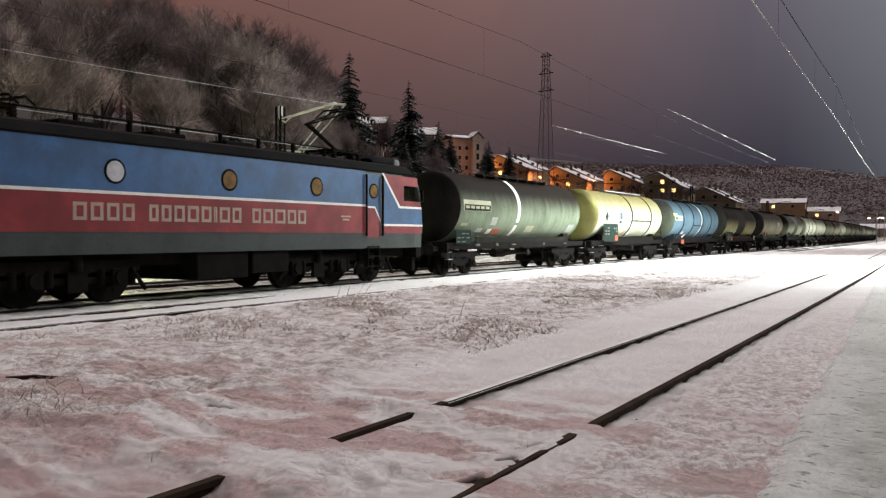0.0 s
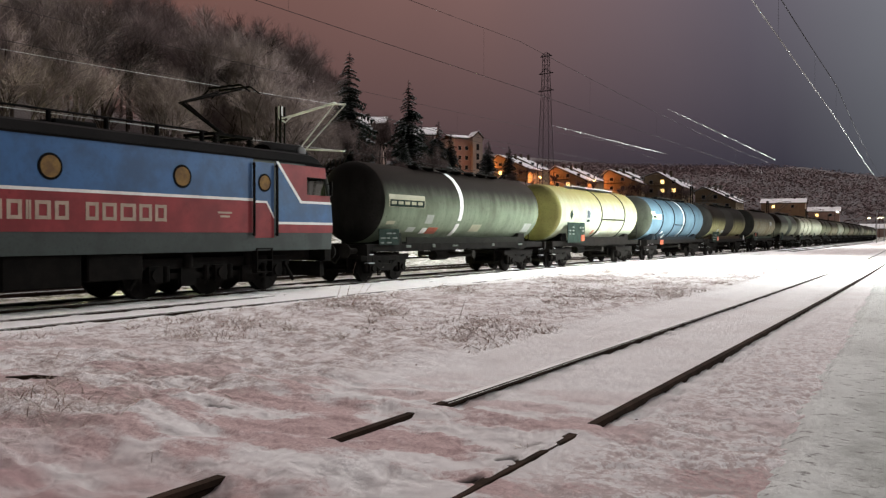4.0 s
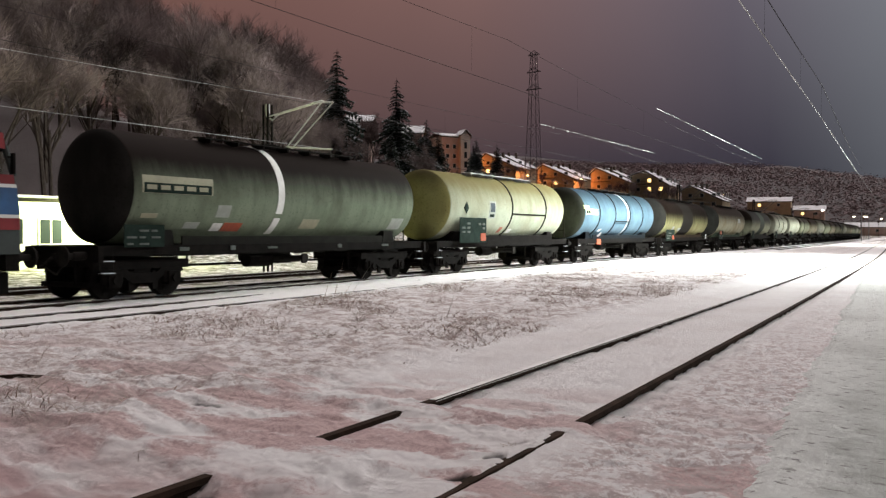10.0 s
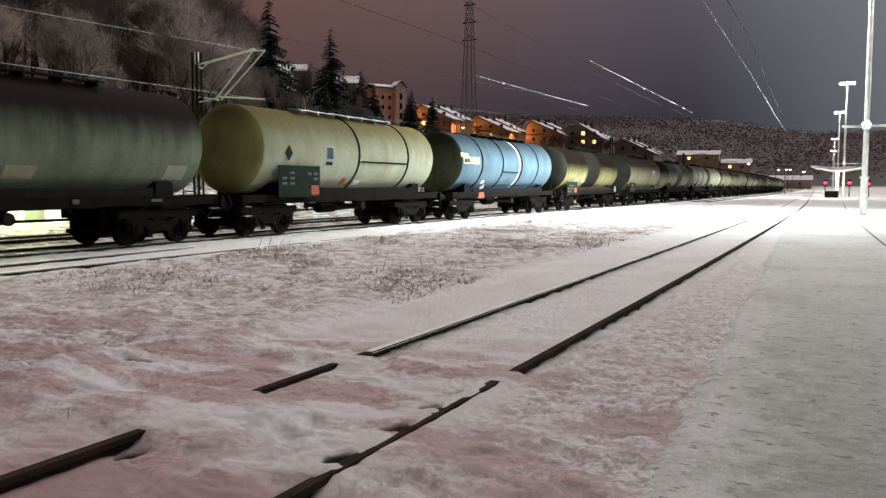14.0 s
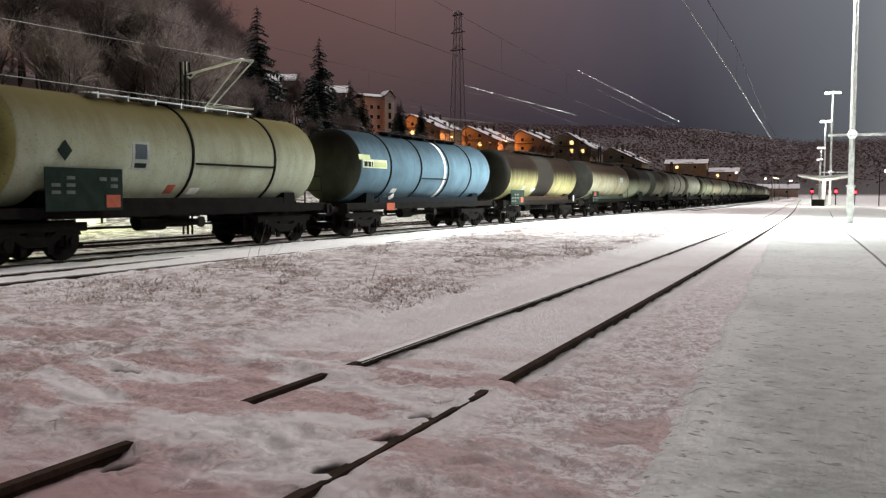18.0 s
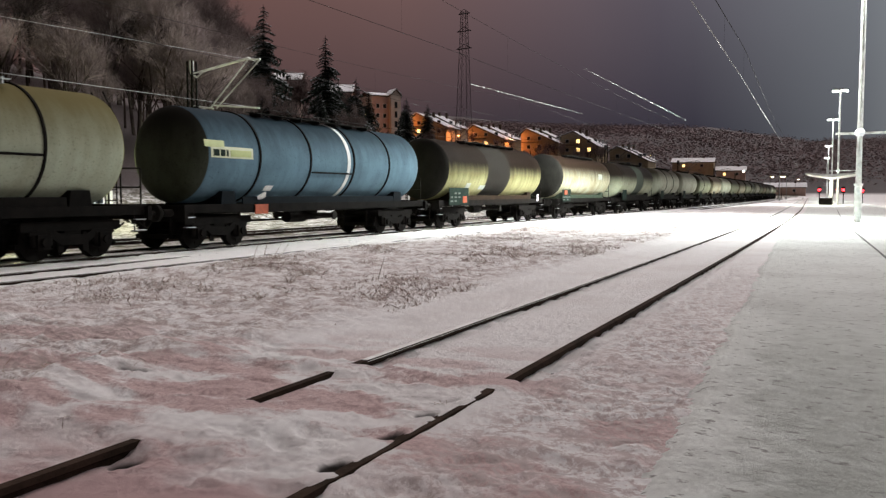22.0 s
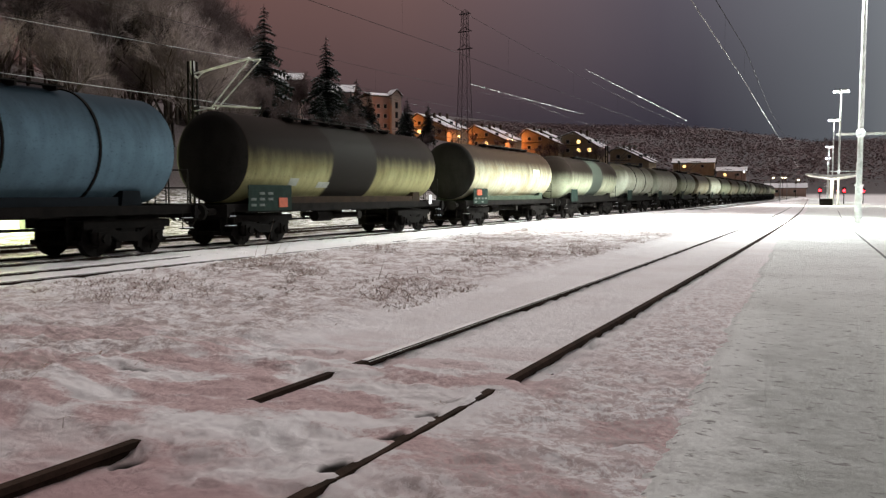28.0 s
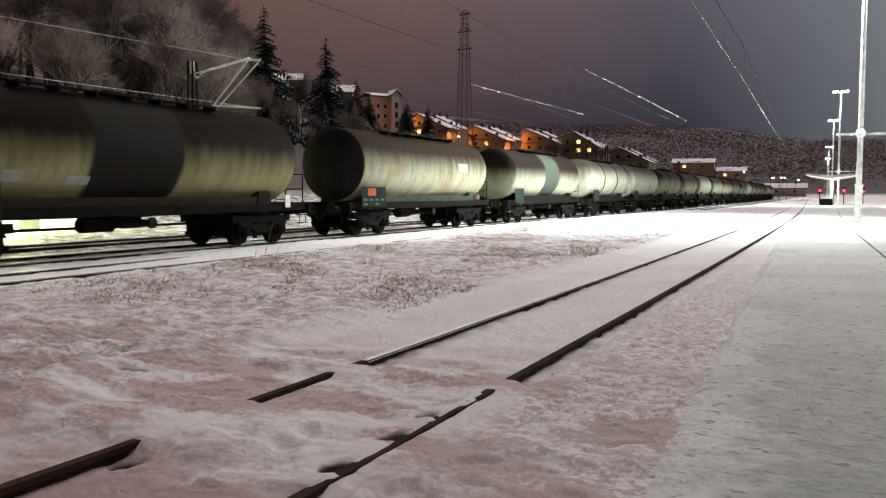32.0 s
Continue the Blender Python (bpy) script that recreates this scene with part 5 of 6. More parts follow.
def light_mast(x, y, arm=True):
    m = tagged(new("light_mast"), "tall grey lighting mast with twin white lamps, rimed with snow", "lamp post", "lighting masts")
    m.location = (x, y, 0)
    bm = bmesh.new()
    rod(bm, (0, 0, -0.3), (0, 0, MAST_H), 0.155, 14, 0.11)
    part("pole", bm, FROSTED, m, smooth=True)
    bm = bmesh.new()
    rod(bm, (0, 0, 0.0), (0, 0, 1.9), 0.18, 14)
    rod(bm, (0, 0, 1.9), (0, 0, 2.0), 0.23, 14)
    part("base_sleeve", bm, FROSTED, m, smooth=True)
    bm = bmesh.new()
    box(bm, (0, 0, MAST_H - 0.05), (1.9, 0.16, 0.14))
    part("head_beam", bm, GALV, m)
    for s in (-1, 1):
        bm = bmesh.new()
        box(bm, (s * 0.62, 0, MAST_H - 0.17), (0.72, 0.56, 0.12))
        hd = part("lamp_head", bm, GALV, m, bevel=0.02)
        bm = bmesh.new()
        box(bm, (s * 0.62, 0, MAST_H - 0.32), (0.66, 0.5, 0.18))
        part("lamp_glass", bm, LED, hd, "glowing white lamp glass")
    if arm:
        bm = bmesh.new()
        box(bm, (0.5, 0, 4.60), (3.3, 0.11, 0.12))
        part("cross_arm", bm, FROSTED, m, "snow-covered cross arm")
        bm = bmesh.new()
        bmesh.ops.create_icosphere(bm, subdivisions=2, radius=0.25, matrix=pose(0, 0, 4.62))
        part("snow_lump", bm, SNOW_CAP, m, smooth=True)
    return m


for mx, my in MASTS:
    light_mast(mx, my)

# unseen tower, added to carry the fill light
tw = tagged(new("fill_tower"), "unseen lattice tower added to hold the fill light", "floodlight tower")
tw.location = (FILL_TOWER[0], FILL_TOWER[1], 0)
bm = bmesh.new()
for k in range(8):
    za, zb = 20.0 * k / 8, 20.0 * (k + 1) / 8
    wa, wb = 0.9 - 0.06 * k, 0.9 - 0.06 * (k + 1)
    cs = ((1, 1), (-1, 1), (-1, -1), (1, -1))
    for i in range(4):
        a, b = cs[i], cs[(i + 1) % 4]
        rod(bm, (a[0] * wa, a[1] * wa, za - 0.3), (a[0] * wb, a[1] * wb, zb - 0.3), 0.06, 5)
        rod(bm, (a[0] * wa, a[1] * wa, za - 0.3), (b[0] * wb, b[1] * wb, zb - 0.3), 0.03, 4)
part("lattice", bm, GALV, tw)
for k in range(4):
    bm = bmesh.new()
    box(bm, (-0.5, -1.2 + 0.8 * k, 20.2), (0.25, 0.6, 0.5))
    hd = part("fill_light", bm, DARK_STEEL, tw)
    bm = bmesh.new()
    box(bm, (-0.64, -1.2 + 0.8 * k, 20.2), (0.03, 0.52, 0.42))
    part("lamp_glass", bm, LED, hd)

# platform canopy
can = tagged(new("platform_canopy"), "white butterfly canopy on slim columns with snow on top", "canopy")
can.location = (-1.7, 133, 0)
bm = bmesh.new()
for s in (-1, 1):
    vs = [(0, -9, 3.55), (s * 3.2, -9, 4.1), (s * 3.2, 9, 4.1), (0, 9, 3.55)]
    lo = [bm.verts.new(v) for v in vs]
    hi = [bm.verts.new((v[0], v[1], v[2] + (0.22 if v[0] else 0.5))) for v in vs]
    bm.faces.new(lo)
    bm.faces.new(hi[::-1])
    for i in range(4):
        bm.faces.new((lo[i], lo[(i + 1) % 4], hi[(i + 1) % 4], hi[i]))
part("roof", bm, WHITE_SIGN, can)
for y in (-7, 0, 7):
    bm = bmesh.new()
    box(bm, (0, y, 1.8), (0.34, 0.34, 3.7))
    part("column", bm, CONCRETE, can)
bm = bmesh.new()
box(bm, (0.0, -2, 3.35), (0.3, 1.6, 0.12))
part("light_fitting", bm, lamp_glow("canopy_tube", (1.0, 0.95, 0.6), 14), can)
bulb("canopy_light", (-1.7, 124.5, 3.0), 900, (1.0, 0.97, 0.8), 0.2)
bulb("canopy_light", (-1.7, 131.0, 3.2), 900, (1.0, 0.97, 0.8), 0.2)
bm = bmesh.new()
box(bm, (-0.6, -7.5, 0.45), (1.6, 0.6, 0.9))
part("bench_box", bm, BLACK_IRON, can)


def signal(x, y, z):
    s = tagged(new("railway_signal"), "dark signal post showing a red light", "signal", "red signals")
    s.location = (x, y, 0)
    bm = bmesh.new()
    rod(bm, (0, 0, -0.2), (0, 0, z + 0.5), 0.07, 8)
    part("post", bm, BLACK_IRON, s)
    bm = bmesh.new()
    box(bm, (0, 0, z), (0.5, 0.2, 0.95))
    hd = part("signal_head", bm, BLACK_IRON, s)
    bm = bmesh.new()
    rod(bm, (0, -0.10, z), (0, -0.16, z), 0.21, 16)
    part("lens", bm, RED_LIGHT, hd, "glowing red lens")


for sx, sy, sz in ((-3.7, 150, 2.1), (-1.1, 150, 2.05), (-0.18, 141, 2.05), (2.57, 150, 1.95)):
    signal(sx, sy, sz)


def street_lamp(x, y, h, glass_mat, group="street lamps", label="distant street lamp with an orange glow"):
    z0 = hill(x, y) - 0.3
    s = tagged(new("street_lamp"), label, "street lamp", group)
    s.location = (x, y, z0)
    bm = bmesh.new()
    rod(bm, (0, 0, -1.5), (0, 0, h), 0.09, 8, 0.05)
    rod(bm, (0, 0, h), (0.9, -0.6, h + 0.25), 0.04, 6)
    part("post", bm, DARK_STEEL, s)
    bm = bmesh.new()
    box(bm, (1.1, -0.75, h + 0.2), (0.75, 0.5, 0.22), rz=-35)
    part("lamp_glass", bm, glass_mat, s)
    return (x + 1.1, y - 0.8, z0 + h - 0.15)


for x, y, h in ((6.0, 150, 5.3), (7.2, 150, 6.1), (8.9, 150, 6.9)):
    street_lamp(x, y, h, LED, "white path lamps", "white path lamp beyond the platforms")
for x, z in ((-29.8, 8.8), (-26.3, 8.8), (-24.9, 8.8), (-19.5, 7.8), (-42.0, 10.9)):
    street_lamp(x, 399, z, lamp_glow("far_lamp_glass", (1.0, 0.8, 0.45), 40) if x != -42.0 else LED)

# ---- hut and lamp behind the train ----
HUT_WALL = paint("cream_hut_wall", (0.76, 0.76, 0.68), (0.66, 0.66, 0.58), 0.7, 0, 1.5, 20, 0.2)
hut = tagged(new("yard_hut"), "low pale yard building lit by its own lamp", "building")
hut.matrix_basis = pose(-38.9, 26.5, -0.3) @ Matrix.Diagonal((1, 1.18, 1.1, 1))
bm = bmesh.new()
box(bm, (0, 0, 1.45), (5.6, 13.0, 2.9))
part("wall", bm, HUT_WALL, hut)
bm = bmesh.new()
box(bm, (0.1, 0, 2.98), (6.2, 13.6, 0.14))
part("roof", bm, DARK_STEEL, hut)
bm = bmesh.new()
box(bm, (0.1, 0, 3.11), (6.0, 13.4, 0.13))
part("snow_on_roof", bm, SNOW_CAP, hut, bevel=0.04)
for y in (-5.5, -2.6, -0.9, 3.6, 5.4):
    bm = bmesh.new()
    box(bm, (2.82, y, 1.65), (0.06, 1.1, 1.2))
    wf = part("window", bm, WHITE_SIGN, hut, "white-framed window")
    for dy in (-0.26, 0.26):
        bm = bmesh.new()
        box(bm, (2.856, y + dy, 1.65), (0.02, 0.44, 1.04))
        part("pane", bm, GLASS, wf)
bm = bmesh.new()
box(bm, (2.82, 2.0, 1.05), (0.06, 0.95, 2.1))
dr = part("door", bm, paint("hut_door", (0.20, 0.22, 0.18), (0.15, 0.17, 0.14), 0.5), hut)
bm = bmesh.new()
rod(bm, (2.86, 2.35, 1.05), (2.94, 2.35, 1.05), 0.025, 8)
part("handle", bm, GALV, dr)
for y in (-6.2, 6.2):
    bm = bmesh.new()
    rod(bm, (2.88, y, 0.0), (2.88, y, 2.85), 0.05, 8)
    part("drainpipe", bm, DARK_STEEL, hut)
bm = bmesh.new()
rod(bm, (2.8, 0.2, 2.1), (2.84, 0.2, 2.8), 0.05, 8)
rod(bm, (2.8, 0.2, 2.7), (3.9, 0.2, 2.84), 0.035, 6)
lamp_arm = part("lamp_bracket", bm, DARK_STEEL, hut)
bm = bmesh.new()
box(bm, (3.95, 0.2, 2.77), (0.4, 0.3, 0.08))
part("lamp_glass", bm, lamp_glow("yard_lamp_glass", (0.95, 1.0, 0.7), 60), lamp_arm)

# ---- overhead line ----
FROST_WIRE = paint("half_frosted_wire", (0.30, 0.30, 0.30), (0.60, 0.61, 0.60), 0.7, 0, 0.35, 3, 0)
DARK_WIRE = paint("dark_wire", (0.030, 0.028, 0.028), (0.05, 0.048, 0.048), 0.9, 0.0, 0.3, 4, 0)


def catenary_mast(x, y, arm_dx, z_top=7.1, slim=False):
    m = tagged(new("catenary_mast"), "dark lattice mast with a snow-dusted cantilever arm", "catenary mast", "catenary masts")
    z0 = -0.3
    m.location = (x, y, 0)
    d = 1 if arm_dx > 0 else -1
    bm = bmesh.new()
    for dx in (-0.13, 0.13) if not slim else ():
        for dy in (-0.13, 0.13):
            box(bm, (dx, dy, (z0 + z_top) / 2), (0.06, 0.06, z_top - z0))
    k = 0
    z = z0 + 0.3
    if slim:
        rod(bm, (0, 0, z0), (0, 0, z_top), 0.11, 8, 0.08)
    while z < z_top - 0.4 and not slim:
        f = 1 if k % 2 else -1
        for s in (-0.13, 0.13):
            rod(bm, (-0.13 * f, s, z), (0.13 * f, s, z + 0.4), 0.014, 4)
            rod(bm, (s, -0.13 * f, z), (s, 0.13 * f, z + 0.4), 0.014, 4)
        z += 0.4
        k += 1
    part("mast", bm, GALV if slim else BLACK_IRON, m)
    a = abs(arm_dx)
    bm = bmesh.new()
    P = lambda u, z: (d * u, 0, z)
    for off in (-0.07, 0.07):
        Q = lambda u, z: (d * u, off, z)
        rod(bm, Q(0.02, 6.55), Q(a, 7.05), 0.034, 6)
    rod(bm, P(0.0, 6.60), P(0.0, 7.12), 0.09, 8)
    rod(bm, P(0.0, 6.58), P(0.28, 6.40), 0.04, 6)
    rod(bm, P(0.28, 6.40), P(0.6, 6.62), 0.03, 6)
    rod(bm, P(a, 7.05), P(a - 2.05, 5.10), 0.036, 6)
    rod(bm, P(a + 0.55, 6.95), P(a - 1.75, 5.05), 0.036, 6)
    rod(bm, P(a - 0.2, 7.0), P(a + 0.55, 6.95), 0.034, 6)
    rod(bm, P(0.0, 5.22), P(a - 1.9, 5.06), 0.036, 6)
    rod(bm, P(0.1, 5.0), P(a - 2.0, 5.12), 0.03, 6)
    rod(bm, P(a - 2.0, 5.2), P(a + 0.5, 4.98), 0.034, 6)
    part("cantilever", bm, FROSTED if y < 50 else GALV_DULL, m, "cantilever tubes white with frost" if y < 50 else "dull cantilever tubes", smooth=True)
    for u, z in ((0.12, 6.57), (0.15, 5.14)):
        bm = bmesh.new()
        for k in range(3):
            rod(bm, P(u + 0.09 * k, z + 0.02 * k), P(u + 0.09 * k + 0.04, z + 0.02 * k), 0.085, 10)
        part("insulator", bm, DARK_STEEL, m)
    return m


catenary_mast(-25.35, 28.5, 3.05)
for yy in (98.0, 148.0, 198.0, 248.0):
    catenary_mast(-25.2 + line_bend(yy), yy, 3.05)
for yy in (205.0, 265.0):
    catenary_mast(-8.0 + siding_bend(yy), yy, 3.0, slim=True)


def wire(x, z, y0, y1, spacing, sag, bend, r, phase=0.0):
    bm = bmesh.new()
    ys = axis([(y0, y1, 2.5)])
    pts = []
    for y in ys:
        u = ((y - phase) / spacing) % 1.0
        pts.append((x + bend(y), y, z - sag * 4 * u * (1 - u)))
    rings = [[(px + r * math.cos(a), py, pz + r * math.sin(a)) for a in (0.5, 2.1, 3.7, 5.2)] for px, py, pz in pts]
    loft(bm, rings)
    return bm


def overhead_line(x, bend, zc, zm, y0, y1, phase, spacing, label, mat=FROST_WIRE, r=0.012):
    w = tagged(new("overhead_line"), label, "overhead wire", "overhead lines")
    if x == BACK_X:
        # frosted wire: the lit stretch is painted pale, the unlit rest dark
        for a, b, mt in ((y0, 29.0, mat), (29.0, y1, DARK_WIRE)):
            part("contact_wire", wire(x, zc, a, b, spacing, 0.10, bend, r, phase), mt, w)
            part("messenger_wire", wire(x, zm, a, b, spacing, 0.55, bend, r * 0.8, phase), mt, w)
    else:
        part("contact_wire", wire(x, zc, y0, y1, spacing, 0.10, bend, r, phase), mat, w)
        part("messenger_wire", wire(x, zm, y0, y1, spacing, 0.55, bend, r * 0.8, phase), DARK_WIRE, w)
    y = y0 + 3
    while y < min(y1, 130):
        u = ((y - phase) / spacing) % 1.0
        bm = bmesh.new()
        rod(bm, (x + bend(y), y, zc - 0.40 * u * (1 - u)), (x + bend(y), y, zm - 2.2 * u * (1 - u)), 0.002, 4)
        part("dropper", bm, DARK_WIRE, w)
        y += 7.0
    return w


overhead_line(BACK_X, line_bend, 5.05, 7.0, -22, 330, 28.5, 50, "frosted overhead wire behind the train")
mid_line = overhead_line(MID_X, line_bend, 5.0, 6.05, -20, 330, 40.0, 60, "overhead wire over the snowed-in track, painted pale in its one lit stretch", DARK_WIRE, 0.007)
strip_line = overhead_line(-9.6, line_bend, 5.3, 6.5, -20, 330, 20.0, 60, "overhead wire over the weedy strip, beaded with frost", DARK_WIRE, 0.007)
# stretches painted pale as lamplit frost, with lumps at the clamps
for owner, x, pts, lumps in ((mid_line, MID_X, [(33.0, 6.08), (41.0, 6.16), (50.0, 6.26)], (34.5, 36.2)),
                             (strip_line, -9.6, [(33.5, 6.48), (43.4, 6.43), (58.0, 6.32)], (43.5, 51.0, 54.5, 57.5))):
    bm = bmesh.new()
    loft(bm, [[(x + 0.007 * math.cos(a), y, z + 0.007 * math.sin(a)) for a in (0.5, 2.1, 3.7, 5.2)] for y, z in pts])
    part("frosted_wire", bm, FROST_WIRE, owner, "frosted wire painted pale where lamps catch it")
    for y in lumps:
        z = pts[0][1] + (pts[2][1] - pts[0][1]) * (y - pts[0][0]) / (pts[2][0] - pts[0][0])
        bm = bmesh.new()
        bmesh.ops.create_icosphere(bm, subdivisions=1, radius=0.04, matrix=pose(x, y, z - 0.01))
        part("frost_lump", bm, SNOW_CAP, owner)
overhead_line(-2.43, lambda y: -0.029 * y, 5.5, 6.65, -20, 330, 32.0, 60, "frosted overhead wire over the siding")

# lattice pylon on the slope
pyl = tagged(new("pylon"), "dark lattice pylon on the hillside", "pylon")
px0, py0 = -101.3, 228.5
pyl.location = (px0, py0, hill(px0, py0) - 0.5)
bm = bmesh.new()
H = 41.0
for k in range(14):
    za, zb = H * k / 14, H * (k + 1) / 14
    wa, wb = 2.0 - 1.3 * k / 14, 2.0 - 1.3 * (k + 1) / 14
    cs = ((1, 1), (-1, 1), (-1, -1), (1, -1))
    for i in range(4):
        a, b = cs[i], cs[(i + 1) % 4]
        rod(bm, (a[0] * wa, a[1] * wa, za), (a[0] * wb, a[1] * wb, zb), 0.08, 4)
        rod(bm, (a[0] * wa, a[1] * wa, za), (b[0] * wb, b[1] * wb, zb), 0.04, 4)
        rod(bm, (b[0] * wa, b[1] * wa, za), (a[0] * wb, a[1] * wb, zb), 0.04, 4)
PYLON_STEEL = paint("rimed_pylon_steel", (0.10, 0.082, 0.088), (0.07, 0.058, 0.062), 0.9, 0, 0.3, 4, 0)
part("lattice", bm, PYLON_STEEL, pyl)
for z, w in ((30, 2.4), (35, 2.2), (40, 1.8)):
    bm = bmesh.new()
    rod(bm, (-w, 0, z), (w, 0, z + 0.2), 0.15, 4)
    rod(bm, (-w, 0, z), (0, 0, z + 1.4), 0.09, 4)
    rod(bm, (w, 0, z), (0, 0, z + 1.4), 0.09, 4)
    part("crossarm", bm, PYLON_STEEL, pyl)

# ---- houses on the slope ----
PLASTER = paint("ochre_plaster", (0.50, 0.40, 0.27), (0.42, 0.33, 0.22), 0.8, 0, 0.6, 8, 0.3)
PLASTER2 = paint("pink_plaster", (0.52, 0.38, 0.33), (0.44, 0.32, 0.28), 0.8, 0, 0.6, 8, 0.3)
EAVES = paint("dark_eaves", (0.10, 0.07, 0.05), (0.07, 0.05, 0.04), 0.7)


def house(x, y, w, d, h, rz, wall_mat, lit=(), label="", storeys=2, ridge=3.2, base=None, apex=0.0, drop=0.0):
    """A pitched house; apex shifts the ridge across the front, drop lowers the eave on the far side of it."""
    z0 = (hill(x, y) if base is None else base)
    hs = tagged(new("house"), label, "house", "houses on the slope")
    hs.matrix_basis = pose(x, y, z0, 0, 0, rz)
    bm = bmesh.new()
    slabs = [(-w / 2, -6.0), (w / 2, -6.0), (w / 2, h - drop), (apex, h + ridge), (-w / 2, h)]
    lo = [bm.verts.new((a, -d / 2, z)) for a, z in slabs]
    hi = [bm.verts.new((a, d / 2, z)) for a, z in slabs]
    bm.faces.new(lo)
    bm.faces.new(hi[::-1])
    for i in range(5):
        bm.faces.new((lo[i], hi[i], hi[(i + 1) % 5], lo[(i + 1) % 5]))
    part("wall", bm, wall_mat, hs)
    for s, eave in ((-1, h), (1, h - drop)):
        run, fall = w / 2 - s * apex, h + ridge - eave
        ang = math.atan2(fall, run)
        L = math.hypot(run, fall) + 0.75
        cx, cz = apex + s * math.cos(ang) * L / 2, h + ridge - math.sin(ang) * L / 2
        bm = bmesh.new()
        box(bm, (cx, 0, cz + 0.02), (L, d + 1.4, 0.22), ry=s * math.degrees(ang))
        roof = part("roof", bm, EAVES, hs)
        bm = bmesh.new()
        box(bm, (cx + s * 0.04, 0, cz + 0.23), (L - 0.1, d + 1.3, 0.2), ry=s * math.degrees(ang))
        part("roof_snow", bm, SNOW_CAP, roof, "snow on the roof")
    for cx, cy in ((apex + 1.1, -d * 0.05), (apex + 2.4, d * 0.3)) if w > 10 else ((0.4, d * 0.25),):
        bm = bmesh.new()
        box(bm, (cx, cy, h + ridge - 0.1), (0.8, 0.8, 2.0))
        box(bm, (cx, cy, h + ridge + 0.95), (1.0, 1.0, 0.16))
        part("chimney", bm, EAVES, hs)
    n = 0
    for st in range(storeys):
        for k in (-1, 0, 1):
            if w < 7 and k == 0:
                continue
            bm = bmesh.new()
            box(bm, (k * w * 0.29, -d / 2 - 0.02, h - 1.7 - 2.9 * st), (1.3, 0.12, 1.35))
            wf = part("window", bm, WHITE_SIGN, hs)
            bm = bmesh.new()
            box(bm, (k * w * 0.29, -d / 2 - 0.09, h - 1.7 - 2.9 * st), (1.1, 0.06, 1.15))
            part("pane", bm, WARM_WINDOW if n in lit else GLASS, wf, "warm lit pane" if n in lit else "")
            n += 1
    for k in (-1, 1):
        bm = bmesh.new()
        box(bm, (w / 2 + 0.02, k * d * 0.22, h - 1.7), (0.12, 1.4, 1.35))
        wf = part("window", bm, WHITE_SIGN, hs)
        bm = bmesh.new()
        box(bm, (w / 2 + 0.09, k * d * 0.22, h - 1.7), (0.06, 1.2, 1.15))
        part("pane", bm, WARM_WINDOW if n in lit else GLASS, wf, "warm lit pane" if n in lit else "")
        n += 1
    bm = bmesh.new()
    box(bm, (-w * 0.22, -d / 2 - 0.8, h - 3.05), (w * 0.5, 1.5, 0.15))
    for k in range(6):
        rod(bm, (-w * 0.22 - w * 0.23 + k * w * 0.092, -d / 2 - 1.5, h - 3.0), (-w * 0.22 - w * 0.23 + k * w * 0.092, -d / 2 - 1.5, h - 2.1), 0.03, 4)
    rod(bm, (-w * 0.46, -d / 2 - 1.5, h - 2.1), (w * 0.02, -d / 2 - 1.5, h - 2.1), 0.04, 4)
    part("balcony", bm, EAVES, hs)
    return hs


ROW = [(-130.6, 270.0, 29.2, (3, 4), -4.6), (-112.2, 277.0, 25.0, (4,), -4.6), (-95.0, 283.0, 23.6, (), -4.6), (-83.0, 288.5, 22.6, (1, 4, 5), -1.6), (-66.5, 292.5, 17.4, (), -4.0)]
for hx, hy, top, lit, apex in ROW:
    house(hx, hy, 13.0, 12.0, 7.0, 3, PLASTER, lit, "stepped ochre house under street light with a long snowy roof", 2, 1.6, base=top - 8.6, apex=apex, drop=3.4)
    house(hx - 0.6, hy + 12.0, 11.0, 11.0, 7.0, 3, PLASTER, (), "rear wing of a stepped house with a long snowy roof", 2, 1.6, base=top - 7.9, apex=-4.4, drop=3.2)
# sodium lamps before the row
SOD = []
for hx, hy, top, lit, apex in ROW[:4]:
    SOD.append((hx - 8.0, hy - 11.0, top - 8.5))
for sx, sy, sz in SOD:
    s = tagged(new("street_lamp"), "street lamp with orange sodium light before the houses", "street lamp", "street lamps")
    s.location = (sx, sy, sz)
    bm = bmesh.new()
    rod(bm, (0, 0, -8.0), (0, 0, 4.6), 0.09, 8)
    part("post", bm, DARK_STEEL, s)
    bm = bmesh.new()
    box(bm, (0, 0.4, 4.7), (0.4, 0.9, 0.16))
    part("lamp_glass", bm, SODIUM_GLASS, s)
    bulb("sodium_light", (sx, sy + 0.6, sz + 4.4), 1700, SODIUM, 0.2)

# taller block and lone houses further up
blk = tagged(new("apartment_block"), "tall narrow apartment block with stair windows and a snowy roof", "apartment building")
blk.matrix_basis = pose(-130.0, 229.0, 11.6, 0, 0, 56)
bm = bmesh.new()
box(bm, (0, 0, 7), (9.4, 9.6, 24.6))
part("wall", bm, PLASTER2, blk)
PALE_PLASTER = paint("pale_plaster", (0.62, 0.56, 0.50), (0.54, 0.48, 0.42), 0.8, 0, 0.6, 8, 0.3)
# pale end wall: the light that falls on it is put into its colour
bm = bmesh.new()
box(bm, (-4.74, 0, 7), (0.12, 9.6, 24.6))
part("side_wall", bm, PALE_PLASTER, blk, "end wall with the light on it put into its pale colour")
# stair bay with a gable, and dark loggias beside it
bm = bmesh.new()
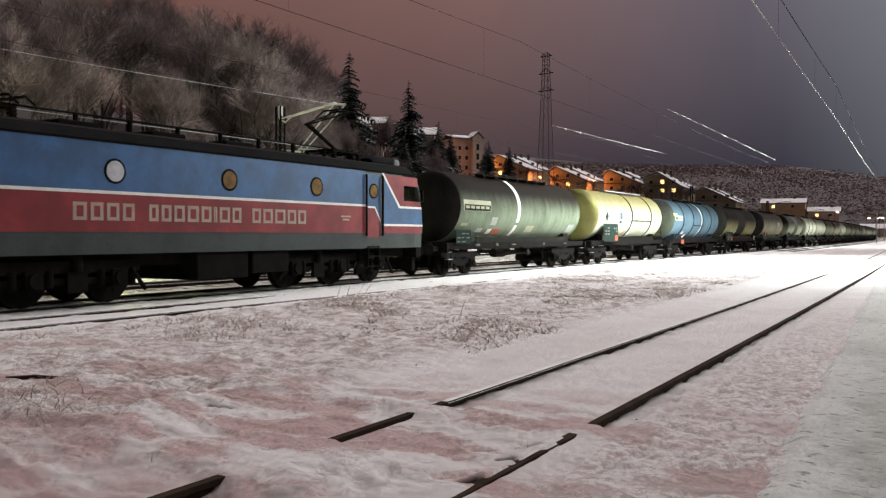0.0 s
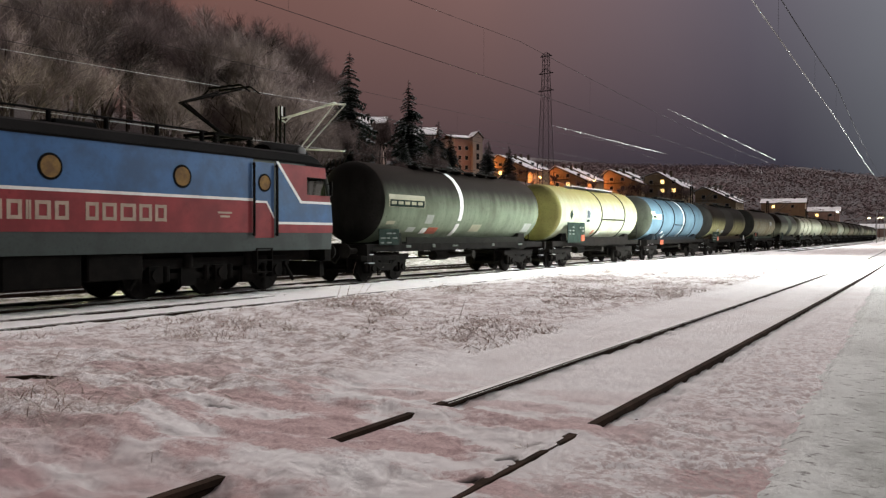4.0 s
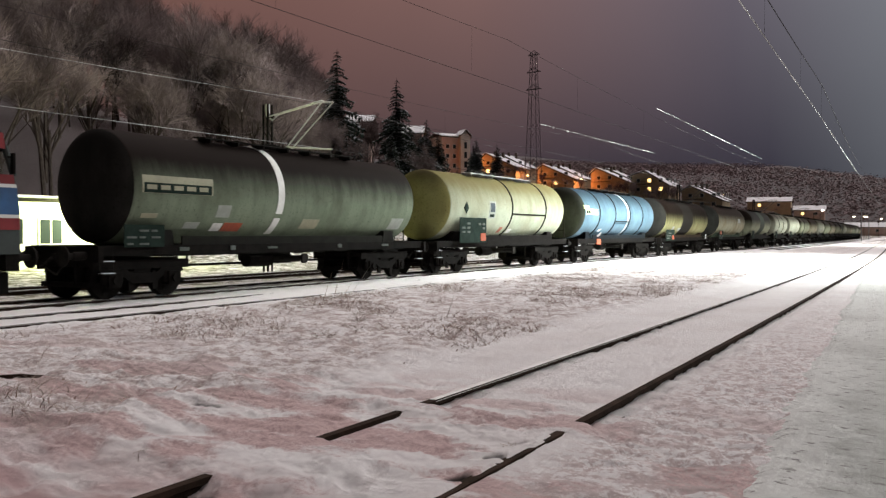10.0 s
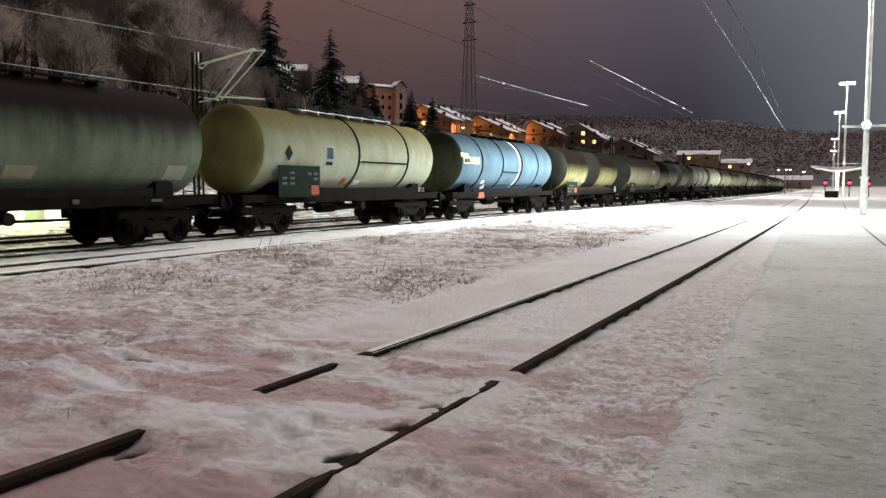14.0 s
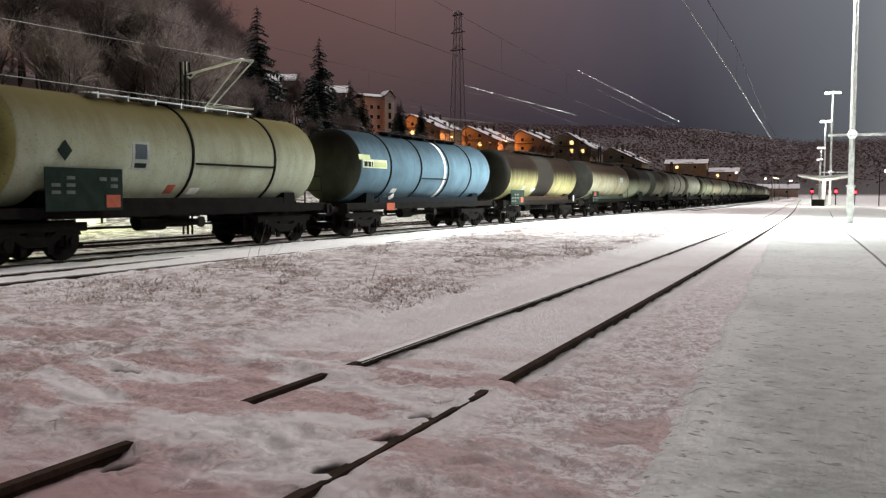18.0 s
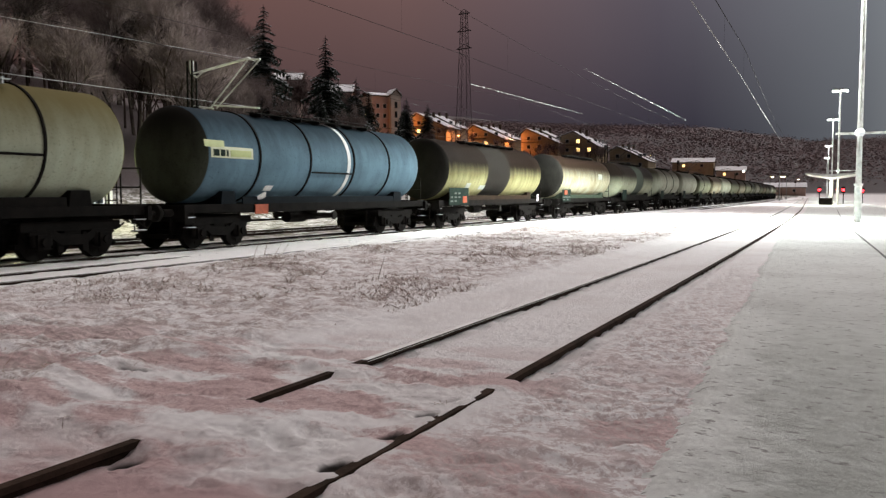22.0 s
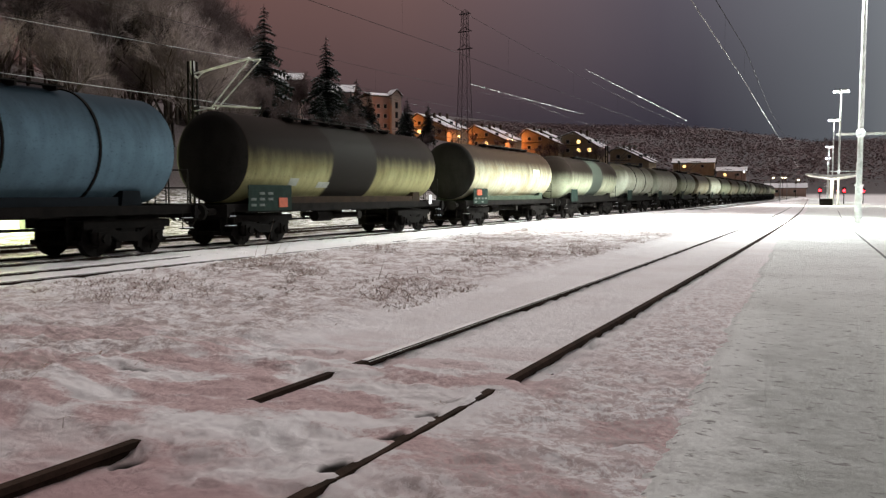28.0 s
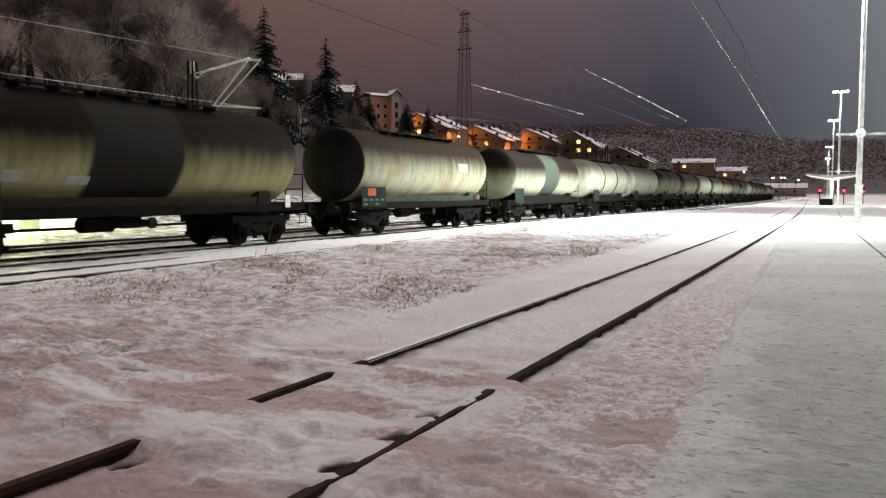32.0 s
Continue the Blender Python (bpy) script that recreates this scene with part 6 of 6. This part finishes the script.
slab_pts = [(0.9, -5.0), (4.2, -5.0), (4.2, 19.4), (2.55, 21.0), (0.9, 19.4)]
lo = [bm.verts.new((a, -6.2, z)) for a, z in slab_pts]
hi = [bm.verts.new((a, -4.8, z)) for a, z in slab_pts]
bm.faces.new(lo)
bm.faces.new(hi[::-1])
for i in range(5):
    bm.faces.new((lo[i], hi[i], hi[(i + 1) % 5], lo[(i + 1) % 5]))
part("stair_bay", bm, PALE_PLASTER, blk, "pale stair bay with a gable")
for s in (-1, 1):
    bm = bmesh.new()
    box(bm, (2.55 + s * 0.95, -4.4, 20.35), (2.6, 4.6, 0.22), ry=s * 44)
    rf = part("bay_roof", bm, EAVES, blk)
    bm = bmesh.new()
    box(bm, (2.55 + s * 0.99, -4.4, 20.55), (2.5, 4.5, 0.16), ry=s * 44)
    part("roof_snow", bm, SNOW_CAP, rf, "snow on the bay roof")
for s in (-1, 1):
    bm = bmesh.new()
    box(bm, (0, s * 2.6, 19.75), (10.4, 5.5, 0.3), rx=-s * 14)
    rf = part("roof", bm, EAVES, blk)
    bm = bmesh.new()
    box(bm, (0, s * 2.6, 19.98), (10.3, 5.4, 0.18), rx=-s * 14)
    part("roof_snow", bm, SNOW_CAP, rf, "snow on the roof")
for st in range(5):
    zf = 4.6 + st * 2.9
    bm = bmesh.new()
    box(bm, (2.55, -6.24, zf + 0.4), (0.9, 0.10, 1.9))
    wf = part("window", bm, EAVES, blk)
    bm = bmesh.new()
    box(bm, (2.55, -6.30, zf + 0.4), (0.7, 0.05, 1.7))
    part("pane", bm, GLASS, wf)
    for xw, y_, nx in ((-2.9, -4.82, 0), (-0.6, -4.82, 0), (-4.82, -2.4, 1), (-4.82, 2.0, 1)):
        bm = bmesh.new()
        box(bm, (xw, y_, zf), (0.10, 1.2, 1.4) if nx else (1.2, 0.10, 1.4))
        wf = part("window", bm, WHITE_SIGN, blk)
        bm = bmesh.new()
        box(bm, (xw - 0.06 * nx, y_ - 0.06 * (1 - nx), zf), (0.05, 1.0, 1.2) if nx else (1.0, 0.05, 1.2))
        part("pane", bm, GLASS, wf)
bulb("sodium_light", (-125.0, 212.0, 24.0), 2600, SODIUM, 0.2)
s = tagged(new("street_lamp"), "street lamp with orange sodium light before the block", "street lamp", "street lamps")
s.location = (-125.0, 212.0, 16.0)
bm = bmesh.new()
rod(bm, (0, 0, -2), (0, 0, 8.3), 0.09, 8)
part("post", bm, DARK_STEEL, s)
bm = bmesh.new()
box(bm, (0, 0.3, 8.35), (0.4, 0.9, 0.16))
part("lamp_glass", bm, SODIUM_GLASS, s)
house(-117.0, 164.0, 6.0, 5.5, 5.0, 118, PLASTER2, (), "lone house on the slope with a snowy roof", 1, 1.6, base=22.4)
house(-133.5, 210.5, 8.0, 9.0, 6.0, 118, PLASTER2, (), "house beside the block with a snowy gable", 2, 2.2, base=24.4)
# far buildings by the line
for fx, fy, d, h, mt, lit, lift in ((-66.5, 424, 19, 3.6, PLASTER, (2, 3), 6.6), (-49.5, 428, 13, 3.4, PLASTER2, (3,), 6.2), (-26.0, 440, 18, 2.6, PLASTER2, (), 1.0)):
    house(fx, fy, 9.0, d, h, -86, mt, lit, "long low building with a snowy roof far along the line", 1, 1.9, base=hill(fx, fy) + lift)
for x, y, z, p in ((-66, 410, 20.0, 220), (-47, 410, 19.5, 330), (-12, 420, 9.0, 120)):
    bulb("sodium_light", (x, y, z), p, SODIUM, 0.2)

# ---- trees ----
BARK = paint("dark_bark", (0.055, 0.042, 0.034), (0.035, 0.027, 0.023), 0.9, 0, 3, 20, 0.5, 0.03)


def twig_paint(name, frost, bare):
    """Twigs under rime: frosted in patches, and more so on some trees than on others."""
    m, n, l, p = nodes_of(name)
    tc = n.new("ShaderNodeTexCoord").outputs["Object"]
    big = noise_node(n, l, tc, 0.22, 4)
    shift = n.new("ShaderNodeMath")
    shift.operation = "MULTIPLY_ADD"
    l.new(n.new("ShaderNodeObjectInfo").outputs["Random"], shift.inputs[0])
    shift.inputs[1].default_value = 0.22
    l.new(big.outputs["Fac"], shift.inputs[2])
    col = mix_node(n, l, span(n, l, shift.outputs[0], 0.46, 0.80), bare, frost)
    l.new(col, p.inputs["Base Color"])
    p.inputs["Roughness"].default_value, p.inputs["Specular IOR Level"].default_value = 0.95, 0.03
    return m


TWIG = twig_paint("frosted_twigs", (0.30, 0.235, 0.225), (0.100, 0.076, 0.072))
DARK_TWIG = twig_paint("bare_dark_twigs", (0.070, 0.052, 0.050), (0.030, 0.023, 0.022))
NEEDLE = paint("dark_spruce_needles", (0.020, 0.028, 0.022), (0.032, 0.040, 0.032), 0.9, 0, 0.6, 5, 0)
NEEDLE_SNOW = paint("snow_on_needles", (0.42, 0.43, 0.45), (0.30, 0.31, 0.33), 0.9, 0, 0.6, 5, 0)
rng = random.Random(7)


def bare_tree(seed, height):
    """A leafless tree: trunk, forking limbs and a haze of frosted twigs."""
    r = random.Random(seed)
    trunk, twigs = bmesh.new(), []
    tips = []

    def grow(p, d, length, rad, level):
        q = p + d * length
        if level < 3:
            rod(trunk, p, q, rad, 6 if level < 2 else 4, rad * 0.65)
        if level >= 2:
            tips.append((q, d, length))
        if level == 4:
            return
        for _ in range(r.choice((3, 3, 4)) if level else 5):
            nd = (d * 1.0 + Vector((r.uniform(-1, 1), r.uniform(-1, 1), r.uniform(-0.25, 0.75))) * (0.75 if level else 0.55)).normalized()
            grow(p + d * length * r.uniform(0.55, 1.0), nd, length * r.uniform(0.52, 0.72), rad * 0.5, level + 1)

    grow(Vector((0, 0, -0.6)), Vector((r.uniform(-0.08, 0.08), r.uniform(-0.08, 0.08), 1)).normalized(), height * 0.42, height * 0.011, 0)
    verts, faces = [], []
    for q, d, length in tips:
        for _ in range(12):
            v = (d + Vector((r.uniform(-1, 1), r.uniform(-1, 1), r.uniform(-0.6, 0.9))) * 0.9).normalized()
            ln = length * r.uniform(0.6, 1.3)
            side_v = v.cross(Vector((r.uniform(-1, 1), r.uniform(-1, 1), r.uniform(-1, 1)))).normalized() * ln * 0.0105
            a = q - d * length * r.uniform(0, 0.8)
            k = len(verts)
            verts += [a - side_v, a + side_v, a + v * ln]
            faces.append((k, k + 1, k + 2))
            b = a + v * ln * 0.5
            v2 = (v + Vector((r.uniform(-1, 1), r.uniform(-1, 1), r.uniform(-0.5, 0.6)))).normalized() * ln * 0.6
            k = len(verts)
            verts += [b - side_v * 0.7, b + side_v * 0.7, b + v2]
            faces.append((k, k + 1, k + 2))
    me = bpy.data.meshes.new("crown")
    me.from_pydata([tuple(v) for v in verts], [], faces)
    me.materials.append(TWIG)
    return shared("trunk", trunk, BARK), me


def spruce_meshes(seed, height):
    """A spruce: whorls of uneven drooping boughs, fringed with hanging twigs, snow along their backs."""
    r = random.Random(seed)
    tr = bmesh.new()
    rod(tr, (0, 0, -0.5), (0, 0, height), height * 0.014, 8, 0.02)
    dark, white = ([], []), ([], [])

    def tri(store, *pts):
        q = len(store[0])
        store[0].extend(tuple(p) for p in pts)
        store[1].append((q, q + 1, q + 2))

    z = height * 0.08
    while z < height * 0.985:
        f = 1 - z / height
        reach = height * 0.27 * f ** 0.8 + 0.15
        lop = r.uniform(0, math.tau)
        for k in range(11 if f > 0.25 else 7):
            a = r.uniform(0, math.tau)
            ln = reach * r.uniform(0.55, 1.12) * (1 + 0.18 * math.cos(a - lop))
            u = Vector((math.cos(a), math.sin(a), 0))
            w = Vector((-math.sin(a), math.cos(a), 0))
            z0 = z + r.uniform(-0.4, 0.4) * height * 0.02
            segs = 7
            for i in range(segs):
                t0 = (i + 0.3) / segs
                c = Vector((0, 0, z0)) + u * ln * t0 + Vector((0, 0, ln * (0.10 * t0 - 0.46 * t0 * t0)))
                wd = ln * 0.34 * (1.15 - t0)
                for sd in (-1, 1):
                    out = c + w * sd * wd * r.uniform(0.6, 1.25) + u * ln * 0.13 * r.uniform(0.5, 1.5) + Vector((0, 0, -0.10 * ln * r.uniform(0.3, 1.6)))
                    tri(dark, c - u * ln * 0.07, c + u * ln * 0.09, out)
                    hang = c + w * sd * wd * r.uniform(0.2, 0.7) + Vector((0, 0, -0.20 * ln * r.uniform(0.4, 1.2)))
                    tri(dark, c - u * ln * 0.06, c + u * ln * 0.08, hang)
                    if r.random() < 0.45:
                        up = Vector((0, 0, 0.05 + 0.02 * ln))
                        tri(white, c - u * ln * 0.06 + up, c + u * ln * 0.08 + up, c + (out - c) * 0.75 + up)
        z += height * 0.027
    out = [shared("trunk", tr, BARK)]
    for nm, (vs, fs), mt in (("crown", dark, NEEDLE), ("bough_snow", white, NEEDLE_SNOW)):
        me = bpy.data.meshes.new(nm)
        me.from_pydata(vs, [], fs)
        me.materials.append(mt)
        out.append(me)
    return out


BARE = [bare_tree(11 + k, 12.0) for k in range(5)]
SPRUCE = [spruce_meshes(31 + k, 14.0) for k in range(3)]


def plant_bare(x, y, size, turn, k, z=None):
    t = tagged(new("bare_tree"), "leafless tree with frosted twigs on the dark slope", "tree", "bare trees on the slope")
    t.matrix_basis = pose(x, y, (ground_z(x, y) if z is None else z), 0, 0, turn) @ Matrix.Scale(size, 4)
    part("trunk", BARE[k][0], BARK, t)
    part("crown", BARE[k][1], TWIG, t)


def plant_spruce(x, y, size, turn, k, z=None):
    t = tagged(new("spruce"), "dark spruce with snow on its boughs", "spruce tree", "spruces")
    t.matrix_basis = pose(x, y, (ground_z(x, y) if z is None else z), 0, 0, turn) @ Matrix.Scale(size, 4)
    part("trunk", SPRUCE[k][0], BARK, t)
    part("crown", SPRUCE[k][1], NEEDLE, t)
    part("bough_snow", SPRUCE[k][2], NEEDLE_SNOW, t)


# bare wood on the bank, thinning out towards the houses
for k in range(230):
    a = rng.uniform(30, 68)
    d = rng.uniform(52, 120)
    x, y = -math.sin(radians(a)) * d, math.cos(radians(a)) * d
    if x > -43 or (a < 40 and d < 75 and k % 2):
        continue
    if (abs(a - 37.2) < 2.2 or abs(a - 33.1) < 2.0) and d < 112:
        continue
    top = 0.125 + 0.135 * max(0.0, min(1.0, (a - 35) / 9.0)) + 0.0045 * max(0.0, a - 44)
    size = (top * d + 1.5 - ground_z(x, y)) / 12.5 * rng.uniform(0.5, 1.12)
    plant_bare(x, y, max(0.45, min(2.1, size)), rng.uniform(0, 360), k % 5)
for k in range(150):
    a = rng.uniform(8, 38)
    d = rng.uniform(120, 330)
    x, y = -math.sin(radians(a)) * d, math.cos(radians(a)) * d
    if x > -44 or any(-12 < (x - hx) < 18 and -26 < y - hy < 16 for hx, hy, _, _, _ in ROW) or math.hypot(x + 128, y - 229) < 18:
        continue
    plant_bare(x, y, rng.uniform(0.3, 0.62), rng.uniform(0, 360), k % 5)
for x, y, s, k in ((-72.4, 95.7, 1.36, 0), (-82.0, 125.7, 1.42, 1), (-84.0, 133.0, 0.92, 2), (-90.5, 150.0, 1.05, 2), (-97.0, 166.0, 0.95, 0), (-78, 118, 0.7, 0), (-92, 150, 0.85, 1), (-100, 190, 0.95, 0), (-104, 196, 0.8, 1), (-112, 226, 0.85, 0), (-86, 141, 0.6, 1)):
    plant_spruce(x, y, s, rng.uniform(0, 360), k)

# a dark, dense crown that stands out of the wood, and slim bare poles beside it
for ang, dist, top, k in ((46.6, 74.0, 0.262, 1), (45.0, 77.0, 0.268, 3), (44.4, 75.0, 0.245, 0), (52.5, 66.0, 0.30, 2)):
    x, y = -math.sin(radians(ang)) * dist, math.cos(radians(ang)) * dist
    t = tagged(new("bare_tree"), "dense dark leafless tree standing out of the wood", "tree", "bare trees on the slope")
    t.matrix_basis = pose(x, y, ground_z(x, y), 0, 0, 70.0 * k) @ Matrix.Scale((top * dist + 1.5 - ground_z(x, y)) / 12.5, 4)
    part("trunk", BARE[k][0], BARK, t)
    dark_crown = BARE[k][1].copy()
    dark_crown.materials[0] = DARK_TWIG
    part("crown", dark_crown, DARK_TWIG, t)
# tall thin trees behind the spruces, where the wood runs out
for k in range(44):
    ang, dist = rng.uniform(37.0, 43.5), rng.uniform(116, 140)
    x, y = -math.sin(radians(ang)) * dist, math.cos(radians(ang)) * dist
    top = 0.175 + 0.095 * (ang - 37) / 6.5 + rng.uniform(-0.03, 0.02)
    plant_bare(x, y, (top * dist + 1.5 - ground_z(x, y)) / 12.5, rng.uniform(0, 360), k % 5)
# frosted young trees before the stepped houses
for hx, hy, top, lit, apex in ROW[:4]:
    for dx, dy, sz in ((5.0, -9.0, 0.36), (7.5, -8.5, 0.42), (9.5, -7.5, 0.36), (2.5, -12.0, 0.26)):
        x, y = hx + dx, hy + dy
        plant_bare(x, y, max(0.3, (top - 4.6 - ground_z(x, y)) / 12.5 * (0.75 + sz)), rng.uniform(0, 360), int(dx * 2) % 5)

# brush that hides the lone houses' walls
for x, y, top in ((-101, 142, 28.5), (-98, 141, 27.0), (-104, 149, 28.5), (-107, 152, 28.0), (-119, 190, 30.5), (-122, 193, 31.0), (-116, 190, 29.0)):
    plant_bare(x, y, max(0.3, (top - ground_z(x, y)) / 12.5), rng.uniform(0, 360), int(-x) % 5)

# far woods on the hills, as one soft mass of crowns
vs, fs = [], []
for k in range(30000):
    x, y = rng.uniform(-420, 300), rng.uniform(400, 950)
    if rng.random() < 0.35:
        x, y = rng.uniform(-420, -165), rng.uniform(60, 420)
    z = hill(x, y)
    if z < 5:
        continue
    hgt, w = rng.uniform(4, 9), rng.uniform(1.2, 2.6)
    for j in range(6):
        c = Vector((x + rng.uniform(-w, w), y + rng.uniform(-w, w), z + hgt * rng.uniform(0.15, 0.9)))
        q = len(vs)
        vs += [tuple(c + Vector((rng.uniform(-1, 1), rng.uniform(-1, 1), rng.uniform(-0.45, 0.45))) * 1.3) for _ in range(3)]
        fs.append((q, q + 1, q + 2))
fme = bpy.data.meshes.new("far_woods")
fme.from_pydata(vs, [], fs)
fme.materials.append(paint("far_woods_twigs", (0.28, 0.205, 0.205), (0.19, 0.140, 0.140), 0.95, 0, 0.02, 0.3, 0))
tagged(new("far_woods", fme), "frosted leafless woods on the far hills", "woods", kind="stuff")

# ---- weeds ----
STRAW = paint("dry_stalks", (0.34, 0.235, 0.195), (0.46, 0.35, 0.29), 0.9, 0, 2, 10, 0)
RIMED = paint("rimed_stalks", (0.62, 0.57, 0.52), (0.48, 0.42, 0.37), 0.9, 0, 2, 10, 0)
vs, fs = [], []


def stalk(x, y, h, lean, w=0.006):
    z = ground_z(x, y) - 0.02
    a = rng.uniform(0, math.tau)
    top = Vector((x + math.cos(a) * lean, y + math.sin(a) * lean, z + h))
    mid = Vector((x + math.cos(a) * lean * 0.35, y + math.sin(a) * lean * 0.35, z + h * 0.55))
    for p, q, ww in ((Vector((x, y, z)), mid, w), (mid, top, w * 0.7)):
        b = rng.uniform(0, math.pi)
        for bb in (b, b + 1.57):
            s_ = Vector((math.cos(bb), math.sin(bb), 0)) * ww
            k = len(vs)
            vs.extend([tuple(p - s_), tuple(p + s_), tuple(q + s_ * 0.6), tuple(q - s_ * 0.6)])
            fs.append((k, k + 1, k + 2, k + 3))
    for _ in range(rng.choice((0, 1, 2, 3))):
        f = rng.uniform(0.35, 1)
        p = mid + (top - mid) * f
        c = rng.uniform(0, math.tau)
        q = p + Vector((math.cos(c), math.sin(c), rng.uniform(0.2, 1.2))) * h * rng.uniform(0.12, 0.3)
        s_ = Vector((-math.sin(c), math.cos(c), 0)) * w * 0.7
        k = len(vs)
        vs.extend([tuple(p - s_), tuple(p + s_), tuple(q)])
        fs.append((k, k + 1, k + 2))


for k in range(64000):
    y = 4.5 + 42 * rng.random() ** 1.5
    x = rng.uniform(-12.6, -5.0) - 0.02 * y
    dens = fbm(x, y, 0.45, 30) + 0.5 * fbm(x, y, 1.6, 33)
    if dens < rng.uniform(-0.2, 0.45) or (y < 8.6 and rng.random() < 0.97):
        continue
    stalk(x, y, rng.uniform(0.015, 0.05) * (1 + 0.9 * max(0, dens)), rng.uniform(0.03, 0.10), rng.choice((0.003, 0.006, 0.011)))
# clumps that stand out
TUFTS = [(-10.56, 13.7, 150, 0.34, 0.5), (-11.06, 15.1, 110, 0.30, 0.5), (-10.33, 18.2, 120, 0.34, 0.6), (-5.94, 10.57, 170, 0.24, 0.45), (-9.26, 13.6, 130, 0.26, 0.5), (-9.4, 8.7, 26, 0.24, 0.3),
         (-9.55, 10.5, 110, 0.24, 0.5), (-6.52, 12.4, 90, 0.24, 0.5), (-6.43, 14.1, 80, 0.30, 0.6), (-6.69, 16.1, 90, 0.32, 0.6), (-8.9, 6.1, 30, 0.28, 0.3), (-6.3, 22.2, 90, 0.5, 0.5), (-10.0, 24.4, 90, 0.4, 1.0),
         (-4.57, 3.75, 8, 0.22, 0.18), (-7.6, 4.6, 16, 0.26, 0.25), (-2.05, 3.05, 8, 0.16, 0.06), (-9.4, 33.0, 120, 0.5, 2.5), (-2.52, 5.35, 14, 0.12, 0.06),
         (-6.75, 4.35, 90, 0.30, 0.5), (-6.0, 4.2, 60, 0.22, 0.45), (-7.3, 4.9, 60, 0.26, 0.5), (-9.12, 8.46, 150, 0.36, 0.5), (-5.9, 20.6, 110, 0.75, 0.45), (-8.87, 12.96, 120, 0.36, 0.45), (-10.79, 18.83, 110, 0.42, 0.6), (-11.5, 7.4, 70, 0.25, 0.7)]
for _ in range(45):
    ty = 8 + 26 * rng.random() ** 1.4
    TUFTS.append((rng.uniform(-12.0, -5.9) - 0.02 * ty, ty, rng.randrange(40, 90), rng.uniform(0.14, 0.30), rng.uniform(0.12, 0.35)))
for cx, cy, n, hh, sp in TUFTS:
    for _ in range(int(n * 0.75)):
        stalk(cx + rng.gauss(0, sp * 0.5), cy + rng.gauss(0, sp * 0.5), 0.55 * hh * rng.uniform(0.12, 1.0) ** 1.3, rng.uniform(0.2, 1.0) * hh, rng.choice((0.003, 0.006)))
for x, y, dx, dz in ((-12.65, 16.6, 0.35, 1.05), (-12.9, 17.6, 0.75, 0.85), (-10.9, 13.9, 0.3, 0.75), (-10.4, 13.8, 0.5, 0.65), (-7.2, 12.6, 0.2, 0.5)):
    z = ground_z(x, y)
    q = len(vs)
    vs += [(x - 0.008, y, z), (x + 0.008, y, z), (x + dx * 0.6, y + dx * 0.5, z + dz)]
    fs.append((q, q + 1, q + 2))
wme = bpy.data.meshes.new("dry_weeds")
wme.from_pydata(vs, [], fs)
wme.materials.append(STRAW)
wme.materials.append(RIMED)
pick = random.Random(3)
wme.polygons.foreach_set("material_index", [int(pick.random() < 0.55) for _ in wme.polygons])
tagged(new("dry_weeds", wme), "dry brown weeds and grass poking through the snow", "weeds", kind="stuff")


# ---- movement ----
def motions():
    times = [float(t) for t in range(33)]
    for thing, place in ROLLING:
        walk(thing, [(t, on_line(place - gone(t))) for t in times])
    ticks = [k / 5 for k in range(161)]
    turns = {}
    for r in (WAGON_R, LOCO_R):
        turns[r] = [(t, math.degrees(gone(t) / r)) for t in ticks]
    for w, at, r in SPINNING:
        walk(w, [(t, pose(*at, a, 0, 0)) for t, a in turns[r]])


motions()
